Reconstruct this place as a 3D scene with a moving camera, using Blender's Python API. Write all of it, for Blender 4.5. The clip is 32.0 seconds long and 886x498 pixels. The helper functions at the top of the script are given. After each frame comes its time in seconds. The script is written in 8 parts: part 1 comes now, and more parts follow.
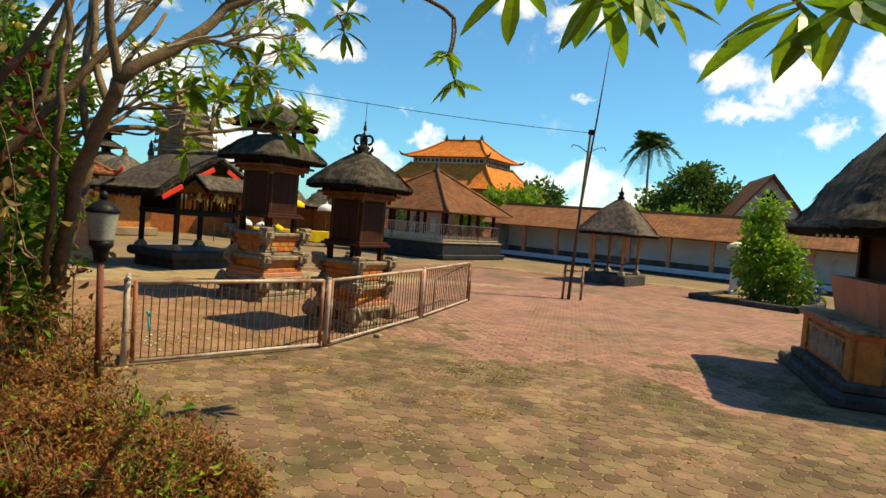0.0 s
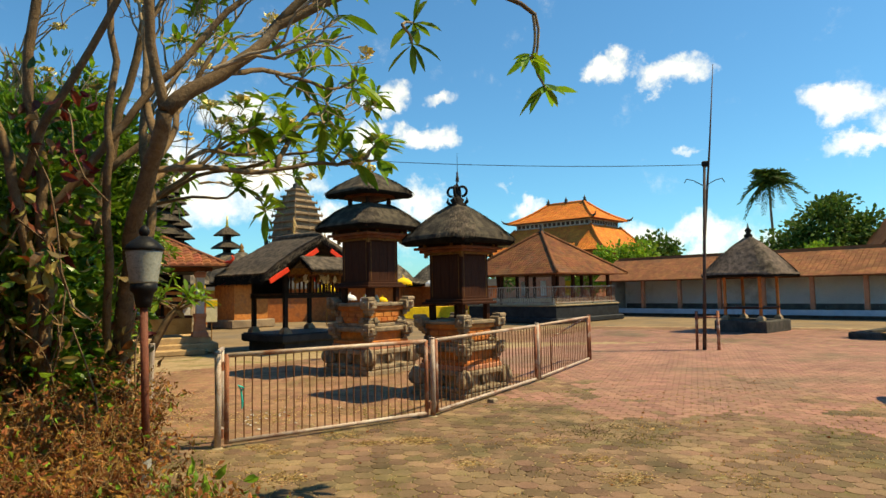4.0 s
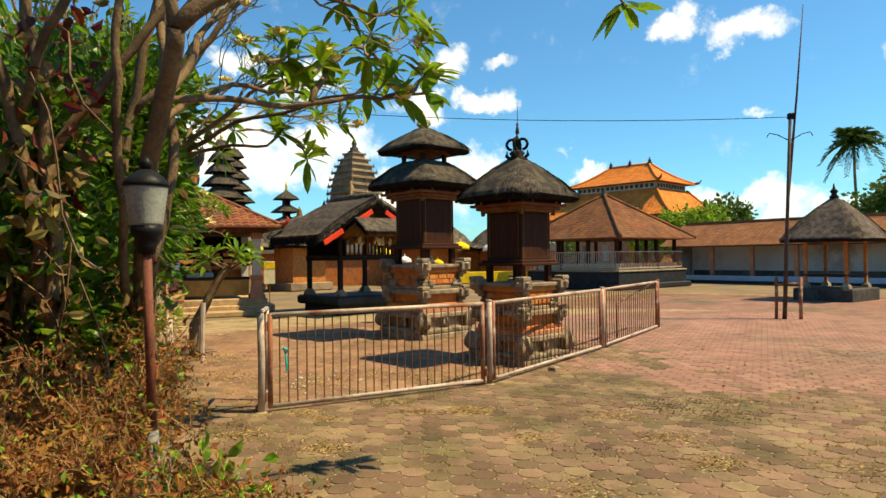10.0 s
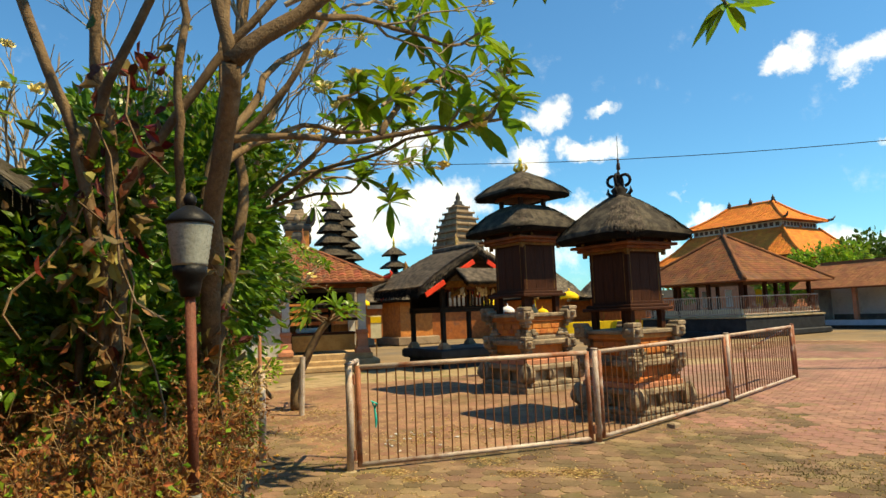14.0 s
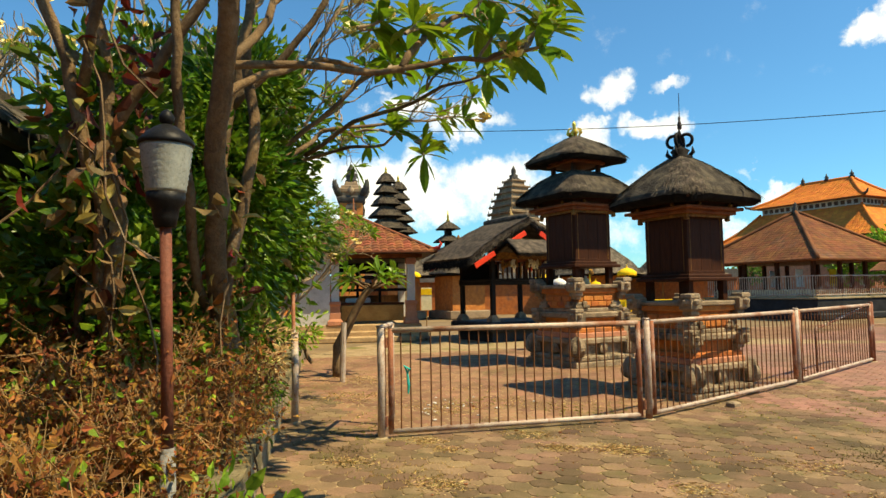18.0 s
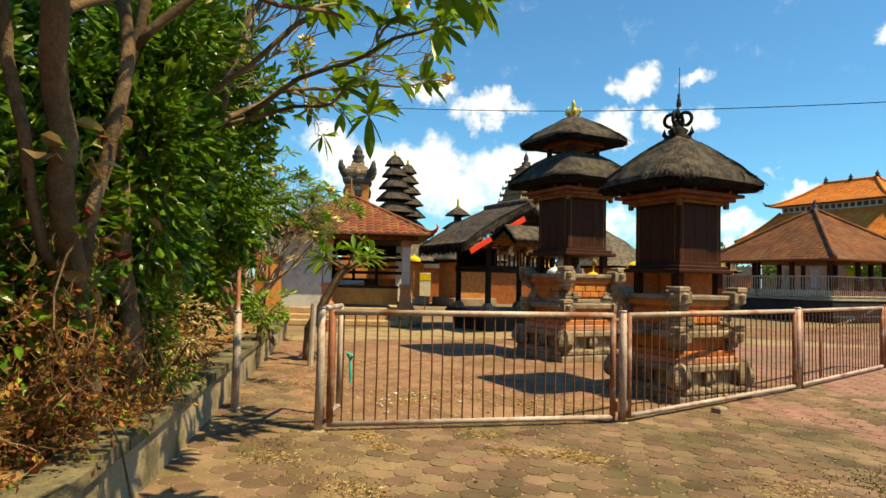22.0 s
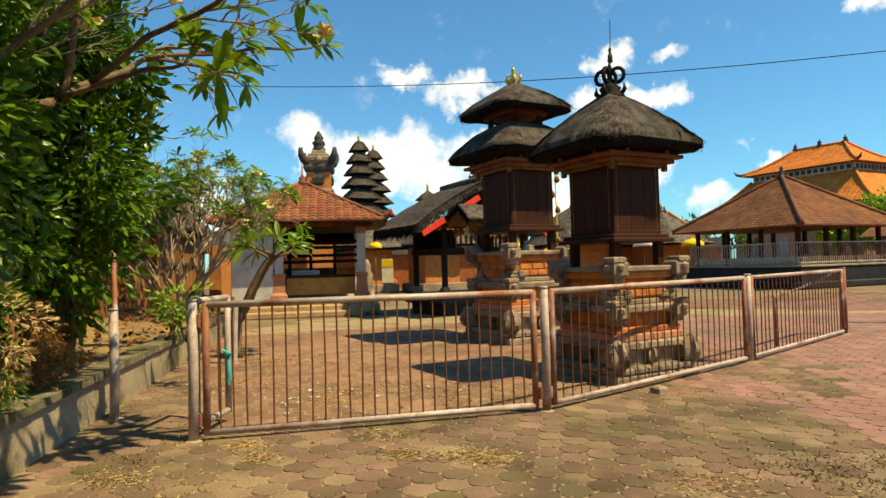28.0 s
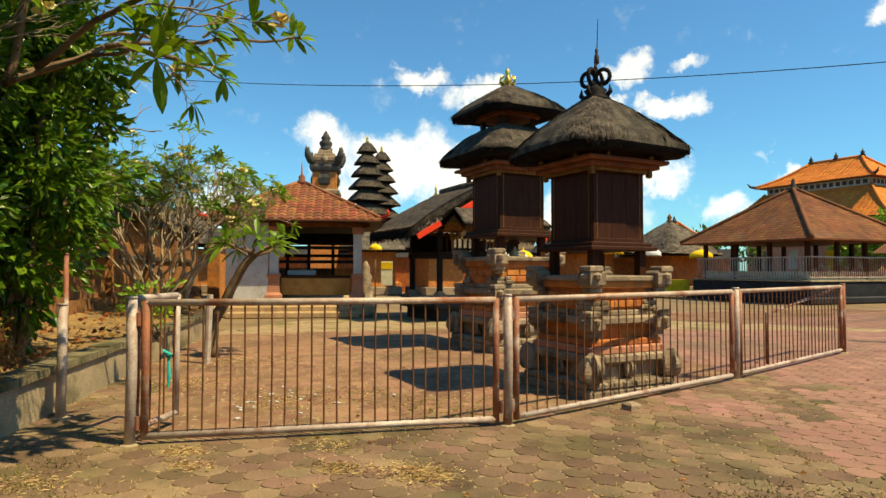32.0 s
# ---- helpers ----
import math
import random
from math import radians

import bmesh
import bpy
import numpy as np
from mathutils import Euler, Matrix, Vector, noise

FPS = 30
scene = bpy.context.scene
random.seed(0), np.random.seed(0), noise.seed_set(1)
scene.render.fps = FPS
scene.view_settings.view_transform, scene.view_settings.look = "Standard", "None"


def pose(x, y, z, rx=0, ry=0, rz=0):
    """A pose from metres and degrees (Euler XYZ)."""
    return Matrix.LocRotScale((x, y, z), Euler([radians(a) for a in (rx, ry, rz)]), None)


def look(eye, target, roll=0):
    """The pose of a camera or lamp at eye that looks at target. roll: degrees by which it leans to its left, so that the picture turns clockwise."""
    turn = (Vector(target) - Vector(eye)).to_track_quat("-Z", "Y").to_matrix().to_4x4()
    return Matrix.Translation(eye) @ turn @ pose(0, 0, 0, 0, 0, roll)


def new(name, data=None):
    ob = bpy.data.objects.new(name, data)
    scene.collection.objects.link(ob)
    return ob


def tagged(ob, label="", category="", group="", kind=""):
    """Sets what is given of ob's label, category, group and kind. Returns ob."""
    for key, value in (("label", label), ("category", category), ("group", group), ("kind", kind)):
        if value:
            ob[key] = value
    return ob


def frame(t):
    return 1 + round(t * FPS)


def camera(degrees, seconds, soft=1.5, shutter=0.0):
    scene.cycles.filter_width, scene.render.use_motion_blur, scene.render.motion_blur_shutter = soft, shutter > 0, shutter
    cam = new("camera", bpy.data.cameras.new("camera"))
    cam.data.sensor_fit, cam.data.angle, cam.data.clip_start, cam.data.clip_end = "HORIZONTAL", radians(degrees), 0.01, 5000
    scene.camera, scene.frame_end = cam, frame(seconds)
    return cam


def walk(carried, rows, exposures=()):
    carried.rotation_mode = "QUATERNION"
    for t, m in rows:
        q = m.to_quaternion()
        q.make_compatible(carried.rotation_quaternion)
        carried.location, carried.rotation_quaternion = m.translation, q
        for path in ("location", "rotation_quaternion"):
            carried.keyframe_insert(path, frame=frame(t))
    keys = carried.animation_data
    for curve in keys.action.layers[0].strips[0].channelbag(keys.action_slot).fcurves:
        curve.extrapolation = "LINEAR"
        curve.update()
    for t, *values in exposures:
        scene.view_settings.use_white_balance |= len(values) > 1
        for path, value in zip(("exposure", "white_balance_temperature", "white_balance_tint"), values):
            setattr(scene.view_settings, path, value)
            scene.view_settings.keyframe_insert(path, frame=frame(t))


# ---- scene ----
# camera and walk: seconds, eye, yaw, pitch, lean
cam = camera(70.0, 32.0)
PATH = [
    (0, -0.148, -0.704, 2.130, -6.54, -2.75, 4.72),
    (0.5, -0.096, -0.655, 2.147, -5.76, -2.37, 3.23),
    (1, -0.078, -0.582, 2.100, -5.37, -0.72, 1.84),
    (1.5, -0.023, -0.575, 2.019, -4.75, 1.19, 1.03),
    (2, 0.021, -0.507, 1.893, -3.52, 3.89, 0.24),
    (2.5, 0.063, -0.393, 1.788, -0.74, 5.33, -0.43),
    (4.5, -0.038, 0.417, 1.727, 4.59, 3.48, -1.15),
    (5, -0.068, 0.550, 1.711, 6.58, 5.09, -1.38),
    (5.5, -0.082, 0.613, 1.692, 9.74, 5.99, -2.57),
    (6, -0.080, 0.636, 1.691, 10.40, 5.09, -3.36),
    (6.5, -0.083, 0.680, 1.691, 10.79, 4.40, -3.42),
    (7, -0.095, 0.738, 1.694, 11.11, 3.06, -2.94),
    (7.5, -0.090, 0.768, 1.694, 10.92, 2.80, -2.36),
    (8, -0.076, 0.776, 1.681, 10.42, 2.60, -2.84),
    (8.5, -0.052, 0.788, 1.678, 9.42, 1.63, -3.13),
    (9, -0.037, 0.806, 1.676, 8.84, -0.13, -2.60),
    (9.5, -0.041, 0.846, 1.663, 8.62, -0.01, -1.00),
    (10, -0.053, 0.912, 1.638, 8.85, 0.78, -0.70),
    (10.5, -0.079, 1.003, 1.615, 9.76, 2.05, -0.44),
    (11, -0.087, 1.097, 1.583, 11.72, 4.77, -0.25),
    (11.5, -0.042, 1.127, 1.575, 13.98, 5.56, 0.20),
    (12, -0.023, 1.154, 1.580, 15.01, 4.94, -0.41),
    (12.5, -0.019, 1.199, 1.577, 15.69, 4.67, -2.02),
    (13, -0.005, 1.245, 1.572, 17.16, 5.32, -2.47),
    (13.5, 0.010, 1.292, 1.570, 18.33, 5.60, -2.36),
    (14, 0.028, 1.393, 1.558, 18.57, 5.83, -2.21),
    (14.5, 0.051, 1.501, 1.552, 17.89, 4.58, -3.54),
    (16.5, -0.114, 1.752, 1.455, 20.12, 3.19, -1.07),
    (17, -0.062, 1.717, 1.425, 22.82, 3.83, 0.45),
    (17.5, 0.004, 1.752, 1.406, 23.90, 3.96, 0.41),
    (18, 0.052, 1.864, 1.408, 23.79, 3.88, -0.98),
    (18.5, 0.069, 2.024, 1.415, 23.29, 4.44, -2.20),
    (19, 0.112, 2.142, 1.413, 23.89, 4.88, -1.35),
    (19.5, 0.139, 2.217, 1.380, 24.71, 4.80, -0.07),
    (20, 0.152, 2.372, 1.401, 23.91, 4.52, 0.35),
    (20.5, 0.172, 2.441, 1.395, 23.84, 4.99, 0.22),
    (21, 0.219, 2.505, 1.372, 24.56, 5.08, -0.54),
    (21.5, 0.261, 2.610, 1.357, 24.85, 4.17, 0.49),
    (22, 0.313, 2.702, 1.353, 25.28, 2.74, 1.30),
    (22.5, 0.337, 2.799, 1.352, 24.49, 2.21, 2.88),
    (23, 0.364, 2.932, 1.334, 23.19, 1.12, 1.26),
    (23.5, 0.377, 3.026, 1.322, 22.74, 0.18, 1.05),
    (24, 0.402, 3.109, 1.316, 22.93, -0.13, 0.26),
    (24.5, 0.429, 3.167, 1.315, 22.65, 1.07, 0.76),
    (25, 0.470, 3.198, 1.311, 23.84, 1.94, 0.95),
    (25.5, 0.518, 3.286, 1.319, 23.09, 3.19, 0.06),
    (27.5, 0.660, 3.568, 1.299, 22.67, 1.68, -2.81),
    (28, 0.701, 3.638, 1.296, 23.69, 1.48, -1.57),
    (28.5, 0.745, 3.685, 1.297, 24.50, 0.89, -1.51),
    (29, 0.792, 3.745, 1.308, 24.38, 0.73, -0.23),
    (29.5, 0.830, 3.792, 1.315, 24.82, 0.39, -1.46),
    (30, 0.865, 3.836, 1.304, 25.84, 0.43, -2.63),
    (30.5, 0.889, 3.876, 1.304, 26.04, 0.37, -2.47),
    (31, 0.928, 3.931, 1.296, 25.88, 0.83, -1.68),
    (31.5, 0.973, 3.990, 1.288, 25.97, 1.16, -0.72),
    (32, 0.998, 4.047, 1.291, 24.85, 1.86, 0.14),
]


def aim(x, y, z, yaw, pitch, lean):
    a, b = radians(yaw), radians(pitch)
    way = (-math.sin(a) * math.cos(b), math.cos(a) * math.cos(b), math.sin(b))
    return look((x, y, z), (x + way[0], y + way[1], z + way[2]), lean)


walk(cam, [(row[0], aim(*row[1:])) for row in PATH], exposures=[(0, 0.44, 8100, 3), (5, 0.52, 8100, 3), (12, 0.62, 8100, 3), (19, 0.62, 8100, 3), (25, 0.55, 8100, 3), (30, 0.50, 8100, 3), (32, 0.50, 8100, 3)])

# world, sun
SUN = Vector((1.5, 0.05, 2.4)).normalized()
ELEV = math.asin(SUN.z)
AZIM = math.atan2(SUN.x, SUN.y)


def bearing(b, e):
    """A direction from degrees left of +y and degrees above the horizon."""
    a, c = radians(b), radians(e)
    return Vector((-math.sin(a) * math.cos(c), math.cos(a) * math.cos(c), math.sin(c)))


# clouds of the sky: bearing, elevation, half width, half height (degrees), density
CLOUDS = [
    (-11.6, 18.2, 2.6, 2.0, 1.0), (-16.4, 17.5, 4.2, 2.3, 1.05), (-29.0, 13.9, 3.8, 2.3, 1.0), (-33.8, 12.9, 3.8, 2.6, 1.0), (-31.0, 10.3, 5.2, 1.4, 0.85),
    (-37.0, 8.4, 1.8, 1.6, 0.9), (-40.5, 12.5, 3.2, 4.4, 1.0), (9.2, 17.4, 2.1, 2.1, 0.9), (4.2, 17.8, 2.2, 0.8, 0.7), (4.8, 14.7, 2.6, 1.4, 0.9), (11.2, 13.2, 3.4, 1.9, 0.9),
    (27.5, 9.2, 9.5, 4.2, 1.1), (36.0, 11.2, 4.2, 2.6, 0.95), (19.5, 9.4, 5.5, 3.0, 1.0), (21.4, 15.1, 5.2, 1.5, 0.85), (27.6, 16.8, 3.4, 1.6, 0.9),
    (5.4, 8.2, 3.2, 2.4, 0.95), (-2.9, 9.3, 1.4, 0.8, 0.7), (-4.8, 7.4, 2.6, 0.9, 0.75), (1.0, 5.2, 3.4, 1.5, 0.85), (-16.8, 4.2, 6.5, 2.0, 0.95), (-18.4, 12.4, 1.5, 0.7, 0.7),
    (-24.0, 3.0, 7.0, 1.6, 0.7), (12.5, 4.5, 7.0, 3.0, 0.9), (30.0, 17.8, 1.2, 0.7, 0.6), (-46.0, 20.0, 6.0, 5.0, 0.9), (44.0, 6.0, 6.0, 4.0, 0.7),
]

world = bpy.data.worlds.new("world")
scene.world = world
world.use_nodes = True
wn, wl = world.node_tree.nodes, world.node_tree.links
wn.clear()


def wnode(kind, **inputs):
    n = wn.new(kind)
    for k, v in inputs.items():
        n.inputs[int(k[1:])].default_value = v
    return n


def wmath(op, a, b=None, clamp=False):
    n = wn.new("ShaderNodeMath")
    n.operation, n.use_clamp = op, clamp
    for i, v in enumerate((a, b)):
        if v is None:
            continue
        if isinstance(v, (int, float)):
            n.inputs[i].default_value = v
        else:
            wl.new(v, n.inputs[i])
    return n.outputs[0]


sky = wn.new("ShaderNodeTexSky")
sky.sky_type, sky.sun_disc, sky.sun_elevation, sky.sun_rotation = "NISHITA", False, ELEV, AZIM
sky.air_density, sky.dust_density, sky.ozone_density, sky.altitude = 1.0, 0.4, 3.0, 50
coord = wn.new("ShaderNodeTexCoord")
warp = wnode("ShaderNodeTexNoise", _2=9.0, _3=6.0, _4=0.62)
wl.new(coord.outputs["Generated"], warp.inputs["Vector"])
shift = wn.new("ShaderNodeVectorMath")
shift.operation = "SUBTRACT"
wl.new(warp.outputs["Color"], shift.inputs[0])
shift.inputs[1].default_value = (0.5, 0.5, 0.5)
small = wn.new("ShaderNodeVectorMath")
small.operation = "SCALE"
wl.new(shift.outputs[0], small.inputs[0])
small.inputs["Scale"].default_value = 0.17
moved = wn.new("ShaderNodeVectorMath")
moved.operation = "ADD"
wl.new(coord.outputs["Generated"], moved.inputs[0])
wl.new(small.outputs[0], moved.inputs[1])
cover = None
for b, e, w, h, dense in CLOUDS:
    c = bearing(b, e)
    east, high = bearing(b - 90, 0), bearing(b, e + 90)
    sub = wn.new("ShaderNodeVectorMath")
    sub.operation = "SUBTRACT"
    wl.new(moved.outputs[0], sub.inputs[0])
    sub.inputs[1].default_value = c
    d2 = None
    for axis, size in ((east, w), (high, h)):
        dot = wn.new("ShaderNodeVectorMath")
        dot.operation = "DOT_PRODUCT"
        wl.new(sub.outputs[0], dot.inputs[0])
        dot.inputs[1].default_value = axis / math.sin(radians(size))
        sq = wmath("MULTIPLY", dot.outputs["Value"], dot.outputs["Value"])
        d2 = sq if d2 is None else wmath("ADD", d2, sq)
    along = wn.new("ShaderNodeVectorMath")
    along.operation = "DOT_PRODUCT"
    wl.new(moved.outputs[0], along.inputs[0])
    along.inputs[1].default_value = c
    front = wmath("GREATER_THAN", along.outputs["Value"], 0.5)
    one = wmath("MULTIPLY", wmath("SUBTRACT", 1.0, d2, clamp=True), dense)
    one = wmath("MULTIPLY", one, front)
    cover = one if cover is None else wmath("MAXIMUM", cover, one)
fluff = wnode("ShaderNodeTexNoise", _2=17.0, _3=10.0, _4=0.66)
wl.new(coord.outputs["Generated"], fluff.inputs["Vector"])
cover = wmath("ADD", cover, wmath("MULTIPLY", wmath("SUBTRACT", fluff.outputs["Fac"], 0.55), 1.7))
ramp = wn.new("ShaderNodeMapRange")
ramp.interpolation_type = "SMOOTHSTEP"
wl.new(cover, ramp.inputs["Value"])
ramp.inputs["From Min"].default_value, ramp.inputs["From Max"].default_value = 0.04, 1.0
tone = wn.new("ShaderNodeMix")
tone.data_type = "RGBA"
tone.blend_type = "MULTIPLY"
tone.inputs["Factor"].default_value = 1.0
wl.new(sky.outputs["Color"], tone.inputs["A"])
tone.inputs["B"].default_value = (0.44, 0.93, 1.25, 1)
mix = wn.new("ShaderNodeMix")
mix.data_type = "RGBA"
wl.new(ramp.outputs["Result"], mix.inputs["Factor"])
wl.new(tone.outputs["Result"], mix.inputs["A"])
mix.inputs["B"].default_value = (8.2, 8.3, 8.5, 1)
back = wn.new("ShaderNodeBackground")
back.inputs["Strength"].default_value = 0.111
wl.new(mix.outputs["Result"], back.inputs["Color"])
out = wn.new("ShaderNodeOutputWorld")
wl.new(back.outputs[0], out.inputs["Surface"])

sun = new("sun", bpy.data.lights.new("sun", "SUN"))
sun.data.energy, sun.data.angle, sun.data.color = 5.0, radians(0.5), (1.0, 0.87, 0.64)
sun.matrix_world = look(tuple(SUN * 50), (0, 0, 0))

# ---- building tools ----


class Shape:
    """Vertices and faces of one mesh in the making."""

    def __init__(self):
        self.v, self.f = [], []

    def add(self, verts, faces):
        n = len(self.v)
        self.v.extend(tuple(p) for p in verts)
        self.f.extend(tuple(i + n for i in f) for f in faces)
        return self

    def box(self, c, s, b=0.0, m=None):
        """A box of size s round c, with edges chamfered by b, turned by the matrix m."""
        hx, hy, hz = s[0] / 2, s[1] / 2, s[2] / 2
        b = min(b, hx * 0.45, hy * 0.45, hz * 0.45)
        if b <= 0:
            p = [Vector((x * hx, y * hy, z * hz)) for z in (-1, 1) for x, y in ((-1, -1), (1, -1), (1, 1), (-1, 1))]
            f = [(3, 2, 1, 0), (4, 5, 6, 7), (0, 1, 5, 4), (1, 2, 6, 5), (2, 3, 7, 6), (3, 0, 4, 7)]
        else:
            ring = [(-1, -1), (1, -1), (1, 1), (-1, 1)]
            p = []
            for z, i in ((-hz, b), (-hz + b, 0), (hz - b, 0), (hz, b)):
                p += [Vector((x * (hx - i), y * (hy - i), z)) for x, y in ring]
            f = [(3, 2, 1, 0), (12, 13, 14, 15)]
            for k in range(3):
                f += [(4 * k + i, 4 * k + (i + 1) % 4, 4 * k + 4 + (i + 1) % 4, 4 * k + 4 + i) for i in range(4)]
        if m is not None:
            p = [m @ q for q in p]
        return self.add([q + Vector(c) for q in p], f)

    def tube(self, pts, r, n=8, caps=True):
        """A round bar along points, with one radius or one for each point."""
        pts = [Vector(p) for p in pts]
        rs = r if isinstance(r, (list, tuple)) else [r] * len(pts)
        verts, faces = [], []
        side = None
        for i, p in enumerate(pts):
            d = (pts[min(i + 1, len(pts) - 1)] - pts[max(i - 1, 0)])
            d = d.normalized() if d.length > 1e-9 else Vector((0, 0, 1))
            if side is None:
                side = d.orthogonal().normalized()
            side = (side - d * side.dot(d))
            side = side.normalized() if side.length > 1e-6 else d.orthogonal().normalized()
            up = d.cross(side)
            for k in range(n):
                a = 2 * math.pi * k / n
                verts.append(p + (side * math.cos(a) + up * math.sin(a)) * rs[i])
        for i in range(len(pts) - 1):
            faces += [(i * n + k, i * n + (k + 1) % n, (i + 1) * n + (k + 1) % n, (i + 1) * n + k) for k in range(n)]
        if caps:
            faces += [tuple(range(n - 1, -1, -1)), tuple((len(pts) - 1) * n + k for k in range(n))]
        return self.add(verts, faces)

    def lathe(self, prof, n=20, c=(0, 0, 0), caps=True):
        """A turned body: prof holds radius and height."""
        verts, faces = [], []
        for r, z in prof:
            verts += [(c[0] + r * math.cos(2 * math.pi * k / n), c[1] + r * math.sin(2 * math.pi * k / n), c[2] + z) for k in range(n)]
        for i in range(len(prof) - 1):
            faces += [(i * n + k, i * n + (k + 1) % n, (i + 1) * n + (k + 1) % n, (i + 1) * n + k) for k in range(n)]
        if caps:
            faces += [tuple(range(n - 1, -1, -1)), tuple((len(prof) - 1) * n + k for k in range(n))]
        return self.add(verts, faces)

    def steps(self, prof, c=(0, 0, 0), ratio=1.0):
        """A square body: prof holds side and height, from below upwards."""
        verts, faces = [], []
        for w, z in prof:
            verts += [(c[0] + x * w / 2, c[1] + y * w / 2 * ratio, c[2] + z) for x, y in ((-1, -1), (1, -1), (1, 1), (-1, 1))]
        for i in range(len(prof) - 1):
            faces += [(4 * i + k, 4 * i + (k + 1) % 4, 4 * i + 4 + (k + 1) % 4, 4 * i + 4 + k) for k in range(4)]
        faces += [(3, 2, 1, 0), tuple(4 * (len(prof) - 1) + k for k in range(4))]
        return self.add(verts, faces)

    def slab(self, poly, z0, z1):
        n = len(poly)
        verts = [(x, y, z0) for x, y in poly] + [(x, y, z1) for x, y in poly]
        faces = [tuple(range(n - 1, -1, -1)), tuple(range(n, 2 * n))] + [(i, (i + 1) % n, n + (i + 1) % n, n + i) for i in range(n)]
        return self.add(verts, faces)

    def moved(self, m):
        self.v = [tuple(m @ Vector(p)) for p in self.v]
        return self

    def mesh(self, name, smooth=False):
        me = bpy.data.meshes.new(name)
        me.from_pydata(self.v, [], self.f)
        me.update()
        if smooth:
            me.polygons.foreach_set("use_smooth", [True] * len(me.polygons))
        return me


def part(name, shape, material, parent=None, label="", smooth=False, kind=""):
    """One mesh object under a thing or a part; shape may be a Shape or a ready mesh."""
    me = shape.mesh(name, smooth) if isinstance(shape, Shape) else shape
    if material is not None and not me.materials:
        me.materials.append(material)
    ob = new(name, me)
    ob.parent = parent
    if label:
        ob["label"] = label
    if kind:
        ob["kind"] = kind
    return ob


def thing(name, m, label, category, group="", kind=""):
    ob = new(name)
    ob.empty_display_size = 0.2
    ob.matrix_world = m
    return tagged(ob, label, category, group, kind)


def solid(name, shape, material, label, category, group="", kind="", smooth=False, m=None):
    """A thing that is one plain mesh."""
    ob = part(name, shape, material, None, "", smooth)
    if m is not None:
        ob.matrix_world = m
    return tagged(ob, label, category, group, kind)


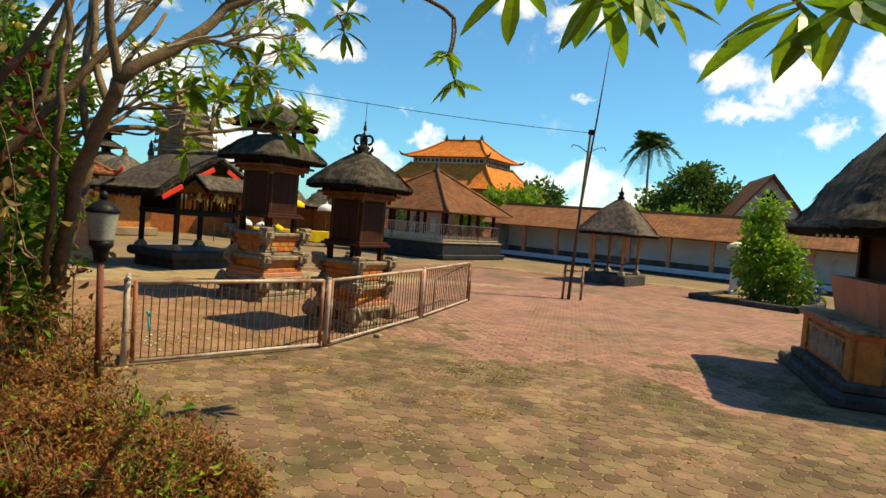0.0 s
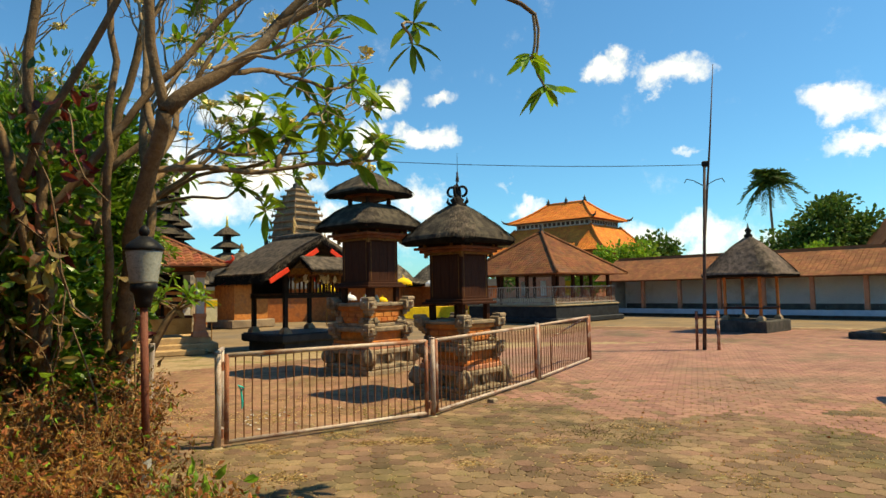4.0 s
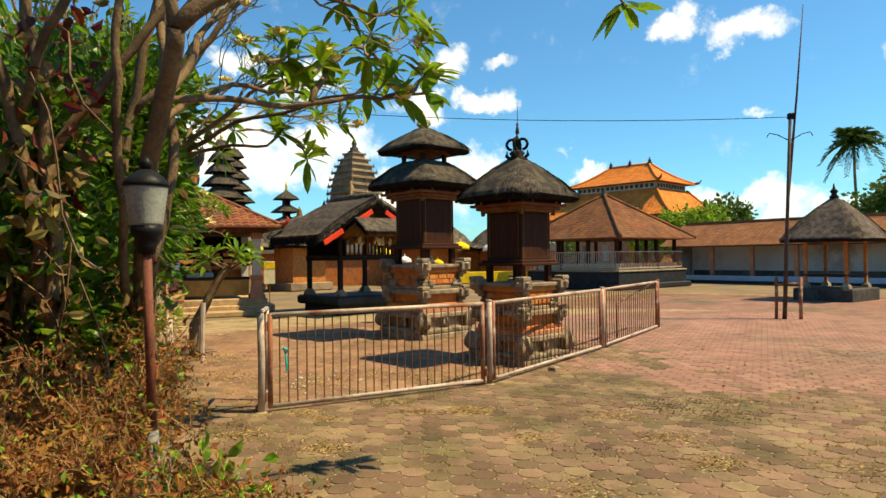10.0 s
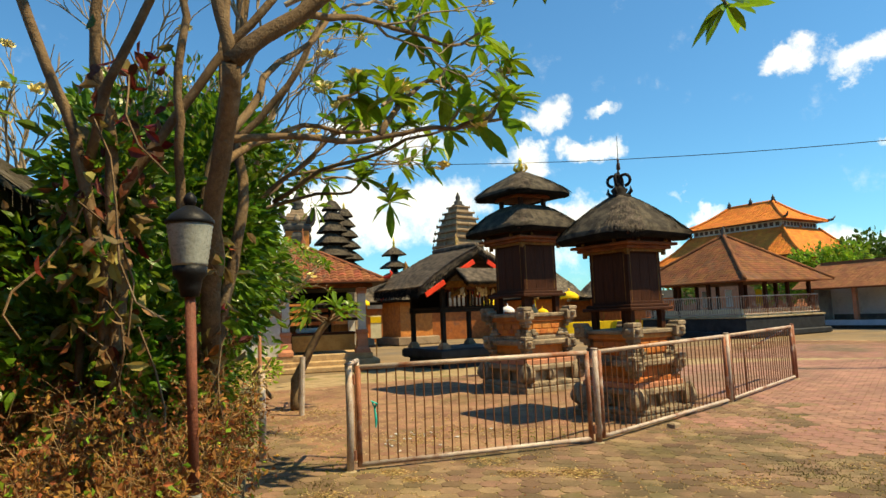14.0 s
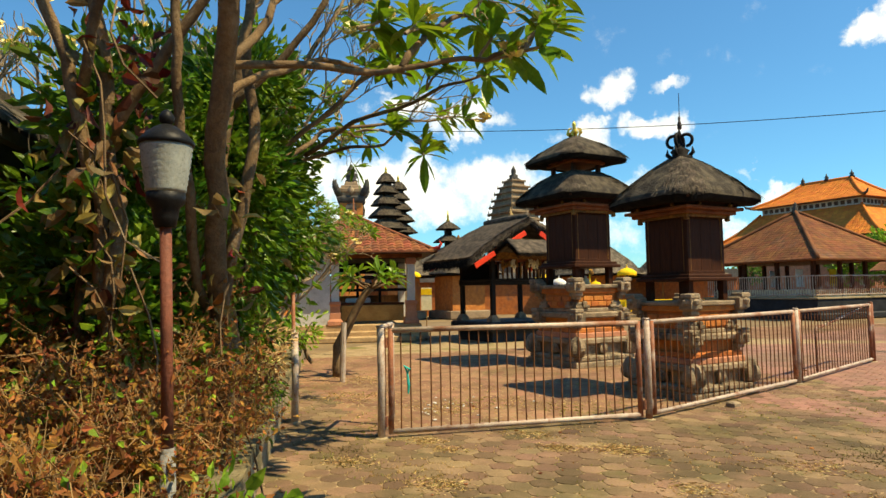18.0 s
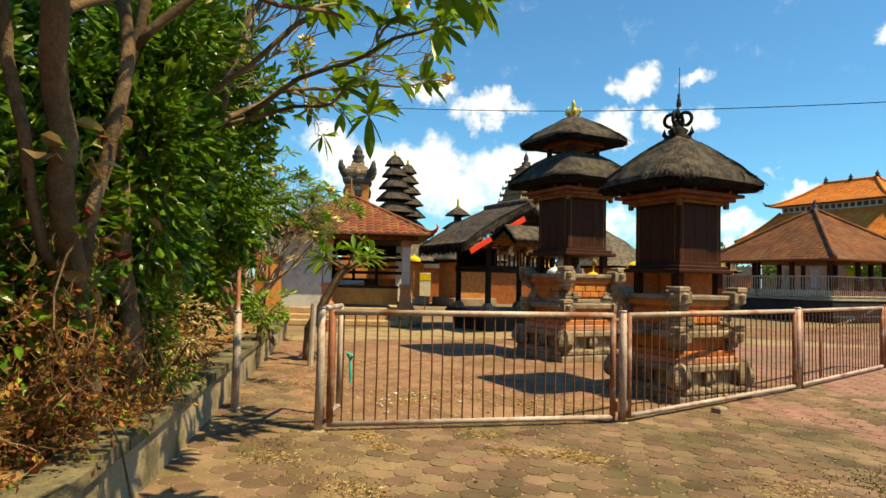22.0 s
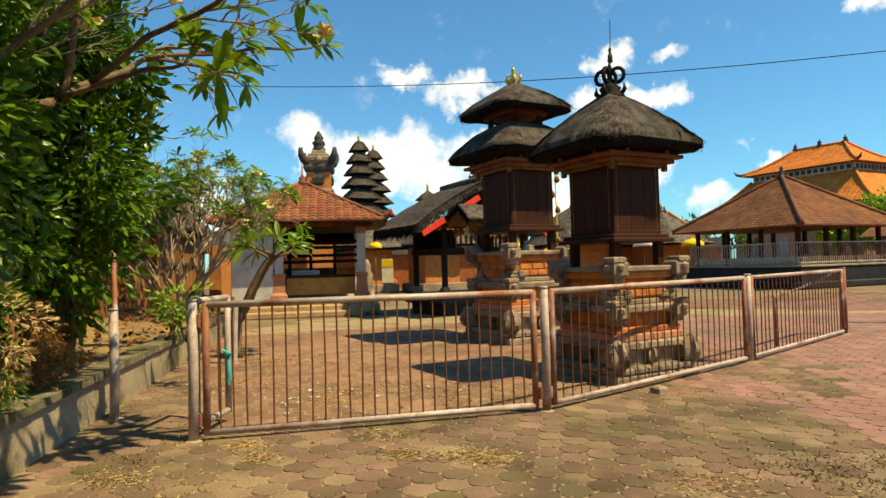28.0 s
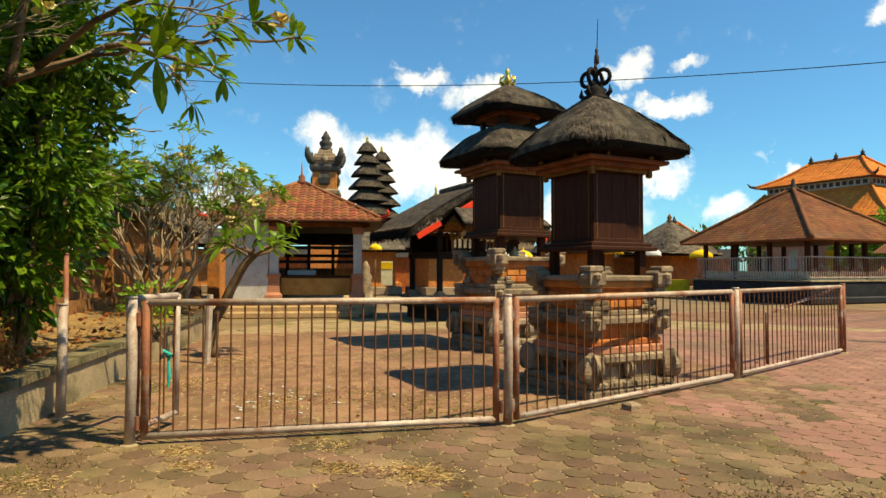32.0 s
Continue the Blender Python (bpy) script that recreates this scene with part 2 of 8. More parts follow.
def material(name, colours, scale=6.0, rough=0.85, bump=0.25, grain=70.0, metal=0.0, spread=0.0, stain=None, streak=None, island=False, patch=None, spec=0.14):
    """Mottled surface: two colours at one scale, a grain at another; stain: colour, scale, amount; streak: stretch of the pattern;
    spread: how far single pieces differ; patch: a second stain of colour, scale, amount."""
    mt = bpy.data.materials.new(name)
    mt.use_nodes = True
    n, l = mt.node_tree.nodes, mt.node_tree.links
    bsdf = n["Principled BSDF"]
    bsdf.inputs["Metallic"].default_value = metal
    bsdf.inputs["Specular IOR Level"].default_value = spec
    tc = n.new("ShaderNodeNewGeometry")
    vec = tc.outputs["Position"]
    if streak:
        mp = n.new("ShaderNodeMapping")
        oc = n.new("ShaderNodeTexCoord")
        l.new(oc.outputs["Object"], mp.inputs["Vector"])
        mp.inputs["Scale"].default_value = streak
        vec = mp.outputs["Vector"]

    def noise_of(sc, detail=5.0, r=0.6, source=None):
        t = n.new("ShaderNodeTexNoise")
        l.new(source or vec, t.inputs["Vector"])
        t.inputs["Scale"].default_value, t.inputs["Detail"].default_value, t.inputs["Roughness"].default_value = sc, detail, r
        return t.outputs["Fac"]

    def mixed(fac, a, b, mode="MIX"):
        x = n.new("ShaderNodeMix")
        x.data_type, x.blend_type = "RGBA", mode
        for key, v in (("Factor", fac), ("A", a), ("B", b)):
            if isinstance(v, (int, float)):
                x.inputs[key].default_value = v
            elif isinstance(v, tuple):
                x.inputs[key].default_value = (*v, 1)
            else:
                l.new(v, x.inputs[key])
        return x.outputs["Result"]

    def ranged(v, a, b):
        x = n.new("ShaderNodeMapRange")
        x.interpolation_type = "SMOOTHSTEP"
        l.new(v, x.inputs["Value"])
        x.inputs["From Min"].default_value, x.inputs["From Max"].default_value = a, b
        return x.outputs["Result"]

    col = mixed(ranged(noise_of(scale), 0.35, 0.65), tuple(colours[0]), tuple(colours[1]))
    fine = noise_of(grain, 3.0, 0.7)
    dark = n.new("ShaderNodeMapRange")
    l.new(fine, dark.inputs["Value"])
    dark.inputs["From Min"].default_value, dark.inputs["From Max"].default_value = 0.3, 0.7
    dark.inputs["To Min"].default_value, dark.inputs["To Max"].default_value = 0.78, 1.18
    grey = n.new("ShaderNodeCombineColor")
    for i in range(3):
        l.new(dark.outputs["Result"], grey.inputs[i])
    col = mixed(1.0, col, grey.outputs["Color"], "MULTIPLY")
    for item, seed in ((stain, 0.0), (patch, 13.7)):
        if item:
            c, sc, amount = item
            gp = n.new("ShaderNodeVectorMath")
            gp.operation = "ADD"
            l.new(tc.outputs["Position"], gp.inputs[0])
            gp.inputs[1].default_value = (seed, seed * 2, 3.1)
            f = ranged(noise_of(sc, 6.0, 0.65, gp.outputs[0]), 0.62 - 0.3 * amount, 0.78 - 0.2 * amount)
            col = mixed(f, col, tuple(c))
    if spread:
        if island:
            rnd = tc.outputs["Random Per Island"]
        else:
            rnd = n.new("ShaderNodeObjectInfo").outputs["Random"]
        hs = n.new("ShaderNodeHueSaturation")
        mr = n.new("ShaderNodeMapRange")
        l.new(rnd, mr.inputs["Value"])
        mr.inputs["To Min"].default_value, mr.inputs["To Max"].default_value = 1 - spread, 1 + spread
        l.new(mr.outputs["Result"], hs.inputs["Value"])
        wrap = n.new("ShaderNodeMath")
        wrap.operation = "PINGPONG"
        l.new(rnd, wrap.inputs[0])
        wrap.inputs[1].default_value = 0.13
        hu = n.new("ShaderNodeMapRange")
        l.new(wrap.outputs[0], hu.inputs["Value"])
        hu.inputs["From Max"].default_value = 0.13
        hu.inputs["To Min"].default_value, hu.inputs["To Max"].default_value = 0.5 - 0.06 * spread, 0.5 + 0.06 * spread
        l.new(hu.outputs["Result"], hs.inputs["Hue"])
        l.new(col, hs.inputs["Color"])
        col = hs.outputs["Color"]
    l.new(col, bsdf.inputs["Base Color"])
    rr = n.new("ShaderNodeMapRange")
    l.new(fine, rr.inputs["Value"])
    rr.inputs["To Min"].default_value, rr.inputs["To Max"].default_value = max(rough - 0.12, 0.05), min(rough + 0.12, 1.0)
    l.new(rr.outputs["Result"], bsdf.inputs["Roughness"])
    if bump:
        b = n.new("ShaderNodeBump")
        b.inputs["Strength"].default_value, b.inputs["Distance"].default_value = bump, 0.02
        l.new(fine, b.inputs["Height"])
        l.new(b.outputs["Normal"], bsdf.inputs["Normal"])
    return mt


def leafy(name, c1, c2, rough=0.45, glow=0.35, spread=0.35):
    """Leaves that differ one from the next and let some light through."""
    mt = material(name, (c1, c2), 3.0, rough, 0.1, 40.0, spread=spread, island=True, spec=0.3)
    n, l = mt.node_tree.nodes, mt.node_tree.links
    bsdf, end = n["Principled BSDF"], n["Material Output"]
    tr = n.new("ShaderNodeBsdfTranslucent")
    l.new(bsdf.inputs["Base Color"].links[0].from_socket, tr.inputs["Color"])
    mx = n.new("ShaderNodeMixShader")
    mx.inputs[0].default_value = glow
    l.new(bsdf.outputs[0], mx.inputs[1])
    l.new(tr.outputs[0], mx.inputs[2])
    l.new(mx.outputs[0], end.inputs["Surface"])
    return mt

# ---- materials ----
M_GROUND = material("dusty_ground", ((0.24, 0.165, 0.09), (0.17, 0.12, 0.07)), 0.5, 0.95, 0.4, 25.0, stain=((0.13, 0.115, 0.09), 0.35, 0.45))
M_JOINT = material("paver_joint", ((0.36, 0.26, 0.15), (0.26, 0.185, 0.10)), 3.0, 0.95, 0.5, 40.0, stain=((0.13, 0.13, 0.035), 1.2, 0.4))
M_PAVER = material("hexagonal_paver", ((0.235, 0.150, 0.090), (0.165, 0.106, 0.066)), 1.2, 0.9, 0.5, 55.0, spread=0.30, stain=((0.105, 0.078, 0.042), 0.9, 0.55), patch=((0.16, 0.125, 0.05), 1.7, 0.25))
M_PAVER_REST = material("hexagonal_paver_rest", ((0.235, 0.150, 0.090), (0.165, 0.106, 0.066)), 1.2, 0.9, 0.5, 55.0, spread=0.30, island=True, stain=((0.105, 0.078, 0.042), 0.9, 0.55), patch=((0.16, 0.125, 0.05), 1.7, 0.25))
M_COURT = material("dusty_court_paver", ((0.275, 0.152, 0.090), (0.195, 0.108, 0.066)), 0.8, 0.93, 0.35, 45.0, spread=0.2, island=True, stain=((0.15, 0.095, 0.05), 0.6, 0.4))
M_RED_PAVER = material("reddish_paver", ((0.31, 0.164, 0.121), (0.24, 0.130, 0.098)), 0.9, 0.9, 0.3, 55.0, spread=0.15, island=True, stain=((0.17, 0.12, 0.08), 0.3, 0.45))
M_THATCH = material("grey_palm_thatch", ((0.140, 0.110, 0.082), (0.058, 0.047, 0.038)), 6.0, 0.98, 1.0, 30.0, stain=((0.05, 0.042, 0.035), 3.5, 0.35), spec=0.1, spread=0.4, island=True)
# near-black holds the shade under the eaves; the black gable fringe shares it
M_THATCH_DARK = material("shaded_thatch_and_fringe", ((0.016, 0.014, 0.012), (0.009, 0.008, 0.007)), 6.0, 1.0, 0.8, 40.0, spec=0.05)
M_WOOD = material("dark_brown_wood", ((0.062, 0.022, 0.010), (0.040, 0.015, 0.008)), 3.0, 0.6, 0.25, 50.0, spec=0.08, streak=(14, 14, 1.2))
M_BLACK_WOOD = material("blackened_wood", ((0.018, 0.013, 0.010), (0.010, 0.008, 0.007)), 4.0, 0.7, 0.3, 60.0)
M_CORNICE = material("red_brown_painted_wood", ((0.23, 0.078, 0.028), (0.14, 0.045, 0.019)), 5.0, 0.65, 0.2, 60.0)
M_GILT = material("dull_gilt_paint", ((0.26, 0.13, 0.03), (0.13, 0.062, 0.018)), 14.0, 0.5, 0.4, 80.0, metal=0.2)
M_GOLD = material("bright_gold", ((0.85, 0.58, 0.10), (0.62, 0.36, 0.05)), 10.0, 0.28, 0.3, 60.0, metal=0.85)
M_STONE = material("weathered_grey_stone", ((0.37, 0.280, 0.185), (0.22, 0.165, 0.108)), 4.0, 0.93, 0.7, 45.0, stain=((0.08, 0.068, 0.05), 3.0, 0.45))
M_DARK_STONE = material("dark_mossy_stone", ((0.085, 0.078, 0.07), (0.045, 0.043, 0.041)), 3.5, 0.92, 0.6, 45.0, stain=((0.035, 0.042, 0.022), 2.0, 0.3))
M_BASALT = material("black_polished_slab", ((0.026, 0.028, 0.031), (0.014, 0.015, 0.017)), 3.0, 0.62, 0.3, 45.0, spec=0.2)
M_BRICK = material("orange_red_brick", ((0.56, 0.20, 0.055), (0.42, 0.14, 0.04)), 6.0, 0.9, 0.4, 55.0, stain=((0.27, 0.12, 0.065), 2.2, 0.35), spread=0.12)
M_CAP = material("grey_wall_cap", ((0.20, 0.18, 0.155), (0.12, 0.11, 0.098)), 1.5, 0.95, 0.6, 35.0)
M_SHINGLE = material("dark_shingle_cap", ((0.115, 0.095, 0.07), (0.055, 0.048, 0.038)), 3.0, 0.95, 0.7, 30.0, stain=((0.05, 0.055, 0.028), 1.5, 0.35))
M_WALL_BRICK = material("stained_brick_wall", ((0.38, 0.175, 0.062), (0.26, 0.115, 0.043)), 2.5, 0.92, 0.45, 45.0, stain=((0.085, 0.052, 0.032), 0.9, 0.55), streak=(5.0, 5.0, 0.7))
# pale from weathering and from the sun's reflection on rail tops, put into the colour
M_RAIL = material("weathered_sunlit_rail", ((0.52, 0.41, 0.32), (0.42, 0.30, 0.22)), 6.0, 0.55, 0.3, 60.0, stain=((0.28, 0.11, 0.055), 2.0, 0.5), metal=0.15)
M_RUST = material("rusty_red_pipe", ((0.30, 0.115, 0.06), (0.22, 0.095, 0.06)), 7.0, 0.6, 0.3, 60.0, stain=((0.50, 0.42, 0.34), 3.0, 0.42), metal=0.15)
M_PIPE = material("chipped_white_pipe", ((0.50, 0.42, 0.35), (0.38, 0.29, 0.235)), 6.0, 0.55, 0.3, 60.0, stain=((0.24, 0.11, 0.07), 4.0, 0.35), metal=0.15)
M_BAR = material("rusty_thin_bar", ((0.20, 0.085, 0.035), (0.13, 0.058, 0.03)), 9.0, 0.7, 0.3, 90.0, metal=0.2)
M_TILE_RED = material("red_clay_tile", ((0.285, 0.098, 0.042), (0.19, 0.068, 0.033)), 1.5, 0.8, 0.3, 50.0, spread=0.22, stain=((0.16, 0.075, 0.045), 2.0, 0.3))
M_TILE_RED_REST = material("red_clay_tile_rest", ((0.285, 0.098, 0.042), (0.19, 0.068, 0.033)), 1.5, 0.8, 0.3, 50.0, spread=0.22, island=True, stain=((0.16, 0.075, 0.045), 2.0, 0.3))
M_TILE_BROWN = material("brown_clay_tile", ((0.20, 0.078, 0.032), (0.128, 0.052, 0.025)), 1.2, 0.88, 0.3, 40.0, spread=0.18, island=True, stain=((0.12, 0.065, 0.042), 0.7, 0.35))
M_TILE_GALLERY = material("weathered_gallery_tile", ((0.265, 0.110, 0.049), (0.185, 0.078, 0.038)), 1.0, 0.88, 0.3, 40.0, spread=0.15, island=True, stain=((0.14, 0.075, 0.045), 0.6, 0.3))
M_TILE_ORANGE = material("orange_clay_tile", ((0.64, 0.20, 0.038), (0.52, 0.155, 0.03)), 1.0, 0.8, 0.25, 30.0, spread=0.12, island=True)
M_SANDSTONE = material("pale_sandstone_step", ((0.50, 0.34, 0.18), (0.38, 0.25, 0.13)), 3.0, 0.9, 0.3, 45.0, stain=((0.22, 0.14, 0.08), 1.5, 0.35))
M_WHITE = material("white_plaster", ((0.62, 0.60, 0.56), (0.50, 0.485, 0.46)), 1.5, 0.9, 0.2, 50.0, stain=((0.33, 0.31, 0.28), 1.2, 0.25))
M_GREY_PLASTER = material("grey_plaster", ((0.52, 0.50, 0.46), (0.42, 0.405, 0.38)), 0.7, 0.92, 0.25, 45.0, stain=((0.22, 0.21, 0.20), 0.6, 0.4))
M_GALLERY_WALL = material("pale_gallery_plaster", ((0.78, 0.78, 0.76), (0.66, 0.67, 0.66)), 0.5, 0.92, 0.25, 45.0, stain=((0.40, 0.40, 0.39), 0.5, 0.3))
M_BLUE = material("pale_blue_step", ((0.38, 0.50, 0.60), (0.30, 0.41, 0.52)), 2.0, 0.8, 0.2, 50.0)
M_CLAY = material("salmon_clay_paint", ((0.52, 0.23, 0.13), (0.43, 0.185, 0.11)), 3.0, 0.85, 0.2, 45.0, stain=((0.32, 0.16, 0.10), 2.0, 0.25))
M_YELLOW = material("yellow_cloth", ((0.85, 0.56, 0.03), (0.75, 0.46, 0.02)), 5.0, 0.8, 0.3, 60.0)
M_OCHRE = material("ochre_paint", ((0.42, 0.24, 0.075), (0.32, 0.17, 0.05)), 3.0, 0.85, 0.2, 45.0, stain=((0.2, 0.11, 0.05), 2.0, 0.3))
M_CREAM = material("cream_cloth", ((0.72, 0.66, 0.45), (0.62, 0.56, 0.36)), 5.0, 0.85, 0.3, 60.0)
M_WHITE_CLOTH = material("white_cloth", ((0.78, 0.76, 0.72), (0.66, 0.65, 0.63)), 5.0, 0.85, 0.2, 60.0)
M_RED_CLOTH = material("bright_red_board", ((0.72, 0.05, 0.02), (0.58, 0.04, 0.02)), 5.0, 0.6, 0.2, 60.0)
M_TEAL = material("teal_ribbon", ((0.02, 0.42, 0.36), (0.015, 0.34, 0.30)), 9.0, 0.6, 0.1, 60.0)
M_SOIL = material("dry_soil", ((0.30, 0.185, 0.075), (0.19, 0.12, 0.052)), 2.5, 0.97, 0.8, 22.0, stain=((0.10, 0.08, 0.045), 1.2, 0.4))
M_CEMENT = material("cement_kerb", ((0.36, 0.285, 0.18), (0.26, 0.205, 0.13)), 2.5, 0.92, 0.45, 40.0, stain=((0.12, 0.105, 0.055), 1.4, 0.4))
M_COPING = material("mossy_coping_stone", ((0.21, 0.175, 0.10), (0.13, 0.11, 0.062)), 5.0, 0.95, 0.7, 35.0, stain=((0.06, 0.06, 0.025), 2.5, 0.45))
M_BARK = material("smooth_tan_bark", ((0.195, 0.126, 0.066), (0.108, 0.070, 0.039)), 5.0, 0.85, 0.6, 45.0, stain=((0.27, 0.21, 0.14), 3.0, 0.25))
M_PALE_BARK = material("pale_grey_bark", ((0.36, 0.275, 0.18), (0.24, 0.185, 0.12)), 5.0, 0.85, 0.5, 45.0, stain=((0.14, 0.10, 0.065), 3.0, 0.3))
M_TWIG = material("dry_twig", ((0.32, 0.20, 0.09), (0.18, 0.105, 0.046)), 8.0, 0.9, 0.2, 60.0)
M_LEAF = leafy("frangipani_leaf", (0.21, 0.33, 0.02), (0.10, 0.20, 0.014), 0.34, 0.44)
M_GREEN = leafy("dense_green_leaf", (0.145, 0.245, 0.020), (0.055, 0.13, 0.011), 0.30, 0.36)
M_BRIGHT = leafy("bright_shrub_leaf", (0.27, 0.40, 0.04), (0.17, 0.30, 0.025), 0.45, 0.4)
M_DRY = leafy("dry_rust_leaf", (0.42, 0.185, 0.05), (0.20, 0.078, 0.026), 0.85, 0.42, 0.45)
M_STRAW = leafy("straw_blade", (0.60, 0.43, 0.20), (0.42, 0.28, 0.12), 0.9, 0.25, 0.4)
M_MOSS = leafy("olive_moss", (0.30, 0.29, 0.06), (0.19, 0.20, 0.035), 0.9, 0.3, 0.4)
M_DARK_MOSS = leafy("dark_moss", (0.22, 0.17, 0.065), (0.13, 0.105, 0.042), 0.95, 0.2, 0.4)
M_CREEPER = leafy("withered_creeper_leaf", (0.34, 0.26, 0.085), (0.22, 0.115, 0.04), 0.6, 0.38, 0.5)
M_MAROON = leafy("maroon_creeper_leaf", (0.20, 0.035, 0.014), (0.08, 0.02, 0.012), 0.5, 0.3, 0.5)
M_FAR_LEAF = leafy("far_tree_leaf", (0.10, 0.165, 0.025), (0.055, 0.11, 0.017), 0.7, 0.3)
M_FLOWER = material("cream_flower", ((0.85, 0.66, 0.20), (0.82, 0.74, 0.42)), 12.0, 0.6, 0.1, 60.0)
M_LAMP_GLASS = material("frosted_lamp_glass", ((0.30, 0.31, 0.27), (0.22, 0.23, 0.195)), 6.0, 0.3, 0.1, 60.0, spec=0.5)
M_LAMP_BLACK = material("black_lamp_metal", ((0.018, 0.018, 0.018), (0.012, 0.012, 0.013)), 6.0, 0.45, 0.15, 60.0, metal=0.3)
M_ZINC = material("dull_zinc_pipe", ((0.24, 0.235, 0.22), (0.15, 0.145, 0.135)), 5.0, 0.75, 0.3, 60.0, spec=0.1)
M_LAMP_POLE = material("red_oxide_pole", ((0.22, 0.075, 0.045), (0.15, 0.055, 0.035)), 6.0, 0.6, 0.3, 60.0)
M_CABLE = material("black_cable", ((0.015, 0.015, 0.016), (0.011, 0.011, 0.012)), 6.0, 0.6, 0.0, 60.0)
M_BAMBOO = material("weathered_bamboo", ((0.10, 0.065, 0.05), (0.06, 0.042, 0.035)), 5.0, 0.75, 0.2, 60.0)
M_BLUE_BIN = material("blue_plastic", ((0.02, 0.08, 0.32), (0.018, 0.06, 0.25)), 4.0, 0.4, 0.05, 60.0)
M_TOWER = material("brown_tower_stone", ((0.30, 0.215, 0.135), (0.20, 0.14, 0.09)), 1.5, 0.93, 0.6, 20.0, stain=((0.10, 0.075, 0.055), 1.2, 0.35))

# ---- setting ----
GRID = 52.0                     # the way the temple's walls run, degrees from +x
POSTS = [(-3.04, 7.32), (-0.735, 9.07), (0.99, 12.34), (2.51, 15.71)]
EDGE_A, EDGE_B = Vector((-0.30, 1.50)), Vector((-8.95, 14.2))      # planter edge
WALL_A, WALL_B = Vector((-1.9, 0.8)), Vector((-15.5, 20.0))       # boundary wall

solid("ground", Shape().add([(-600, -600, -0.03), (600, -600, -0.03), (600, 600, -0.03), (-600, 600, -0.03)], [(0, 1, 2, 3)]), M_GROUND, "dusty grey-brown temple courtyard ground", "ground", kind="structure")
pavement = solid("pavement", Shape().slab([(-8.4, 4.2), (0.0, -3.0), (9, -3.0), (24, 12), (14, 26), (4.2, 30.0), (-9.0, 17.0)], -0.028, -0.005), M_JOINT, "paved courtyard of hexagonal concrete pavers with sandy joints", "pavement", kind="structure")


def strip(a, b, w0, w1, z0, z1, s=None):
    """A wall-like body along a line, from w0 to w1 to its left, from z0 to z1."""
    s = s or Shape()
    d = (b - a).normalized()
    n = Vector((-d.y, d.x))
    q = [a + n * w0, b + n * w0, b + n * w1, a + n * w1]
    if w1 < w0:
        q.reverse()
    return s.slab([(p.x, p.y) for p in q], z0, z1)


# raised planting bed along the boundary wall
bed = Shape()
rows, cols = 60, 14
for i in range(rows + 1):
    for j in range(cols + 1):
        p = EDGE_A.lerp(EDGE_B, i / rows).lerp(WALL_A.lerp(WALL_B, i / rows), j / cols)
        bed.v.append((p.x, p.y, 0.36 + 0.16 * j / cols + 0.07 * noise.noise((p.x * 1.3, p.y * 1.3, 0)) + 0.03 * noise.noise((p.x * 5, p.y * 5, 2))))
for i in range(rows):
    for j in range(cols):
        k = i * (cols + 1) + j
        bed.f.append((k, k + 1, k + cols + 2, k + cols + 1)[::-1])
solid("planting_bed", bed, M_SOIL, "raised bed of dry brown soil along the boundary wall", "soil bed", kind="structure", smooth=True)

edge = thing("planter_wall", Matrix(), "low cement planter wall with a worn stone coping", "low wall", kind="structure")
part("wall_body", strip(EDGE_A, EDGE_B, 0.0, 0.14, -0.03, 0.36), M_CEMENT, edge)
rnd = random.Random(4)
d = EDGE_B - EDGE_A
n_cop = 38
for i in range(n_cop):
    a, b = EDGE_A + d * (i / n_cop), EDGE_A + d * ((i + 0.985) / n_cop)
    part("coping_stone", strip(a, b, -0.035 - rnd.random() * 0.015, 0.19 + rnd.random() * 0.03, 0.36, 0.42 + rnd.random() * 0.03), M_COPING, edge)

# boundary wall with a shingled cap
bound = thing("wall_west", Matrix(), "stained orange brick boundary wall under a dark shingled cap", "wall", kind="structure")
part("brickwork", strip(WALL_A, WALL_B, 0.02, 0.34, 0.0, 2.35), M_WALL_BRICK, bound)
part("plinth", strip(WALL_A, WALL_B, -0.10, 0.05, 0.0, 0.75), M_WALL_BRICK, bound)
part("band", strip(WALL_A, WALL_B, -0.05, 0.05, 1.50, 1.58), M_DARK_STONE, bound)
part("cornice", strip(WALL_A, WALL_B, -0.12, 0.44, 2.35, 2.47), M_DARK_STONE, bound)
part("cornice", strip(WALL_A, WALL_B, -0.2, 0.50, 2.47, 2.56), M_CAP, bound)
wd = (WALL_B - WALL_A).normalized()
wn2 = Vector((-wd.y, wd.x))
length = (WALL_B - WALL_A).length
cap = Shape()
for row in range(5):
    o0, o1 = -0.32 + row * 0.10, -0.32 + row * 0.10 + 0.13
    z0 = 2.55 + row * 0.085
    k = 0.0
    while k < length:
        w = 0.16 + rnd.random() * 0.05
        a, b = WALL_A + wd * k, WALL_A + wd * (k + w - 0.012)
        dz = rnd.random() * 0.012
        cap.add([(*(a + wn2 * o0), z0 + dz), (*(b + wn2 * o0), z0 + dz), (*(b + wn2 * o1), z0 + 0.105 + dz), (*(a + wn2 * o1), z0 + 0.105 + dz),
                 (*(a + wn2 * o0), z0 - 0.03), (*(b + wn2 * o0), z0 - 0.03)], [(0, 1, 2, 3), (4, 5, 1, 0)])
        k += w
part("shingle_cap", cap, M_SHINGLE, bound, kind="stuff")
part("cap_ridge", strip(WALL_A, WALL_B, 0.1, 0.3, 2.5, 2.99), M_SHINGLE, bound)
part("cap_back", strip(WALL_A, WALL_B, 0.3, 0.6, 2.5, 2.75), M_CAP, bound)
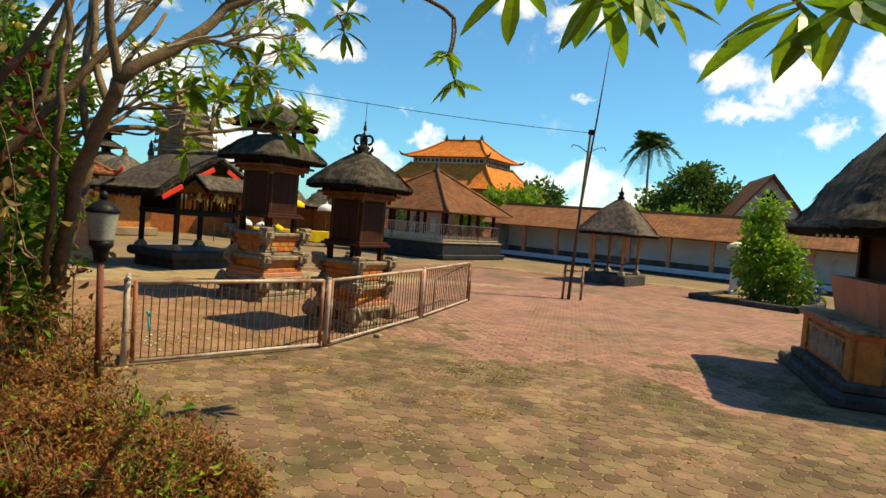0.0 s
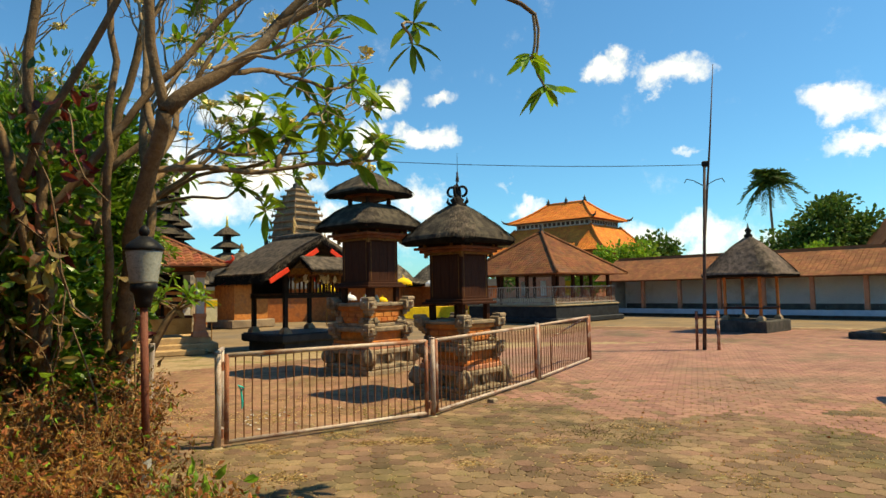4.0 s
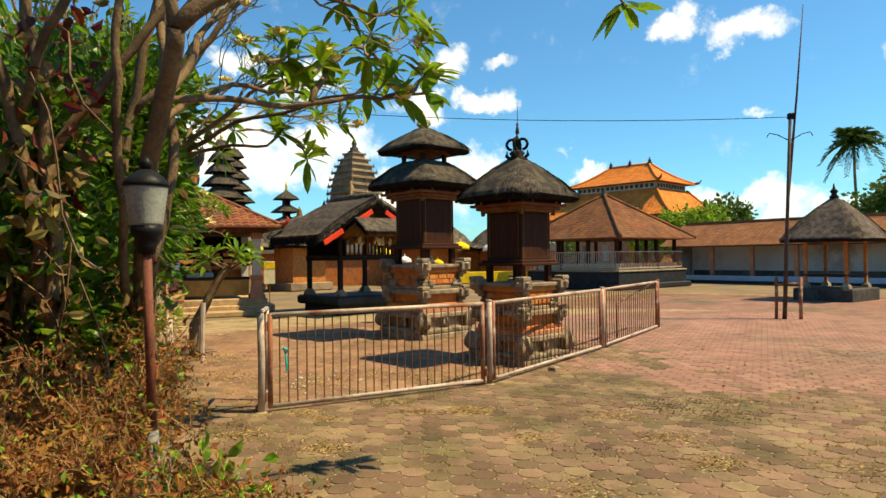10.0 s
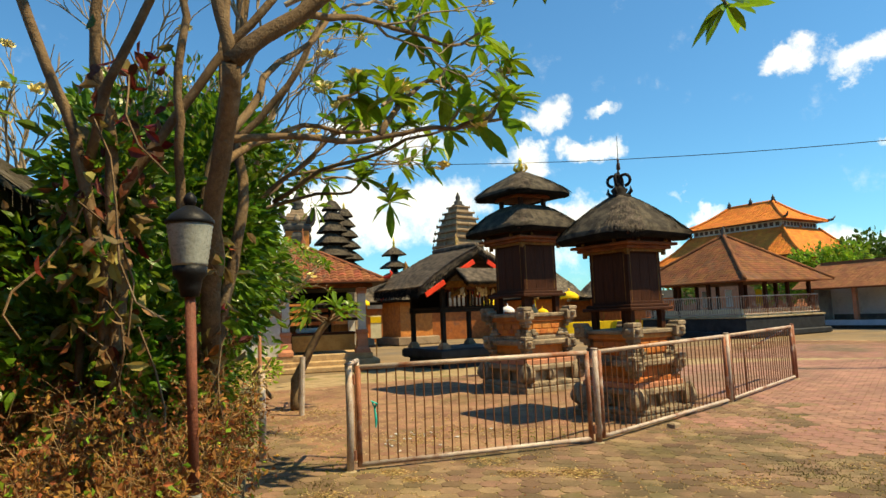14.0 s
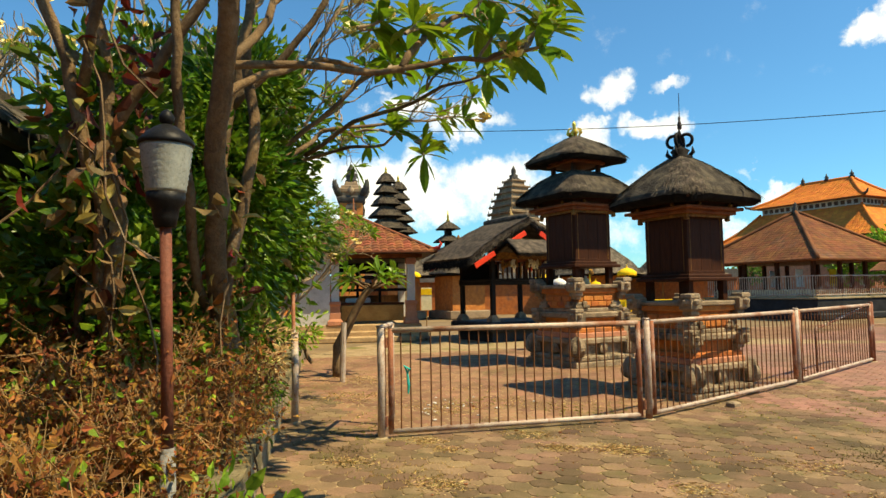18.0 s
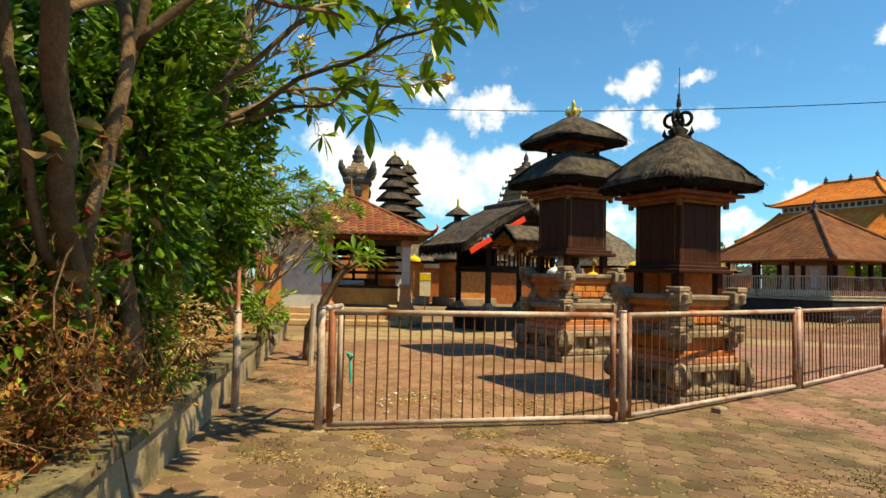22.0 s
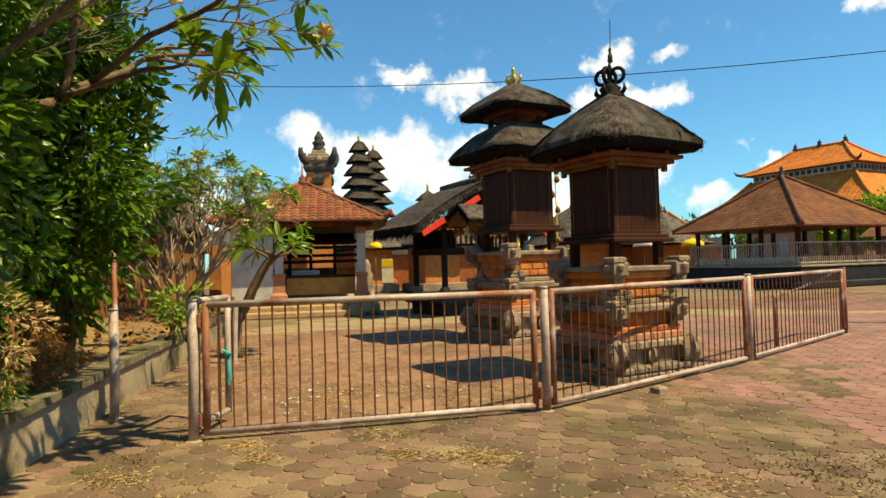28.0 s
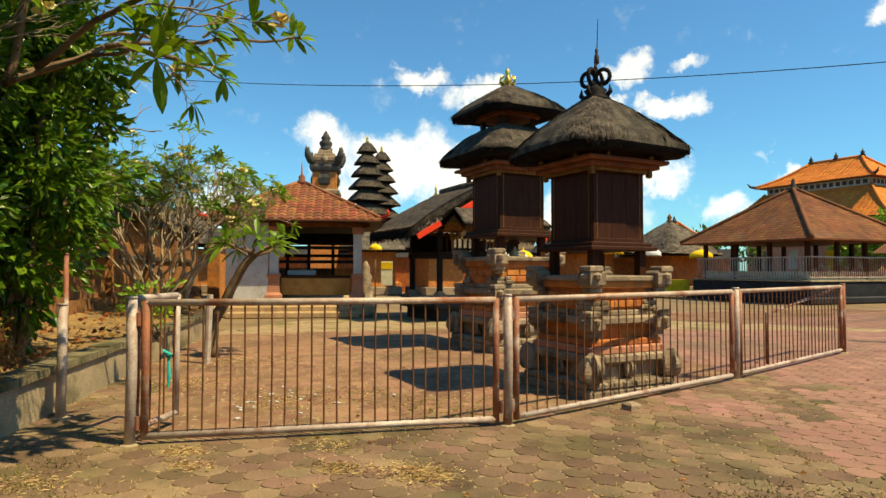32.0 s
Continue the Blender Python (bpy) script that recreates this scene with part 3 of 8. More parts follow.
for i in range(9):
    p = WALL_A + wd * (length * (i + 0.6) / 9)
    q = Shape()
    strip(p - wd * 0.2, p + wd * 0.2, -0.09, 0.02, 0.75, 2.35, q)
    part("pilaster", q, M_WALL_BRICK, bound)


def brick_wall(name, a, b, h, cap_h, label):
    """A brick wall with a stone base, bands of brick and a grey cap."""
    w = thing(name, Matrix(), label, "wall", kind="structure")
    part("brickwork", strip(a, b, 0.0, 0.4, -0.02, h), M_BRICK, w)
    part("plinth", strip(a, b, -0.12, 0.01, -0.02, 0.18), M_DARK_STONE, w)
    part("upper_band", strip(a, b, -0.06, 0.01, h - 0.25, h - 0.12), M_CLAY, w)
    part("cap", strip(a, b, -0.2, 0.6, h, h + 0.14), M_CAP, w)
    part("cap_top", strip(a, b, -0.08, 0.48, h + 0.14, h + cap_h), M_CAP, w)
    n = max(2, int((b - a).length / 3))
    for i in range(n):
        p = a.lerp(b, (i + 0.5) / n)
        u = (b - a).normalized()
        part("pilaster", strip(p - u * 0.22, p + u * 0.22, -0.1, 0.01, 0.18, h), M_BRICK, w)
    return w


brick_wall("wall_north", Vector((0.8, 44.5)), Vector((-25.0, 34.0)), 2.0, 0.5, "orange brick temple wall with a grey cap and stone base")
brick_wall("wall_northwest", Vector((-25.0, 34.0)), Vector((-15.5, 20.4)), 2.2, 0.5, "orange brick temple wall with a grey cap joining the boundary wall")

# unseen wall, added behind the walk to cut sky light on shaded faces
brick_wall("sky_block_south", Vector((14.0, -2.6)), Vector((-3.4, -2.6)), 4.2, 0.5, "unseen brick wall added behind the path start to block sky light")

# roofed gallery along the far side of the court
GA, GB = Vector((20.6, 29.5)), Vector((7.9, 41.6))
ga = thing("gallery_wall", Matrix.Diagonal((1, 1, 0.93, 1)), "long white gallery wall under a brown tiled lean-to roof with orange posts", "gallery", kind="structure")
gd = (GB - GA).normalized()
gn = Vector((-gd.y, gd.x))
if gn.y < 0:
    gn = -gn
glen = (GB - GA).length


def gal(u0, u1, w0, w1, z0, z1, s=None):
    """A box in the gallery's own axes: along, across (away from the court), height."""
    s = s or Shape()
    q = [GA + gd * u0 + gn * w0, GA + gd * u1 + gn * w0, GA + gd * u1 + gn * w1, GA + gd * u0 + gn * w1]
    area = sum(q[i].x * q[(i + 1) % 4].y - q[(i + 1) % 4].x * q[i].y for i in range(4))
    if area < 0:
        q.reverse()
    return s.slab([(p.x, p.y) for p in q], z0, z1)


U0 = -16.0
part("back_wall", gal(U0, glen, 2.0, 2.3, 0, 3.5), M_GALLERY_WALL, ga)
part("floor_step", gal(U0, glen, -0.3, 2.0, -0.02, 0.42), M_DARK_STONE, ga)
part("step_edge", gal(U0, glen, -0.42, -0.3, 0.16, 0.46), M_BLUE, ga, "pale blue painted step edge")
part("end_wall", gal(glen - 0.15, glen, 0.2, 2.0, 0.42, 2.3), M_GREY_PLASTER, ga)
part("eave_beam", gal(U0, glen, 0.0, 0.14, 2.22, 2.38), M_CORNICE, ga)
for i in range(15):
    u = glen - 0.2 - i * 2.35
    part("post", gal(u - 0.1, u + 0.1, -0.02, 0.18, 0.4, 2.24), M_CLAY, ga, "orange painted post")
tiles = Shape()
rg = random.Random(7)
for row in range(18):
    f0, f1 = row / 18, (row + 1.15) / 18
    w0, w1, z0, z1 = -0.55 + 2.7 * f0, -0.55 + 2.7 * f1, 2.28 + 1.5 * f0, 2.28 + 1.5 * f1
    u = U0
    while u < glen + 0.3:
        w = 0.24
        a, b = GA + gd * u, GA + gd * (u + w - 0.015)
        dz = 0.03 + rg.random() * 0.012
        tiles.add([(*(a + gn * w0), z0 + dz), (*(b + gn * w0), z0 + dz), (*(b + gn * w1), z1 + dz), (*(a + gn * w1), z1 + dz), (*(a + gn * w0), z0 - 0.02), (*(b + gn * w0), z0 - 0.02)],
                  [(3, 2, 1, 0), (0, 1, 5, 4)])
        u += w
part("roof_tile", tiles, M_TILE_GALLERY, ga, kind="stuff")
und = Shape()
qa, qb = GA + gd * U0, GB + gd * 0.3
und.add([(*(qa - gn * 0.55), 2.26), (*(qb - gn * 0.55), 2.26), (*(qb + gn * 2.15), 3.76), (*(qa + gn * 2.15), 3.76)], [(0, 1, 2, 3)])
und.add([(*(qa + gn * 2.15), 3.80), (*(qb + gn * 2.15), 3.80), (*(qb + gn * 3.6), 2.9), (*(qa + gn * 3.6), 2.9)], [(0, 1, 2, 3)])
part("roof_underside", und, M_CORNICE, ga)
part("roof_ridge", gal(U0, glen + 0.3, 2.05, 2.3, 3.74, 3.92), M_TILE_GALLERY, ga)
for i in range(7):
    u = glen - 1.4 - i * 2.35
    part("wall_dado", gal(u - 1.17, u + 1.17, 1.985, 2.0, 0.42, 0.72), M_CAP, ga, "damp grey dado")

# ---- fence ----
def pipe_gate(a, b, label, bars, h=1.04):
    """A gate panel of pipe with thin upright bars between two posts."""
    a, b = Vector(a), Vector(b)
    u = (b - a).normalized()
    a, b = a + u * 0.10, b - u * 0.10
    w = (b - a).length
    g = thing("pipe_gate", Matrix.Translation((a.x, a.y, 0)) @ Matrix.Rotation(math.atan2(u.y, u.x), 4, "Z"), label, "gate", "fence panels of the court")
    part("top_rail", Shape().tube([(0, 0, h), (w, 0, h)], 0.027, 10), M_RAIL, g, smooth=True)
    part("bottom_rail", Shape().tube([(0, 0, 0.06), (w, 0, 0.06)], 0.026, 10), M_PIPE, g, smooth=True)
    stiles = [part("stile", Shape().tube([(x, 0, 0.04), (x, 0, h + 0.015)], 0.028, 10), M_RUST, g, smooth=True) for x in (0, w)]
    rr = random.Random(bars)
    for i in range(bars):
        x = w * (i + 1) / (bars + 1)
        part("bar", Shape().tube([(x, 0, 0.06), (x + rr.uniform(-0.006, 0.006), rr.uniform(-0.006, 0.006), h * 0.5), (x, 0, h)], 0.0075, 6, False), M_BAR, g, smooth=True)
    for x, s, stile in ((-0.05, 1, stiles[0]), (w + 0.05, -1, stiles[1])):
        for z in (0.16, 0.92):
            part("hinge", Shape().tube([(x, 0, z - 0.05), (x, 0, z + 0.05)], 0.022, 8).box((x + s * 0.03, 0, z), (0.05, 0.02, 0.03), 0.004), M_RUST, stile)
    return g, w


def pipe_post(p, label, h=1.08, r=0.038, mat=None):
    o = thing("fence_post", Matrix.Translation((p[0], p[1], 0)), label, "post", "fence posts")
    part("pipe", Shape().tube([(0, 0, -0.03), (0.006, 0.004, h * 0.5), (0, 0, h)], r, 12), mat or M_PIPE, o, smooth=True)
    part("cap", Shape().lathe([(r * 1.08, h - 0.01), (r * 1.08, h + 0.006), (r * 0.8, h + 0.009), (0.004, h + 0.010)], 12), mat or M_PIPE, o, smooth=True)
    part("footing", Shape().lathe([(r * 1.9, -0.01), (r * 1.7, 0.006), (r * 1.1, 0.014)], 10), M_CEMENT, o)
    return o


g1, w1 = pipe_gate(POSTS[0], POSTS[1], "rusty pipe gate panel with thin bars and a teal ribbon", 26)
g2, w2 = pipe_gate(POSTS[1], POSTS[2], "rusty pipe gate panel with thin upright bars", 27)
g3, w3 = pipe_gate(POSTS[2], POSTS[3], "rusty pipe gate panel with a slanting brace", 25)
part("brace", Shape().tube([(w3 * 0.30, 0.12, 0.06), (w3 * 0.30, 0.12, 0.72), (w3 * 0.98, 0.06, 1.0)], 0.02, 8), M_RUST, g3, smooth=True)
part("ribbon", Shape().tube([(0.16, -0.012, 0.60), (0.18, -0.03, 0.66), (0.13, -0.02, 0.69), (0.16, -0.012, 0.63), (0.17, -0.03, 0.50), (0.165, -0.035, 0.42)], [0.006, 0.014, 0.012, 0.01, 0.014, 0.008], 6), M_TEAL, g1, "teal ribbon knotted on a bar")
for i, p in enumerate(POSTS):
    pipe_post(p, "white pipe fence post with chipped paint" if i < 3 else "brown pipe fence post at the end of the fence", mat=M_PIPE if i < 3 else M_RUST)
# a narrow leaf standing open behind the first post
leaf = thing("side_gate", Matrix.Translation((-3.07, 7.39, 0)) @ Matrix.Rotation(radians(108), 4, "Z"), "small pipe gate leaf standing open behind the post", "gate")
part("top_rail", Shape().tube([(0, 0, 1.07), (0.56, 0, 1.07)], 0.026, 10), M_PIPE, leaf, smooth=True)
part("bottom_rail", Shape().tube([(0, 0, 0.10), (0.56, 0, 0.10)], 0.026, 10), M_PIPE, leaf, smooth=True)
part("stile", Shape().tube([(0.56, 0, 0.08), (0.56, 0, 1.08)], 0.027, 10), M_PIPE, leaf, smooth=True)
part("stile", Shape().tube([(0.0, 0, 0.08), (0.0, 0, 1.08)], 0.027, 10), M_RUST, leaf, smooth=True)
for i in range(2):
    part("bar", Shape().tube([(0.19 * (i + 1), 0, 0.10), (0.19 * (i + 1), 0, 1.07)], 0.0075, 6, False), M_BAR, leaf)
pipe_post((-4.32, 7.66), "white pipe stub post with peeling paint by the planter", 0.98, 0.04)
pipe_post((-4.40, 7.74), "thin rusty pole tied beside the stub post", 1.42, 0.022, M_RUST)
solid("stone_block", Shape().box((0, 0, 0.03), (0.15, 0.11, 0.075), 0.03), M_STONE, "small brown stone wedged under the gate", "stone", m=pose(0.10, 10.15, -0.006, 4, 3, 62))


# ---- roofs ----
def thatch(w, top, z0, z1, lip, seed=0, sag=0.12, bulge=0.09, nx=72, nz=16, ratio=1.0):
    """A hipped thatch roof: eave side w, top side, height from z0 to z1. Gives the shaggy slopes and the hollow
    underside, coloured for shade.
    """
    s, under = Shape(), Shape()
    rr = random.Random(seed)

    def corner(k, half):
        """Point on a rounded square at k of the way round."""
        a = 2 * math.pi * k
        c, q = math.cos(a), math.sin(a)
        return half * math.copysign(abs(c) ** 0.22, c), half * math.copysign(abs(q) ** 0.22, q) * ratio

    def far(x, y, half):
        return min(1.0, (abs(x) * abs(y) / ratio) / max(half * half, 1e-6))

    def level(f):
        return z0 + lip + (z1 - z0 - lip) * (f + bulge * math.sin(math.pi * f) * (1 - 0.3 * f))

    def ruff(x, y, z):
        return noise.noise((x * 2.6 / w * 2 + seed, y * 2.6 / w * 2, z * 2)) * 0.6 + noise.noise((x * 9 / w, y * 9 / w + seed, z * 5)) * 0.4 + noise.noise((x * 26 / w, y * 26 / w, z * 9 + seed)) * 0.35

    def row(half, z, jit, keep):
        out_ = []
        for k in range(nx):
            x, y = corner(k / nx + 0.5 / nx, half)
            j = jit * ruff(x, y, z)
            out_.append((x * (1 + j * 0.5), y * (1 + j * 0.5), z - sag * keep * far(x, y, half) * 0.6 + j * 0.3 * w * 0.6))
        return out_

    def skin(rings, sh, close):
        base = len(sh.v)
        sh.v += [p for r in rings for p in r]
        for i in range(len(rings) - 1):
            sh.f += [(base + i * nx + k, base + i * nx + (k + 1) % nx, base + (i + 1) * nx + (k + 1) % nx, base + (i + 1) * nx + k) for k in range(nx)]
        if close:
            sh.f.append(tuple(base + (len(rings) - 1) * nx + k for k in range(nx)))

    e0 = w / 2
    brim = row(e0, z0 + lip * 0.5, 0.125, 1)
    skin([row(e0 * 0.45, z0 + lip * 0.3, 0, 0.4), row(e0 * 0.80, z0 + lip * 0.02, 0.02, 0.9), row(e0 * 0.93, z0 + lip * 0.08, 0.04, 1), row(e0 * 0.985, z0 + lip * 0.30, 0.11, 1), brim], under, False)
    rings = [brim, row(e0 * 0.992, z0 + lip * 0.82, 0.12, 1), row(e0 * 0.955, z0 + lip, 0.10, 1)]
    for i in range(1, nz + 1):
        f = i / nz
        rings.append(row((e0 * 0.955) * (1 - f) + top / 2 * f, level(f), 0.078 * (1 - 0.6 * f), 1 - f))
    skin(rings, s, True)
    # straws hanging from the brim and lying in tufts on the slope
    for _ in range(int(760 * w)):
        x, y = corner(rr.random(), e0 * rr.uniform(0.955, 0.998))
        dx = Vector((x, y, 0)).normalized()
        e = Vector((-dx.y, dx.x, 0)) * rr.uniform(0.003, 0.008)
        p = Vector((x, y, z0 + lip * rr.uniform(0.2, 0.62) - sag * far(x, y, e0) * 0.6))
        q = p + dx * rr.uniform(-0.03, 0.015) + Vector((rr.uniform(-0.02, 0.02), rr.uniform(-0.02, 0.02), -rr.uniform(0.02, 0.07)))
        under.add([p - e, p + e, q], [(0, 1, 2)])
    for _ in range(int(2600 * w)):
        f = rr.random() ** 1.35
        half = (e0 * 0.955) * (1 - f) + top / 2 * f
        x, y = corner(rr.random(), half)
        z = level(f)
        j = 0.078 * (1 - 0.6 * f) * ruff(x, y, z)
        p = Vector((x * (1 + j * 0.5), y * (1 + j * 0.5), z - sag * (1 - f) * far(x, y, half) * 0.6 + j * 0.3 * w * 0.6 + 0.004))
        dx = Vector((x, y, 0)).normalized()
        sl = (dx * (w - top) / 2 - Vector((0, 0, z1 - z0))).normalized()
        e = dx.cross(sl).normalized()
        sl = (sl + e * rr.gauss(0, 0.12)).normalized()
        e = e * rr.uniform(0.004, 0.011)
        q = p + sl * rr.uniform(0.07, 0.2) + Vector((0, 0, rr.uniform(0.008, 0.034)))
        s.add([p - e, p + e, q], [(0, 1, 2)])
    return s, under


def thatch_part(name, parent, *a, **k):
    """The thatch roof of a thing, with its underside painted near black as eave shade."""
    top_, low = thatch(*a, **k)
    o = part(name, top_, M_THATCH, parent, smooth=True)
    part("underside", low, M_THATCH_DARK, o, "hollow underside with shade painted in its near-black colour", smooth=True)
    return o


def tile_roof(w, d, top_w, top_d, z0, z1, tile_w, courses, seed=0, flare=0.0, lift=0.022):
    """Tiles of a hipped roof, each lapped over the one below: a list of Shapes for the four slopes and the ridges."""
    rr = random.Random(seed)
    slopes = []
    for side in range(4):
        m = Matrix.Rotation(math.pi / 2 * side, 4, "Z")
        ww, dd, tw, td = (w, d, top_w, top_d) if side % 2 == 0 else (d, w, top_d, top_w)
        s = []
        for c in range(courses):
            f0, f1 = c / courses, min(1.0, (c + 1.22) / courses)

            def edge(f):
                half = ww / 2 * (1 - f) + tw / 2 * f
                y = -(dd / 2 * (1 - f) + td / 2 * f)
                z = z0 + (z1 - z0) * f - flare * math.sin(math.pi * f)
                return half, y, z

            h0, y0, za = edge(f0)
            h1, y1, zb = edge(f1)
            n = int(h0 / tile_w) + 1
            for i in range(-n, n):
                xa, xb = max(-h0, i * tile_w), min(h0, (i + 0.985) * tile_w)
                if xb - xa < tile_w * 0.15:
                    continue
                a, b = xa / h0, xb / h0
                xs = [a, (a * 2 + b) / 3, (a + 2 * b) / 3, b]
                hump = [0.0, 1.1, 1.5, 0.1]
                dz = rr.uniform(0, 0.006)
                lo = [Vector((x * h0, y0, za + lift * (0.6 + hp) + dz)) for x, hp in zip(xs, hump)]
                hi = [Vector((max(-h1, min(h1, x * h0)), y1, zb + lift * 0.8 * hp)) for x, hp in zip(xs, hump)]
                un = [Vector((x * h0, y0, za - lift * 0.2)) for x in xs]
                v = [m @ p for p in lo + hi + un]
                fc = [(k, k + 1, 5 + k, 4 + k) for k in range(3)] + [(8 + k, 9 + k, k + 1, k) for k in range(3)]
                s.append((v, fc))
        slopes.append(s)
    return slopes


def ridge_lines(w, d, top_w, top_d, z0, z1, r, flare=0.0):
    """Rounded hip and ridge caps, as a list of Shapes."""
    res = []
    for sx, sy in ((-1, -1), (1, -1), (1, 1), (-1, 1)):
        pts = []
        for i in range(9):
            f = i / 8
            pts.append((sx * (w / 2 * (1 - f) + top_w / 2 * f), sy * (d / 2 * (1 - f) + top_d / 2 * f), z0 + (z1 - z0) * f - flare * math.sin(math.pi * f) + r * 0.6))
        res.append(Shape().tube(pts, r, 7))
    if top_w - top_d > 0.05:
        res.append(Shape().tube([(-top_w / 2, 0, z1 + r * 0.6), (top_w / 2, 0, z1 + r * 0.6)], r * 1.1, 7))
    return res


def roof_thing(parent, w, d, top_w, top_d, z0, z1, tile_w, courses, mat, rest_mat, ridge_mat, single=(), seed=0, flare=0.0, under=None, ridge_r=0.06, lift=0.022):
    slopes = tile_roof(w, d, top_w, top_d, z0, z1, tile_w, courses, seed, flare, lift)
    joined = Shape()
    for i, s in enumerate(slopes):
        if i in single:
            for v, f in s:
                part("roof_tile", Shape().add(v, f), mat, parent)
        else:
            for v, f in s:
                joined.add(v, f)
    if joined.v:
        part("roof_tile", joined, rest_mat, parent, kind="stuff")
    base = Shape()
    for k, (ww, dd, z) in enumerate(((w, d, z0 - 0.035), (w, d, z0 - 0.005), (top_w + 0.02, top_d + 0.02, z1 - 0.03))):
        base.v += [(x * ww / 2, y * dd / 2, z) for x, y in ((-1, -1), (1, -1), (1, 1), (-1, 1))]
    base.f += [(3, 2, 1, 0), (8, 9, 10, 11)] + [(4 * k + i, 4 * k + (i + 1) % 4, 4 * k + 4 + (i + 1) % 4, 4 * k + 4 + i) for k in range(1) for i in range(4)]
    if flare:
        prev = 4
        n = 6
        for j in range(1, n + 1):
            f = j / n
            k = len(base.v)
            ww, dd = w * (1 - f) + top_w * f, d * (1 - f) + top_d * f
            z = z0 + (z1 - z0) * f - flare * math.sin(math.pi * f) - 0.03
            base.v += [(x * ww / 2, y * dd / 2, z) for x, y in ((-1, -1), (1, -1), (1, 1), (-1, 1))]
            base.f += [(prev + i, prev + (i + 1) % 4, k + (i + 1) % 4, k + i) for i in range(4)]
            prev = k
    else:
        base.f += [(4 + i, 4 + (i + 1) % 4, 8 + (i + 1) % 4, 8 + i) for i in range(4)]
    part("roof_boarding", base, under or M_CORNICE, parent)
    for s in ridge_lines(w, d, top_w, top_d, z0, z1, ridge_r, flare):
        part("ridge_cap", s, ridge_mat, parent, smooth=True)


# ---- the two offering shrines ----
def carved_ear(s, x, y, z, k, sx, sy):
    """A stout scrolled stone corner block at a corner of the altar."""
    s.box((x, y, z), (0.20 * k, 0.20 * k, 0.19 * k), 0.035 * k)
    s.box((x + sx * 0.025 * k, y + sy * 0.025 * k, z + 0.10 * k), (0.17 * k, 0.17 * k, 0.07 * k), 0.025 * k)
    s.box((x - sx * 0.02 * k, y - sy * 0.02 * k, z - 0.12 * k), (0.14 * k, 0.14 * k, 0.06 * k), 0.02 * k)
    s.box((x - sx * 0.04 * k, y - sy * 0.04 * k, z - 0.17 * k), (0.10 * k, 0.10 * k, 0.05 * k), 0.015 * k)
    s.lathe([(0.004, -0.04 * k), (0.045 * k, -0.02 * k), (0.05 * k, 0.02 * k), (0.004, 0.05 * k)], 8, (x + sx * 0.105 * k, y + sy * 0.02 * k, z + 0.02 * k))
    s.lathe([(0.004, -0.04 * k), (0.045 * k, -0.02 * k), (0.05 * k, 0.02 * k), (0.004, 0.05 * k)], 8, (x + sx * 0.02 * k, y + sy * 0.105 * k, z + 0.02 * k))
    return s


def claw(s, x, y, z, k, sx, sy):
    """A crouching leafy lion-paw carving at the foot of the altar, as one lumpy body."""
    n, rings = 14, 8
    base = len(s.v)
    for i in range(rings + 1):
        f = i / rings
        for j in range(n):
            a = 2 * math.pi * j / n
            curl = 0.05 * math.sin(f * 5.0)
            r = (0.10 + 0.05 * math.sin(math.pi * f) - 0.05 * f) * (1 + 0.24 * math.cos(5 * a + 3 * f)) * k * (1.0 if 0 < i < rings else 0.35)
            s.v.append((x + sx * (0.03 + 0.07 * f * f + curl * 0.4) * k + r * math.cos(a), y + sy * (0.03 + 0.07 * f * f + curl * 0.4) * k + r * math.sin(a), z + (-0.14 + 0.34 * f) * k))
    for i in range(rings):
        s.f += [(base + i * n + j, base + i * n + (j + 1) % n, base + (i + 1) * n + (j + 1) % n, base + (i + 1) * n + j) for j in range(n)]
    s.f += [tuple(base + j for j in range(n))[::-1], tuple(base + rings * n + j for j in range(n))]
    return s


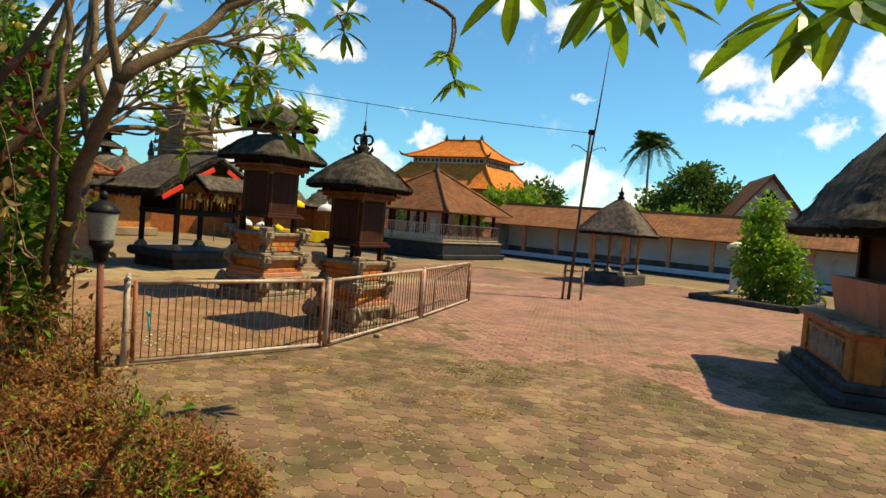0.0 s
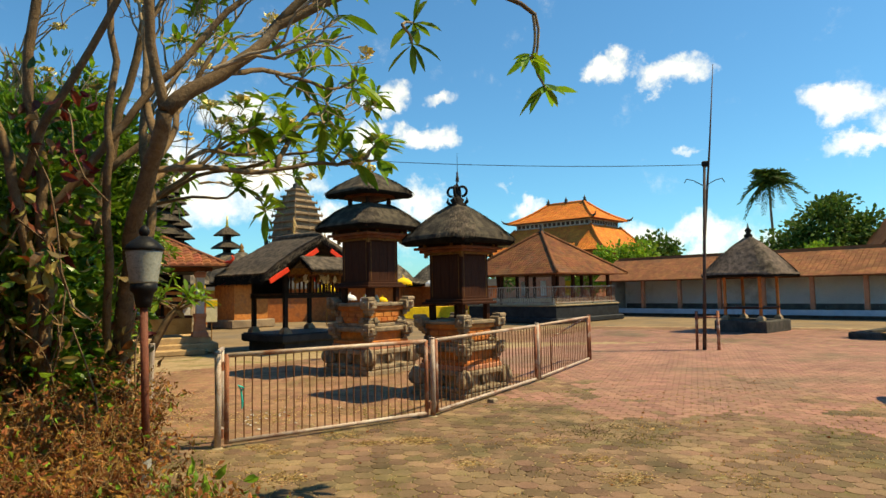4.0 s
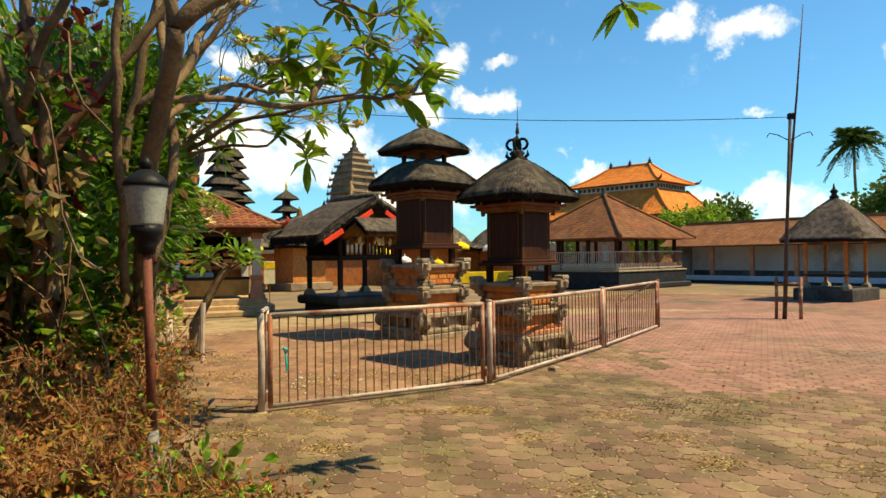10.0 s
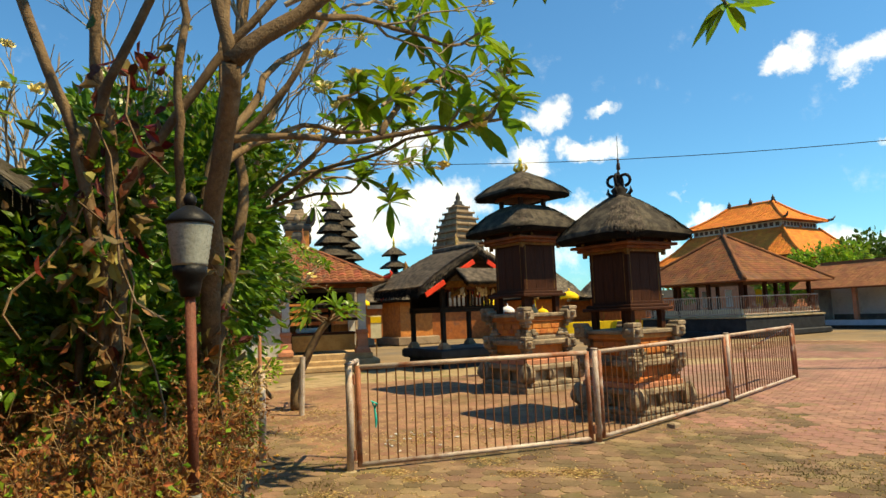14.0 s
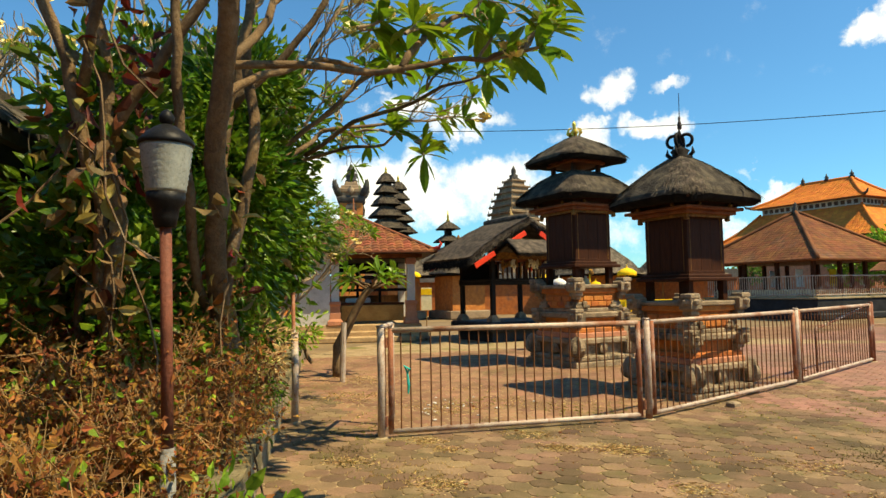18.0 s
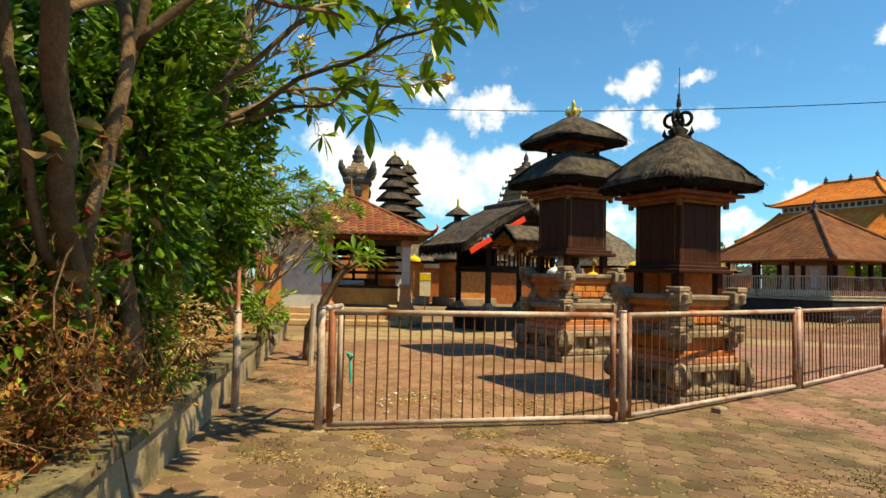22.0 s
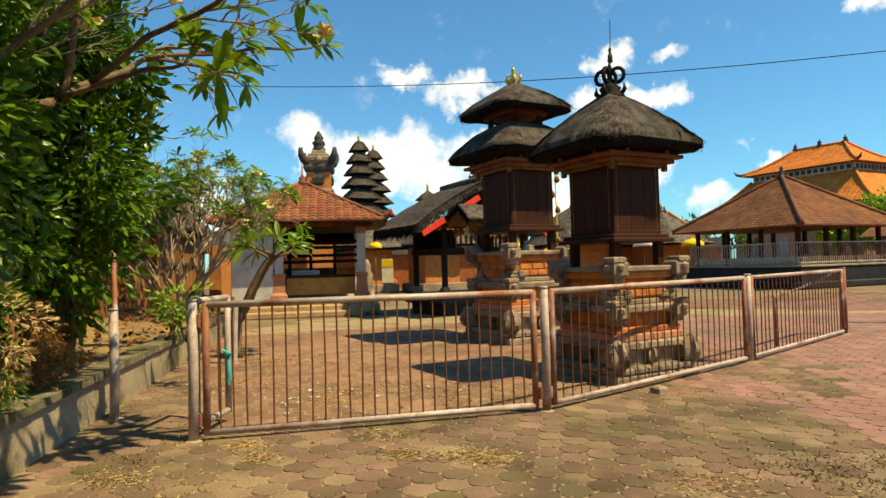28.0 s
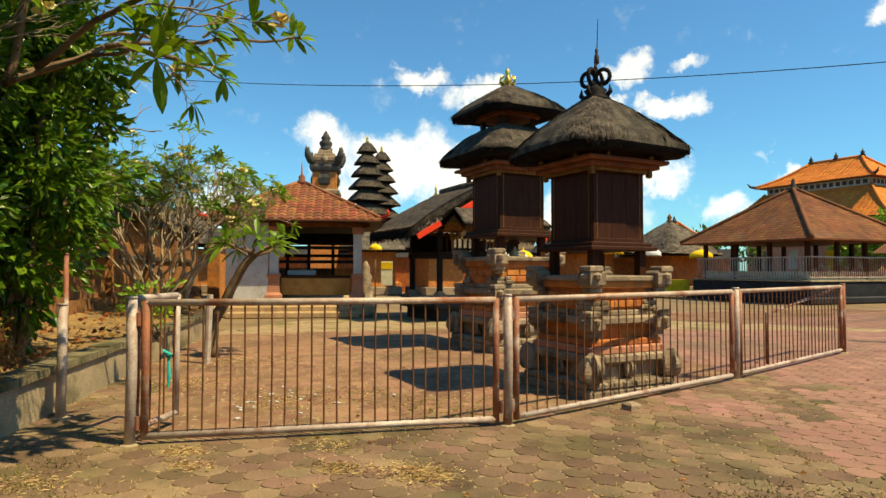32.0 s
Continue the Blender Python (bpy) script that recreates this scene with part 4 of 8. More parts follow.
def shrine(at, k, tiers, label, seed, crown):
    """A thatched wooden offering house on a stepped stone and brick altar; k scales all of it."""
    t = thing("offering_shrine", Matrix.Translation((*at, 0)) @ Matrix.Rotation(radians(GRID), 4, "Z"), label, "shrine", "thatched shrines of the court")
    # stepped altar
    for name, z_a, z_b, w_, mt_, bev in (
            ("plinth", -0.02, 0.09, 1.22, M_STONE, 0.03), ("plinth_step", 0.09, 0.16, 1.14, M_STONE, 0.025), ("foot_recess", 0.16, 0.33, 0.92, M_STONE, 0.01),
            ("foot_slab", 0.33, 0.42, 1.08, M_STONE, 0.03), ("brick_course", 0.42, 0.50, 1.0, M_CLAY, 0.015), ("brick_course", 0.50, 0.57, 0.95, M_BRICK, 0.015),
            ("altar_waist", 0.57, 0.72, 0.80, M_BRICK, 0.01), ("ledge", 0.72, 0.81, 0.99, M_STONE, 0.03), ("stone_course", 0.81, 0.87, 0.89, M_STONE, 0.02),
            ("altar_body", 0.87, 1.12, 0.86, M_BRICK, 0.01), ("altar_frieze", 1.10, 1.17, 0.93, M_BRICK, 0.01), ("altar_top", 1.17, 1.23, 1.0, M_STONE, 0.025)):
        part(name, Shape().box((0, 0, (z_a + z_b) / 2 * k), (w_ * k, w_ * k, (z_b - z_a + 0.004) * k), bev), mt_, t)
    for side in range(4):
        m = Matrix.Rotation(math.pi / 2 * side, 4, "Z")
        for i in range(6):
            part("plinth_block", Shape().box(((i - 2.5) * 0.18 * k, -0.585 * k, 0.125 * k), (0.165 * k, 0.05, 0.06 * k), 0.012).moved(m), M_STONE, t)
        for i in range(4):
            part("brick", Shape().box(((i - 1.5) * 0.15 * k, -0.435 * k, 0.935 * k), (0.14 * k, 0.03, 0.07 * k), 0.006).moved(m), M_BRICK, t)
        for i in range(3):
            part("brick", Shape().box(((i - 1) * 0.2 * k, -0.432 * k, 1.02 * k), (0.18 * k, 0.03, 0.07 * k), 0.006).moved(m), M_BRICK, t)
        for sg in (-1, 1):
            part("stepped_block", Shape().box((sg * 0.27 * k, -0.44 * k, 0.90 * k), (0.12 * k, 0.07 * k, 0.05 * k), 0.012).box((sg * 0.29 * k, -0.44 * k, 0.95 * k), (0.08 * k, 0.06 * k, 0.05 * k), 0.012).moved(m), M_STONE, t)
        part("carved_foot", claw(Shape(), 0.0, -0.46 * k, 0.25 * k, 0.55 * k, 0, -1).moved(m), M_STONE, t)
    for sx, sy in ((-1, -1), (1, -1), (1, 1), (-1, 1)):
        col = part("corner_pillar", Shape().box((sx * 0.37 * k, sy * 0.37 * k, 0.99 * k), (0.12 * k, 0.12 * k, 0.28 * k), 0.015 * k), M_STONE, t)
        for z, w_ in ((0.89, 0.18), (0.94, 0.15)):
            part("pillar_moulding", Shape().box((sx * 0.37 * k, sy * 0.37 * k, z * k), (w_ * k, w_ * k, 0.05 * k), 0.018 * k), M_STONE, col)
        part("carved_ear", carved_ear(Shape(), sx * 0.46 * k, sy * 0.46 * k, 1.20 * k, k, sx, sy), M_STONE, col)
        part("carved_wing", carved_ear(Shape(), sx * 0.45 * k, sy * 0.45 * k, 0.74 * k, 0.95 * k, sx, sy), M_STONE, t)
        part("lion_paw", claw(Shape(), sx * 0.48 * k, sy * 0.48 * k, 0.27 * k, 0.95 * k, sx, sy), M_STONE, t)
    # wooden house on short legs
    for sx, sy in ((-1, -1), (1, -1), (1, 1), (-1, 1)):
        part("leg", Shape().box((sx * 0.33 * k, sy * 0.33 * k, 1.36 * k), (0.085 * k, 0.085 * k, 0.28 * k), 0.008), M_WOOD, t)
    part("floor_board", Shape().box((0, 0, 1.52 * k), (0.92 * k, 0.92 * k, 0.05 * k), 0.012), M_WOOD, t)
    part("floor_moulding", Shape().box((0, 0, 1.565 * k), (0.84 * k, 0.84 * k, 0.045 * k), 0.01), M_WOOD, t)
    zb, zt = 1.58 * k, 2.35 * k
    cab = part("cabinet", Shape().box((0, 0, (zb + zt) / 2), (0.70 * k, 0.70 * k, zt - zb), 0.004), M_WOOD, t)
    for side in range(4):
        m = Matrix.Rotation(math.pi / 2 * side, 4, "Z")
        for x in (-0.325, 0.325):
            part("corner_stile", Shape().box((x * k, -0.352 * k, (zb + zt) / 2), (0.05 * k, 0.02, zt - zb), 0.004).moved(m), M_WOOD, cab)
            part("gilt_line", Shape().box((x * 0.92 * k, -0.358 * k, (zb + zt) / 2), (0.009 * k, 0.012, zt - zb - 0.02), 0).moved(m), M_GILT, cab, "thin gilt line")
        for i in range(3):
            part("door_board", Shape().box(((i - 1) * 0.195 * k, -0.353 * k, (zb + zt) / 2), (0.19 * k, 0.014, zt - zb - 0.08), 0.004).moved(m), M_WOOD, cab)
        part("rail", Shape().box((0, -0.356 * k, zb + 0.025 * k), (0.70 * k, 0.018, 0.05 * k), 0.004).moved(m), M_WOOD, cab)
        part("gilt_frieze", Shape().box((0, -0.400 * k, zt + 0.012 * k), (0.82 * k, 0.03, 0.045 * k), 0.006).moved(m), M_GILT, t)
    part("cornice", Shape().box((0, 0, 2.405 * k), (0.96 * k, 0.96 * k, 0.05 * k), 0.008), M_CORNICE, t)
    part("cornice", Shape().box((0, 0, 2.452 * k), (1.10 * k, 1.10 * k, 0.044 * k), 0.008), M_CORNICE, t)
    part("cornice", Shape().box((0, 0, 2.525 * k), (0.98 * k, 0.98 * k, 0.10 * k), 0.006), M_WOOD, t)
    for sx, sy in ((-1, -1), (1, -1), (1, 1), (-1, 1)):
        part("gilt_bracket", Shape().box((sx * 0.40 * k, sy * 0.40 * k, 2.345 * k), (0.05 * k, 0.05 * k, 0.10 * k), 0.012), M_GILT, t)
        part("eave_knob", Shape().lathe([(0.004, -0.03 * k), (0.028 * k, -0.012 * k), (0.028 * k, 0.012 * k), (0.004, 0.03 * k)], 8, (sx * 0.53 * k, sy * 0.30 * k, 2.495 * k)), M_GILT, t, smooth=True)
        part("eave_knob", Shape().lathe([(0.004, -0.03 * k), (0.028 * k, -0.012 * k), (0.028 * k, 0.012 * k), (0.004, 0.03 * k)], 8, (sx * 0.30 * k, sy * 0.53 * k, 2.495 * k)), M_GILT, t, smooth=True)
        part("hip_rafter", Shape().tube([(sx * 0.4 * k, sy * 0.4 * k, 2.63 * k), (sx * 0.70 * k, sy * 0.70 * k, 2.55 * k)], 0.02 * k, 6), M_WOOD, t)
    if tiers == 1:
        thatch_part("thatch_roof", t, 1.50 * k, 0.16 * k, 2.54 * k, 3.24 * k, 0.17 * k, seed, 0.10 * k)
        top = 3.22 * k
    else:
        thatch_part("thatch_roof", t, 1.52 * k, 0.62 * k, 2.56 * k, 3.02 * k, 0.15 * k, seed, 0.10 * k)
        for sx, sy in ((-1, -1), (1, -1), (1, 1), (-1, 1)):
            part("neck_post", Shape().box((sx * 0.25 * k, sy * 0.25 * k, 3.10 * k), (0.06 * k, 0.06 * k, 0.22 * k), 0.006), M_WOOD, t)
        part("neck_board", Shape().box((0, 0, 3.16 * k), (0.66 * k, 0.66 * k, 0.04 * k), 0.006), M_CORNICE, t)
        part("neck_cornice", Shape().box((0, 0, 3.21 * k), (0.84 * k, 0.84 * k, 0.05 * k), 0.006), M_CORNICE, t)
        thatch_part("upper_thatch", t, 1.24 * k, 0.14 * k, 3.18 * k, 3.63 * k, 0.12 * k, seed + 3, 0.08 * k)
        top = 3.61 * k
    if crown == "gold":
        fin = Shape().lathe([(0.09, 0), (0.11, 0.03), (0.07, 0.06), (0.05, 0.10), (0.09, 0.14), (0.05, 0.19), (0.03, 0.26), (0.045, 0.30), (0.008, 0.38)], 14, (0, 0, top - 0.03))
        gf = part("gold_finial", fin, M_GOLD, t, "bright gold crown finial", smooth=True)
        for i in range(6):
            a = i * math.pi / 3
            part("gold_curl", Shape().tube([(0.07 * math.cos(a), 0.07 * math.sin(a), top + 0.03), (0.15 * math.cos(a), 0.15 * math.sin(a), top + 0.10), (0.13 * math.cos(a), 0.13 * math.sin(a), top + 0.17), (0.06 * math.cos(a), 0.06 * math.sin(a), top + 0.20)], [0.02, 0.022, 0.018, 0.008], 6), M_GOLD, gf, smooth=True)
    else:
        cb = part("crown_base", Shape().lathe([(0.16, -0.05), (0.17, 0.0), (0.10, 0.04), (0.13, 0.09), (0.08, 0.13), (0.05, 0.17)], 12, (0, 0, top)), M_BLACK_WOOD, t, "black carved crown base", smooth=True)
        for i in range(4):
            a = i * math.pi / 2 + 0.4
            loop = [(0.09 * math.cos(a) + 0.085 * math.sin(u) * math.cos(a), 0.09 * math.sin(a) + 0.085 * math.sin(u) * math.sin(a), top + 0.235 - 0.085 * math.cos(u)) for u in [j * 0.5 for j in range(13)]]
            part("crown_ring", Shape().tube(loop, 0.024, 7), M_BLACK_WOOD, cb, smooth=True)
            part("crown_leaf", Shape().tube([(0.12 * math.cos(a), 0.12 * math.sin(a), top), (0.18 * math.cos(a), 0.18 * math.sin(a), top + 0.06), (0.17 * math.cos(a), 0.17 * math.sin(a), top + 0.14)], [0.03, 0.03, 0.004], 6), M_BLACK_WOOD, cb, smooth=True)
        part("crown_tip", Shape().lathe([(0.03, 0), (0.035, 0.05), (0.012, 0.12), (0.03, 0.16), (0.006, 0.24)], 8, (0, 0, top + 0.17)), M_BLACK_WOOD, t, smooth=True)
        part("rod", Shape().tube([(0.0, 0, top + 0.35), (0.05, 0.03, top + 0.60), (0.09, 0.06, top + 0.95)], [0.008, 0.006, 0.004], 5), M_CABLE, t, "thin leaning metal rod")
        part("rod_tassel", Shape().lathe([(0.004, 0), (0.032, 0.02), (0.026, 0.10), (0.014, 0.13), (0.02, 0.17), (0.004, 0.2)], 8, (0.035, 0.02, top + 0.40)), M_BAMBOO, t, smooth=True)
    return t


S1, S2 = (-2.52, 14.26), (-0.42, 11.20)
shrine(S2, 1.0, 1, "dark wooden shrine with one thick thatch roof on a carved altar", 11, "black")
shrine(S1, 1.22, 2, "dark wooden shrine with two thatch roofs and a gold finial", 23, "gold")

# ---- open pavilion on black posts ----
BAL = (-5.85, 19.95)
ba = thing("black_post_pavilion", Matrix.Translation((*BAL, 0.20)) @ Matrix.Rotation(radians(GRID), 4, "Z") @ Matrix.Scale(0.84, 4), "open pavilion on black posts with grey thatch and red gables", "pavilion")
part("slab", Shape().box((0, 0, 0.26), (3.15, 2.65, 0.32), 0.06), M_BASALT, ba)
part("slab_foot", Shape().box((0, 0, -0.07), (2.75, 2.25, 0.38), 0.03), M_BASALT, ba)
for sx in (-1, 1):
    for sy in (-1, 1):
        part("post_base", Shape().steps([(0.34, 0), (0.30, 0.10), (0.16, 0.22)], (sx * 1.25, sy * 1.0, 0.42)), M_STONE, ba, "pale stone post base")
        part("post", Shape().box((sx * 1.25, sy * 1.0, 1.52), (0.14, 0.14, 1.95), 0.012), M_BLACK_WOOD, ba)
for sy in (-1, 1):
    part("beam", Shape().box((0, sy * 1.0, 1.72), (2.75, 0.10, 0.13), 0.01), M_BLACK_WOOD, ba)
for sx in (-1, 1):
    part("beam", Shape().box((sx * 1.25, 0, 1.72), (0.10, 2.1, 0.13), 0.01), M_BLACK_WOOD, ba)
part("shelf_floor", Shape().box((0, 0, 1.82), (2.7, 2.2, 0.06), 0.01), M_BLACK_WOOD, ba)
part("back_screen", Shape().box((-0.5, 1.02, 2.15), (1.6, 0.06, 0.66), 0.01), M_BLACK_WOOD, ba)
for side, n_ in ((0, 14), (1, 10)):
    for i in range(n_):
        if side == 0:
            c = (-1.2 + i * 2.4 / (n_ - 1), -1.0, 2.12)
        else:
            c = (1.25, -0.95 + i * 1.9 / (n_ - 1), 2.12)
        part("slat", Shape().box(c, (0.05, 0.05, 0.60), 0.006), M_GILT if i % 4 == 2 else M_WOOD, ba)
part("lintel", Shape().box((0, -1.02, 2.48), (2.8, 0.10, 0.10), 0.01), M_CORNICE, ba)
part("lintel", Shape().box((0, 1.02, 2.48), (2.8, 0.10, 0.10), 0.01), M_CORNICE, ba)
part("lintel", Shape().box((1.3, 0, 2.48), (0.10, 2.1, 0.10), 0.01), M_CORNICE, ba)
part("lintel", Shape().box((-1.3, 0, 2.48), (0.10, 2.1, 0.10), 0.01), M_CORNICE, ba)


def gable_thatch(w, d, z0, z1, thick, seed, hip=0.45):
    """A thatch roof with a short ridge along x."""
    s = Shape()
    nx, nz = 30, 12
    for layer, dz in ((0, thick), (1, 0.0)):
        for side in (-1, 1):
            base = len(s.v)
            for i in range(nz + 1):
                f = i / nz
                for j in range(nx + 1):
                    u = j / nx * 2 - 1
                    hw = w / 2 * (1 - hip * f)
                    jit = 0.03 * noise.noise((u * 6 + seed, f * 6, side + layer))
                    s.v.append((u * hw, side * (d / 2 * (1 - f)) * (1.0 - 0.03 * layer), z0 + (z1 - z0) * (f + 0.06 * math.sin(math.pi * f)) + dz + jit))
            for i in range(nz):
                for j in range(nx):
                    k = base + i * (nx + 1) + j
                    q = (k, k + 1, k + nx + 2, k + nx + 1)
                    s.f.append(q if (side < 0) == (layer == 0) else q[::-1])
    n1 = (nz + 1) * (nx + 1)
    for q in (0, 1):
        a, b = q * n1, (2 + q) * n1
        s.f += [(b + j, b + j + 1, a + j + 1, a + j) for j in range(nx)]
        for i in range(nz):
            for e in (0, nx):
                k0, k1 = i * (nx + 1) + e, (i + 1) * (nx + 1) + e
                s.f.append((a + k0, a + k1, b + k1, b + k0))
    rr = random.Random(seed)
    fringe = Shape()
    for _ in range(4200):
        side = rr.choice((-1, 1))
        f = rr.random()
        u = rr.choice((-1, 1)) * rr.uniform(0.985, 1.01)
        if rr.random() < 0.35:
            f, u = 0, rr.uniform(-1, 1)
        p = Vector((u * w / 2 * (1 - hip * f), side * d / 2 * (1 - f), z0 + (z1 - z0) * f + thick * rr.uniform(0, 0.9)))
        q = p + Vector((rr.uniform(-0.07, 0.07), side * rr.uniform(0, 0.1), -rr.uniform(0.06, 0.24)))
        e = Vector((0.007, 0.007, 0))
        fringe.add([p - e, p + e, q], [(0, 1, 2)])
    for _ in range(2600):
        side = rr.choice((-1, 1))
        f, u = rr.random(), rr.uniform(-0.98, 0.98)
        p = Vector((u * w / 2 * (1 - hip * f), side * d / 2 * (1 - f), z0 + (z1 - z0) * (f + 0.06 * math.sin(math.pi * f)) + thick + 0.012))
        q = p + Vector((rr.uniform(-0.03, 0.03), side * d / 2 * 0.06, -(z1 - z0) * 0.06 + 0.015)) * rr.uniform(0.6, 1.4)
        s.add([p - Vector((0.006, 0, 0)), p + Vector((0.006, 0, 0)), q], [(0, 1, 2)])
    return s, fringe


TURN = Matrix.Rotation(math.pi / 2, 4, "Z")
gt, gf = gable_thatch(3.2, 5.0, 2.26, 3.68, 0.26, 5, 0.10)
gt = part("thatch_roof", gt.moved(TURN), M_THATCH, ba, smooth=True)
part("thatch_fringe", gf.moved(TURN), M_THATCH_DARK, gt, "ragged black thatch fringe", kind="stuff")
part("roof_ridge", Shape().tube([(0, -1.36, 3.98), (0, 0, 4.0), (0, 1.36, 3.98)], 0.10, 8), M_THATCH, ba, smooth=True)
for sx in (-1, 1):
    m_ = Matrix.Rotation(sx * math.atan2(1.42, 2.5), 3, "Y")
    for sy in (-1.60, 1.60):
        for u_, l_ in ((1.90, 0.85), (0.62, 0.75)):
            part("barge_board", Shape().box((sx * u_, sy, 3.53 - u_ * 0.568), (l_, 0.05, 0.17), 0.01, m_), M_RED_CLOTH, ba, "bright red gable board")
gt, gf = gable_thatch(3.0, 1.7, 2.52, 2.98, 0.14, 9, 0.1)
gt = part("porch_thatch", gt.moved(Matrix.Translation((0.2, -1.75, 0.0))), M_THATCH, ba, smooth=True)
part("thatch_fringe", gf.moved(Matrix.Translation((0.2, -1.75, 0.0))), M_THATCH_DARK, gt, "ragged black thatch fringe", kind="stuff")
part("gable_screen", Shape().box((0, -1.2, 2.85), (2.4, 0.05, 0.7), 0.01), M_GILT, ba, "dull gilt gable screen")
rr0 = random.Random(3)
for i in range(16):
    x = rr0.uniform(-1.0, 1.2)
    s_ = Shape()
    for j in range(4):
        s_.lathe([(0.01, -0.10), (0.07, -0.05), (0.05, 0.03), (0.01, 0.09)], 6, (x + rr0.uniform(-0.06, 0.06), -1.12 + rr0.uniform(-0.05, 0.05), 2.36 + rr0.uniform(-0.10, 0.08)))
    part("hanging_ornament", s_, M_GILT if i % 3 else M_CREAM, ba)

# ---- meeting pavilion with the brown tiled roof ----
PAV = (3.34, 35.96)
pv = thing("meeting_pavilion", Matrix.Translation((*PAV, 0)) @ Matrix.Rotation(radians(48), 4, "Z"), "open meeting pavilion with a brown tiled roof and stone platform", "pavilion")
part("platform", Shape().box((0, 0, 0.42), (5.9, 5.9, 0.88), 0.06), M_BASALT, pv)
part("platform_step", Shape().box((0, 0, 0.12), (6.3, 6.3, 0.28), 0.05), M_BASALT, pv)
part("platform_edge", Shape().box((0, 0, 0.88), (6.0, 6.0, 0.08), 0.02), M_CEMENT, pv)
for i in range(4):
    for j in range(4):
        if i in (0, 3) or j in (0, 3):
            part("post", Shape().box((-2.55 + 1.7 * i, -2.55 + 1.7 * j, 1.75), (0.15, 0.15, 1.7), 0.015), M_WOOD, pv)
for side in range(4):
    m_ = Matrix.Rotation(math.pi / 2 * side, 4, "Z")
    part("eave_beam", Shape().box((0, -2.7, 2.52), (5.7, 0.14, 0.16), 0.01).moved(m_), M_CORNICE, pv)
    if side in (0, 3):
        part("rail", Shape().box((0, -2.8, 1.82), (5.7, 0.04, 0.05), 0.006).moved(m_), M_PIPE, pv)
        part("rail", Shape().box((0, -2.8, 1.02), (5.7, 0.04, 0.05), 0.006).moved(m_), M_PIPE, pv)
        for i in range(46):
            part("baluster", Shape().box((-2.8 + i * 5.6 / 45, -2.8, 1.42), (0.028, 0.028, 0.80), 0.003).moved(m_), M_PIPE if side == 3 else M_RUST, pv)
    part("low_wall", Shape().box((0, -2.6, 1.08), (5.3, 0.05, 0.34), 0.01).moved(m_), M_CREAM if side in (0, 3) else M_GREY_PLASTER, pv)
roof_thing(pv, 6.7, 6.7, 0.12, 0.12, 2.50, 4.85, 0.26, 22, M_TILE_BROWN, M_TILE_BROWN, M_TILE_BROWN, seed=2, ridge_r=0.085, lift=0.013)
part("roof_finial", Shape().lathe([(0.16, 0), (0.18, 0.1), (0.10, 0.16), (0.13, 0.26), (0.07, 0.36), (0.09, 0.44), (0.02, 0.55)], 10, (0, 0, 4.82)), M_DARK_STONE, pv, smooth=True)
for i, (x, y) in enumerate(((-1.6, -1.2), (0.2, -1.5), (-0.6, 0.9))):
    part("banner", Shape().box((x, y, 1.75), (0.45, 0.03, 0.8), 0.005), (M_WHITE_CLOTH, M_YELLOW, M_WHITE_CLOTH)[i], pv, "cloth banner hung between the posts")

# ---- great hall with the two orange roofs ----
hl = thing("great_hall", Matrix.Translation((8.3, 62.5, 0)) @ Matrix.Rotation(radians(GRID - 90), 4, "Z") @ Matrix.Diagonal((0.88, 0.88, 0.90, 1)), "large hall with two tiers of orange tiled roof", "hall")
part("lower_wall", Shape().box((0, 0, 2.9), (11.5, 9.0, 5.8), 0.05), M_CLAY, hl)
roof_thing(hl, 15.2, 12.0, 9.4, 6.4, 5.6, 8.3, 0.42, 20, M_TILE_ORANGE, M_TILE_ORANGE, M_TILE_ORANGE, seed=5, flare=0.25, ridge_r=0.13, lift=0.022)
part("upper_wall", Shape().box((0, 0, 8.55), (9.2, 6.2, 0.9), 0.03), M_GREY_PLASTER, hl)
for i in range(16):
    for sy in (-1, 1):
        part("vent_window", Shape().box((-4.2 + i * 0.56, sy * 3.1, 8.62), (0.34, 0.08, 0.34), 0.01), M_BAMBOO, hl, "dark vent opening")
for i in range(10):
    for sx in (-1, 1):
        part("vent_window", Shape().box((sx * 4.6, -2.6 + i * 0.58, 8.62), (0.08, 0.34, 0.34), 0.01), M_BAMBOO, hl, "dark vent opening")
roof_thing(hl, 10.7, 7.8, 4.6, 0.16, 8.95, 11.1, 0.42, 18, M_TILE_ORANGE, M_TILE_ORANGE, M_TILE_ORANGE, seed=6, flare=0.22, ridge_r=0.13, lift=0.022)
for x in (-2.3, 0.0, 2.3):
    part("ridge_ornament", Shape().lathe([(0.2, 0), (0.26, 0.12), (0.14, 0.24), (0.2, 0.36), (0.08, 0.5), (0.02, 0.72)], 8, (x, 0, 11.15)), M_DARK_STONE, hl, smooth=True)
for sx in (-1, 1):
    for sy in (-1, 1):
        part("corner_curl", Shape().tube([(sx * 5.25, sy * 3.8, 9.05), (sx * 5.65, sy * 4.1, 9.15), (sx * 5.85, sy * 4.25, 9.45)], [0.14, 0.11, 0.03], 6), M_DARK_STONE, hl, smooth=True)

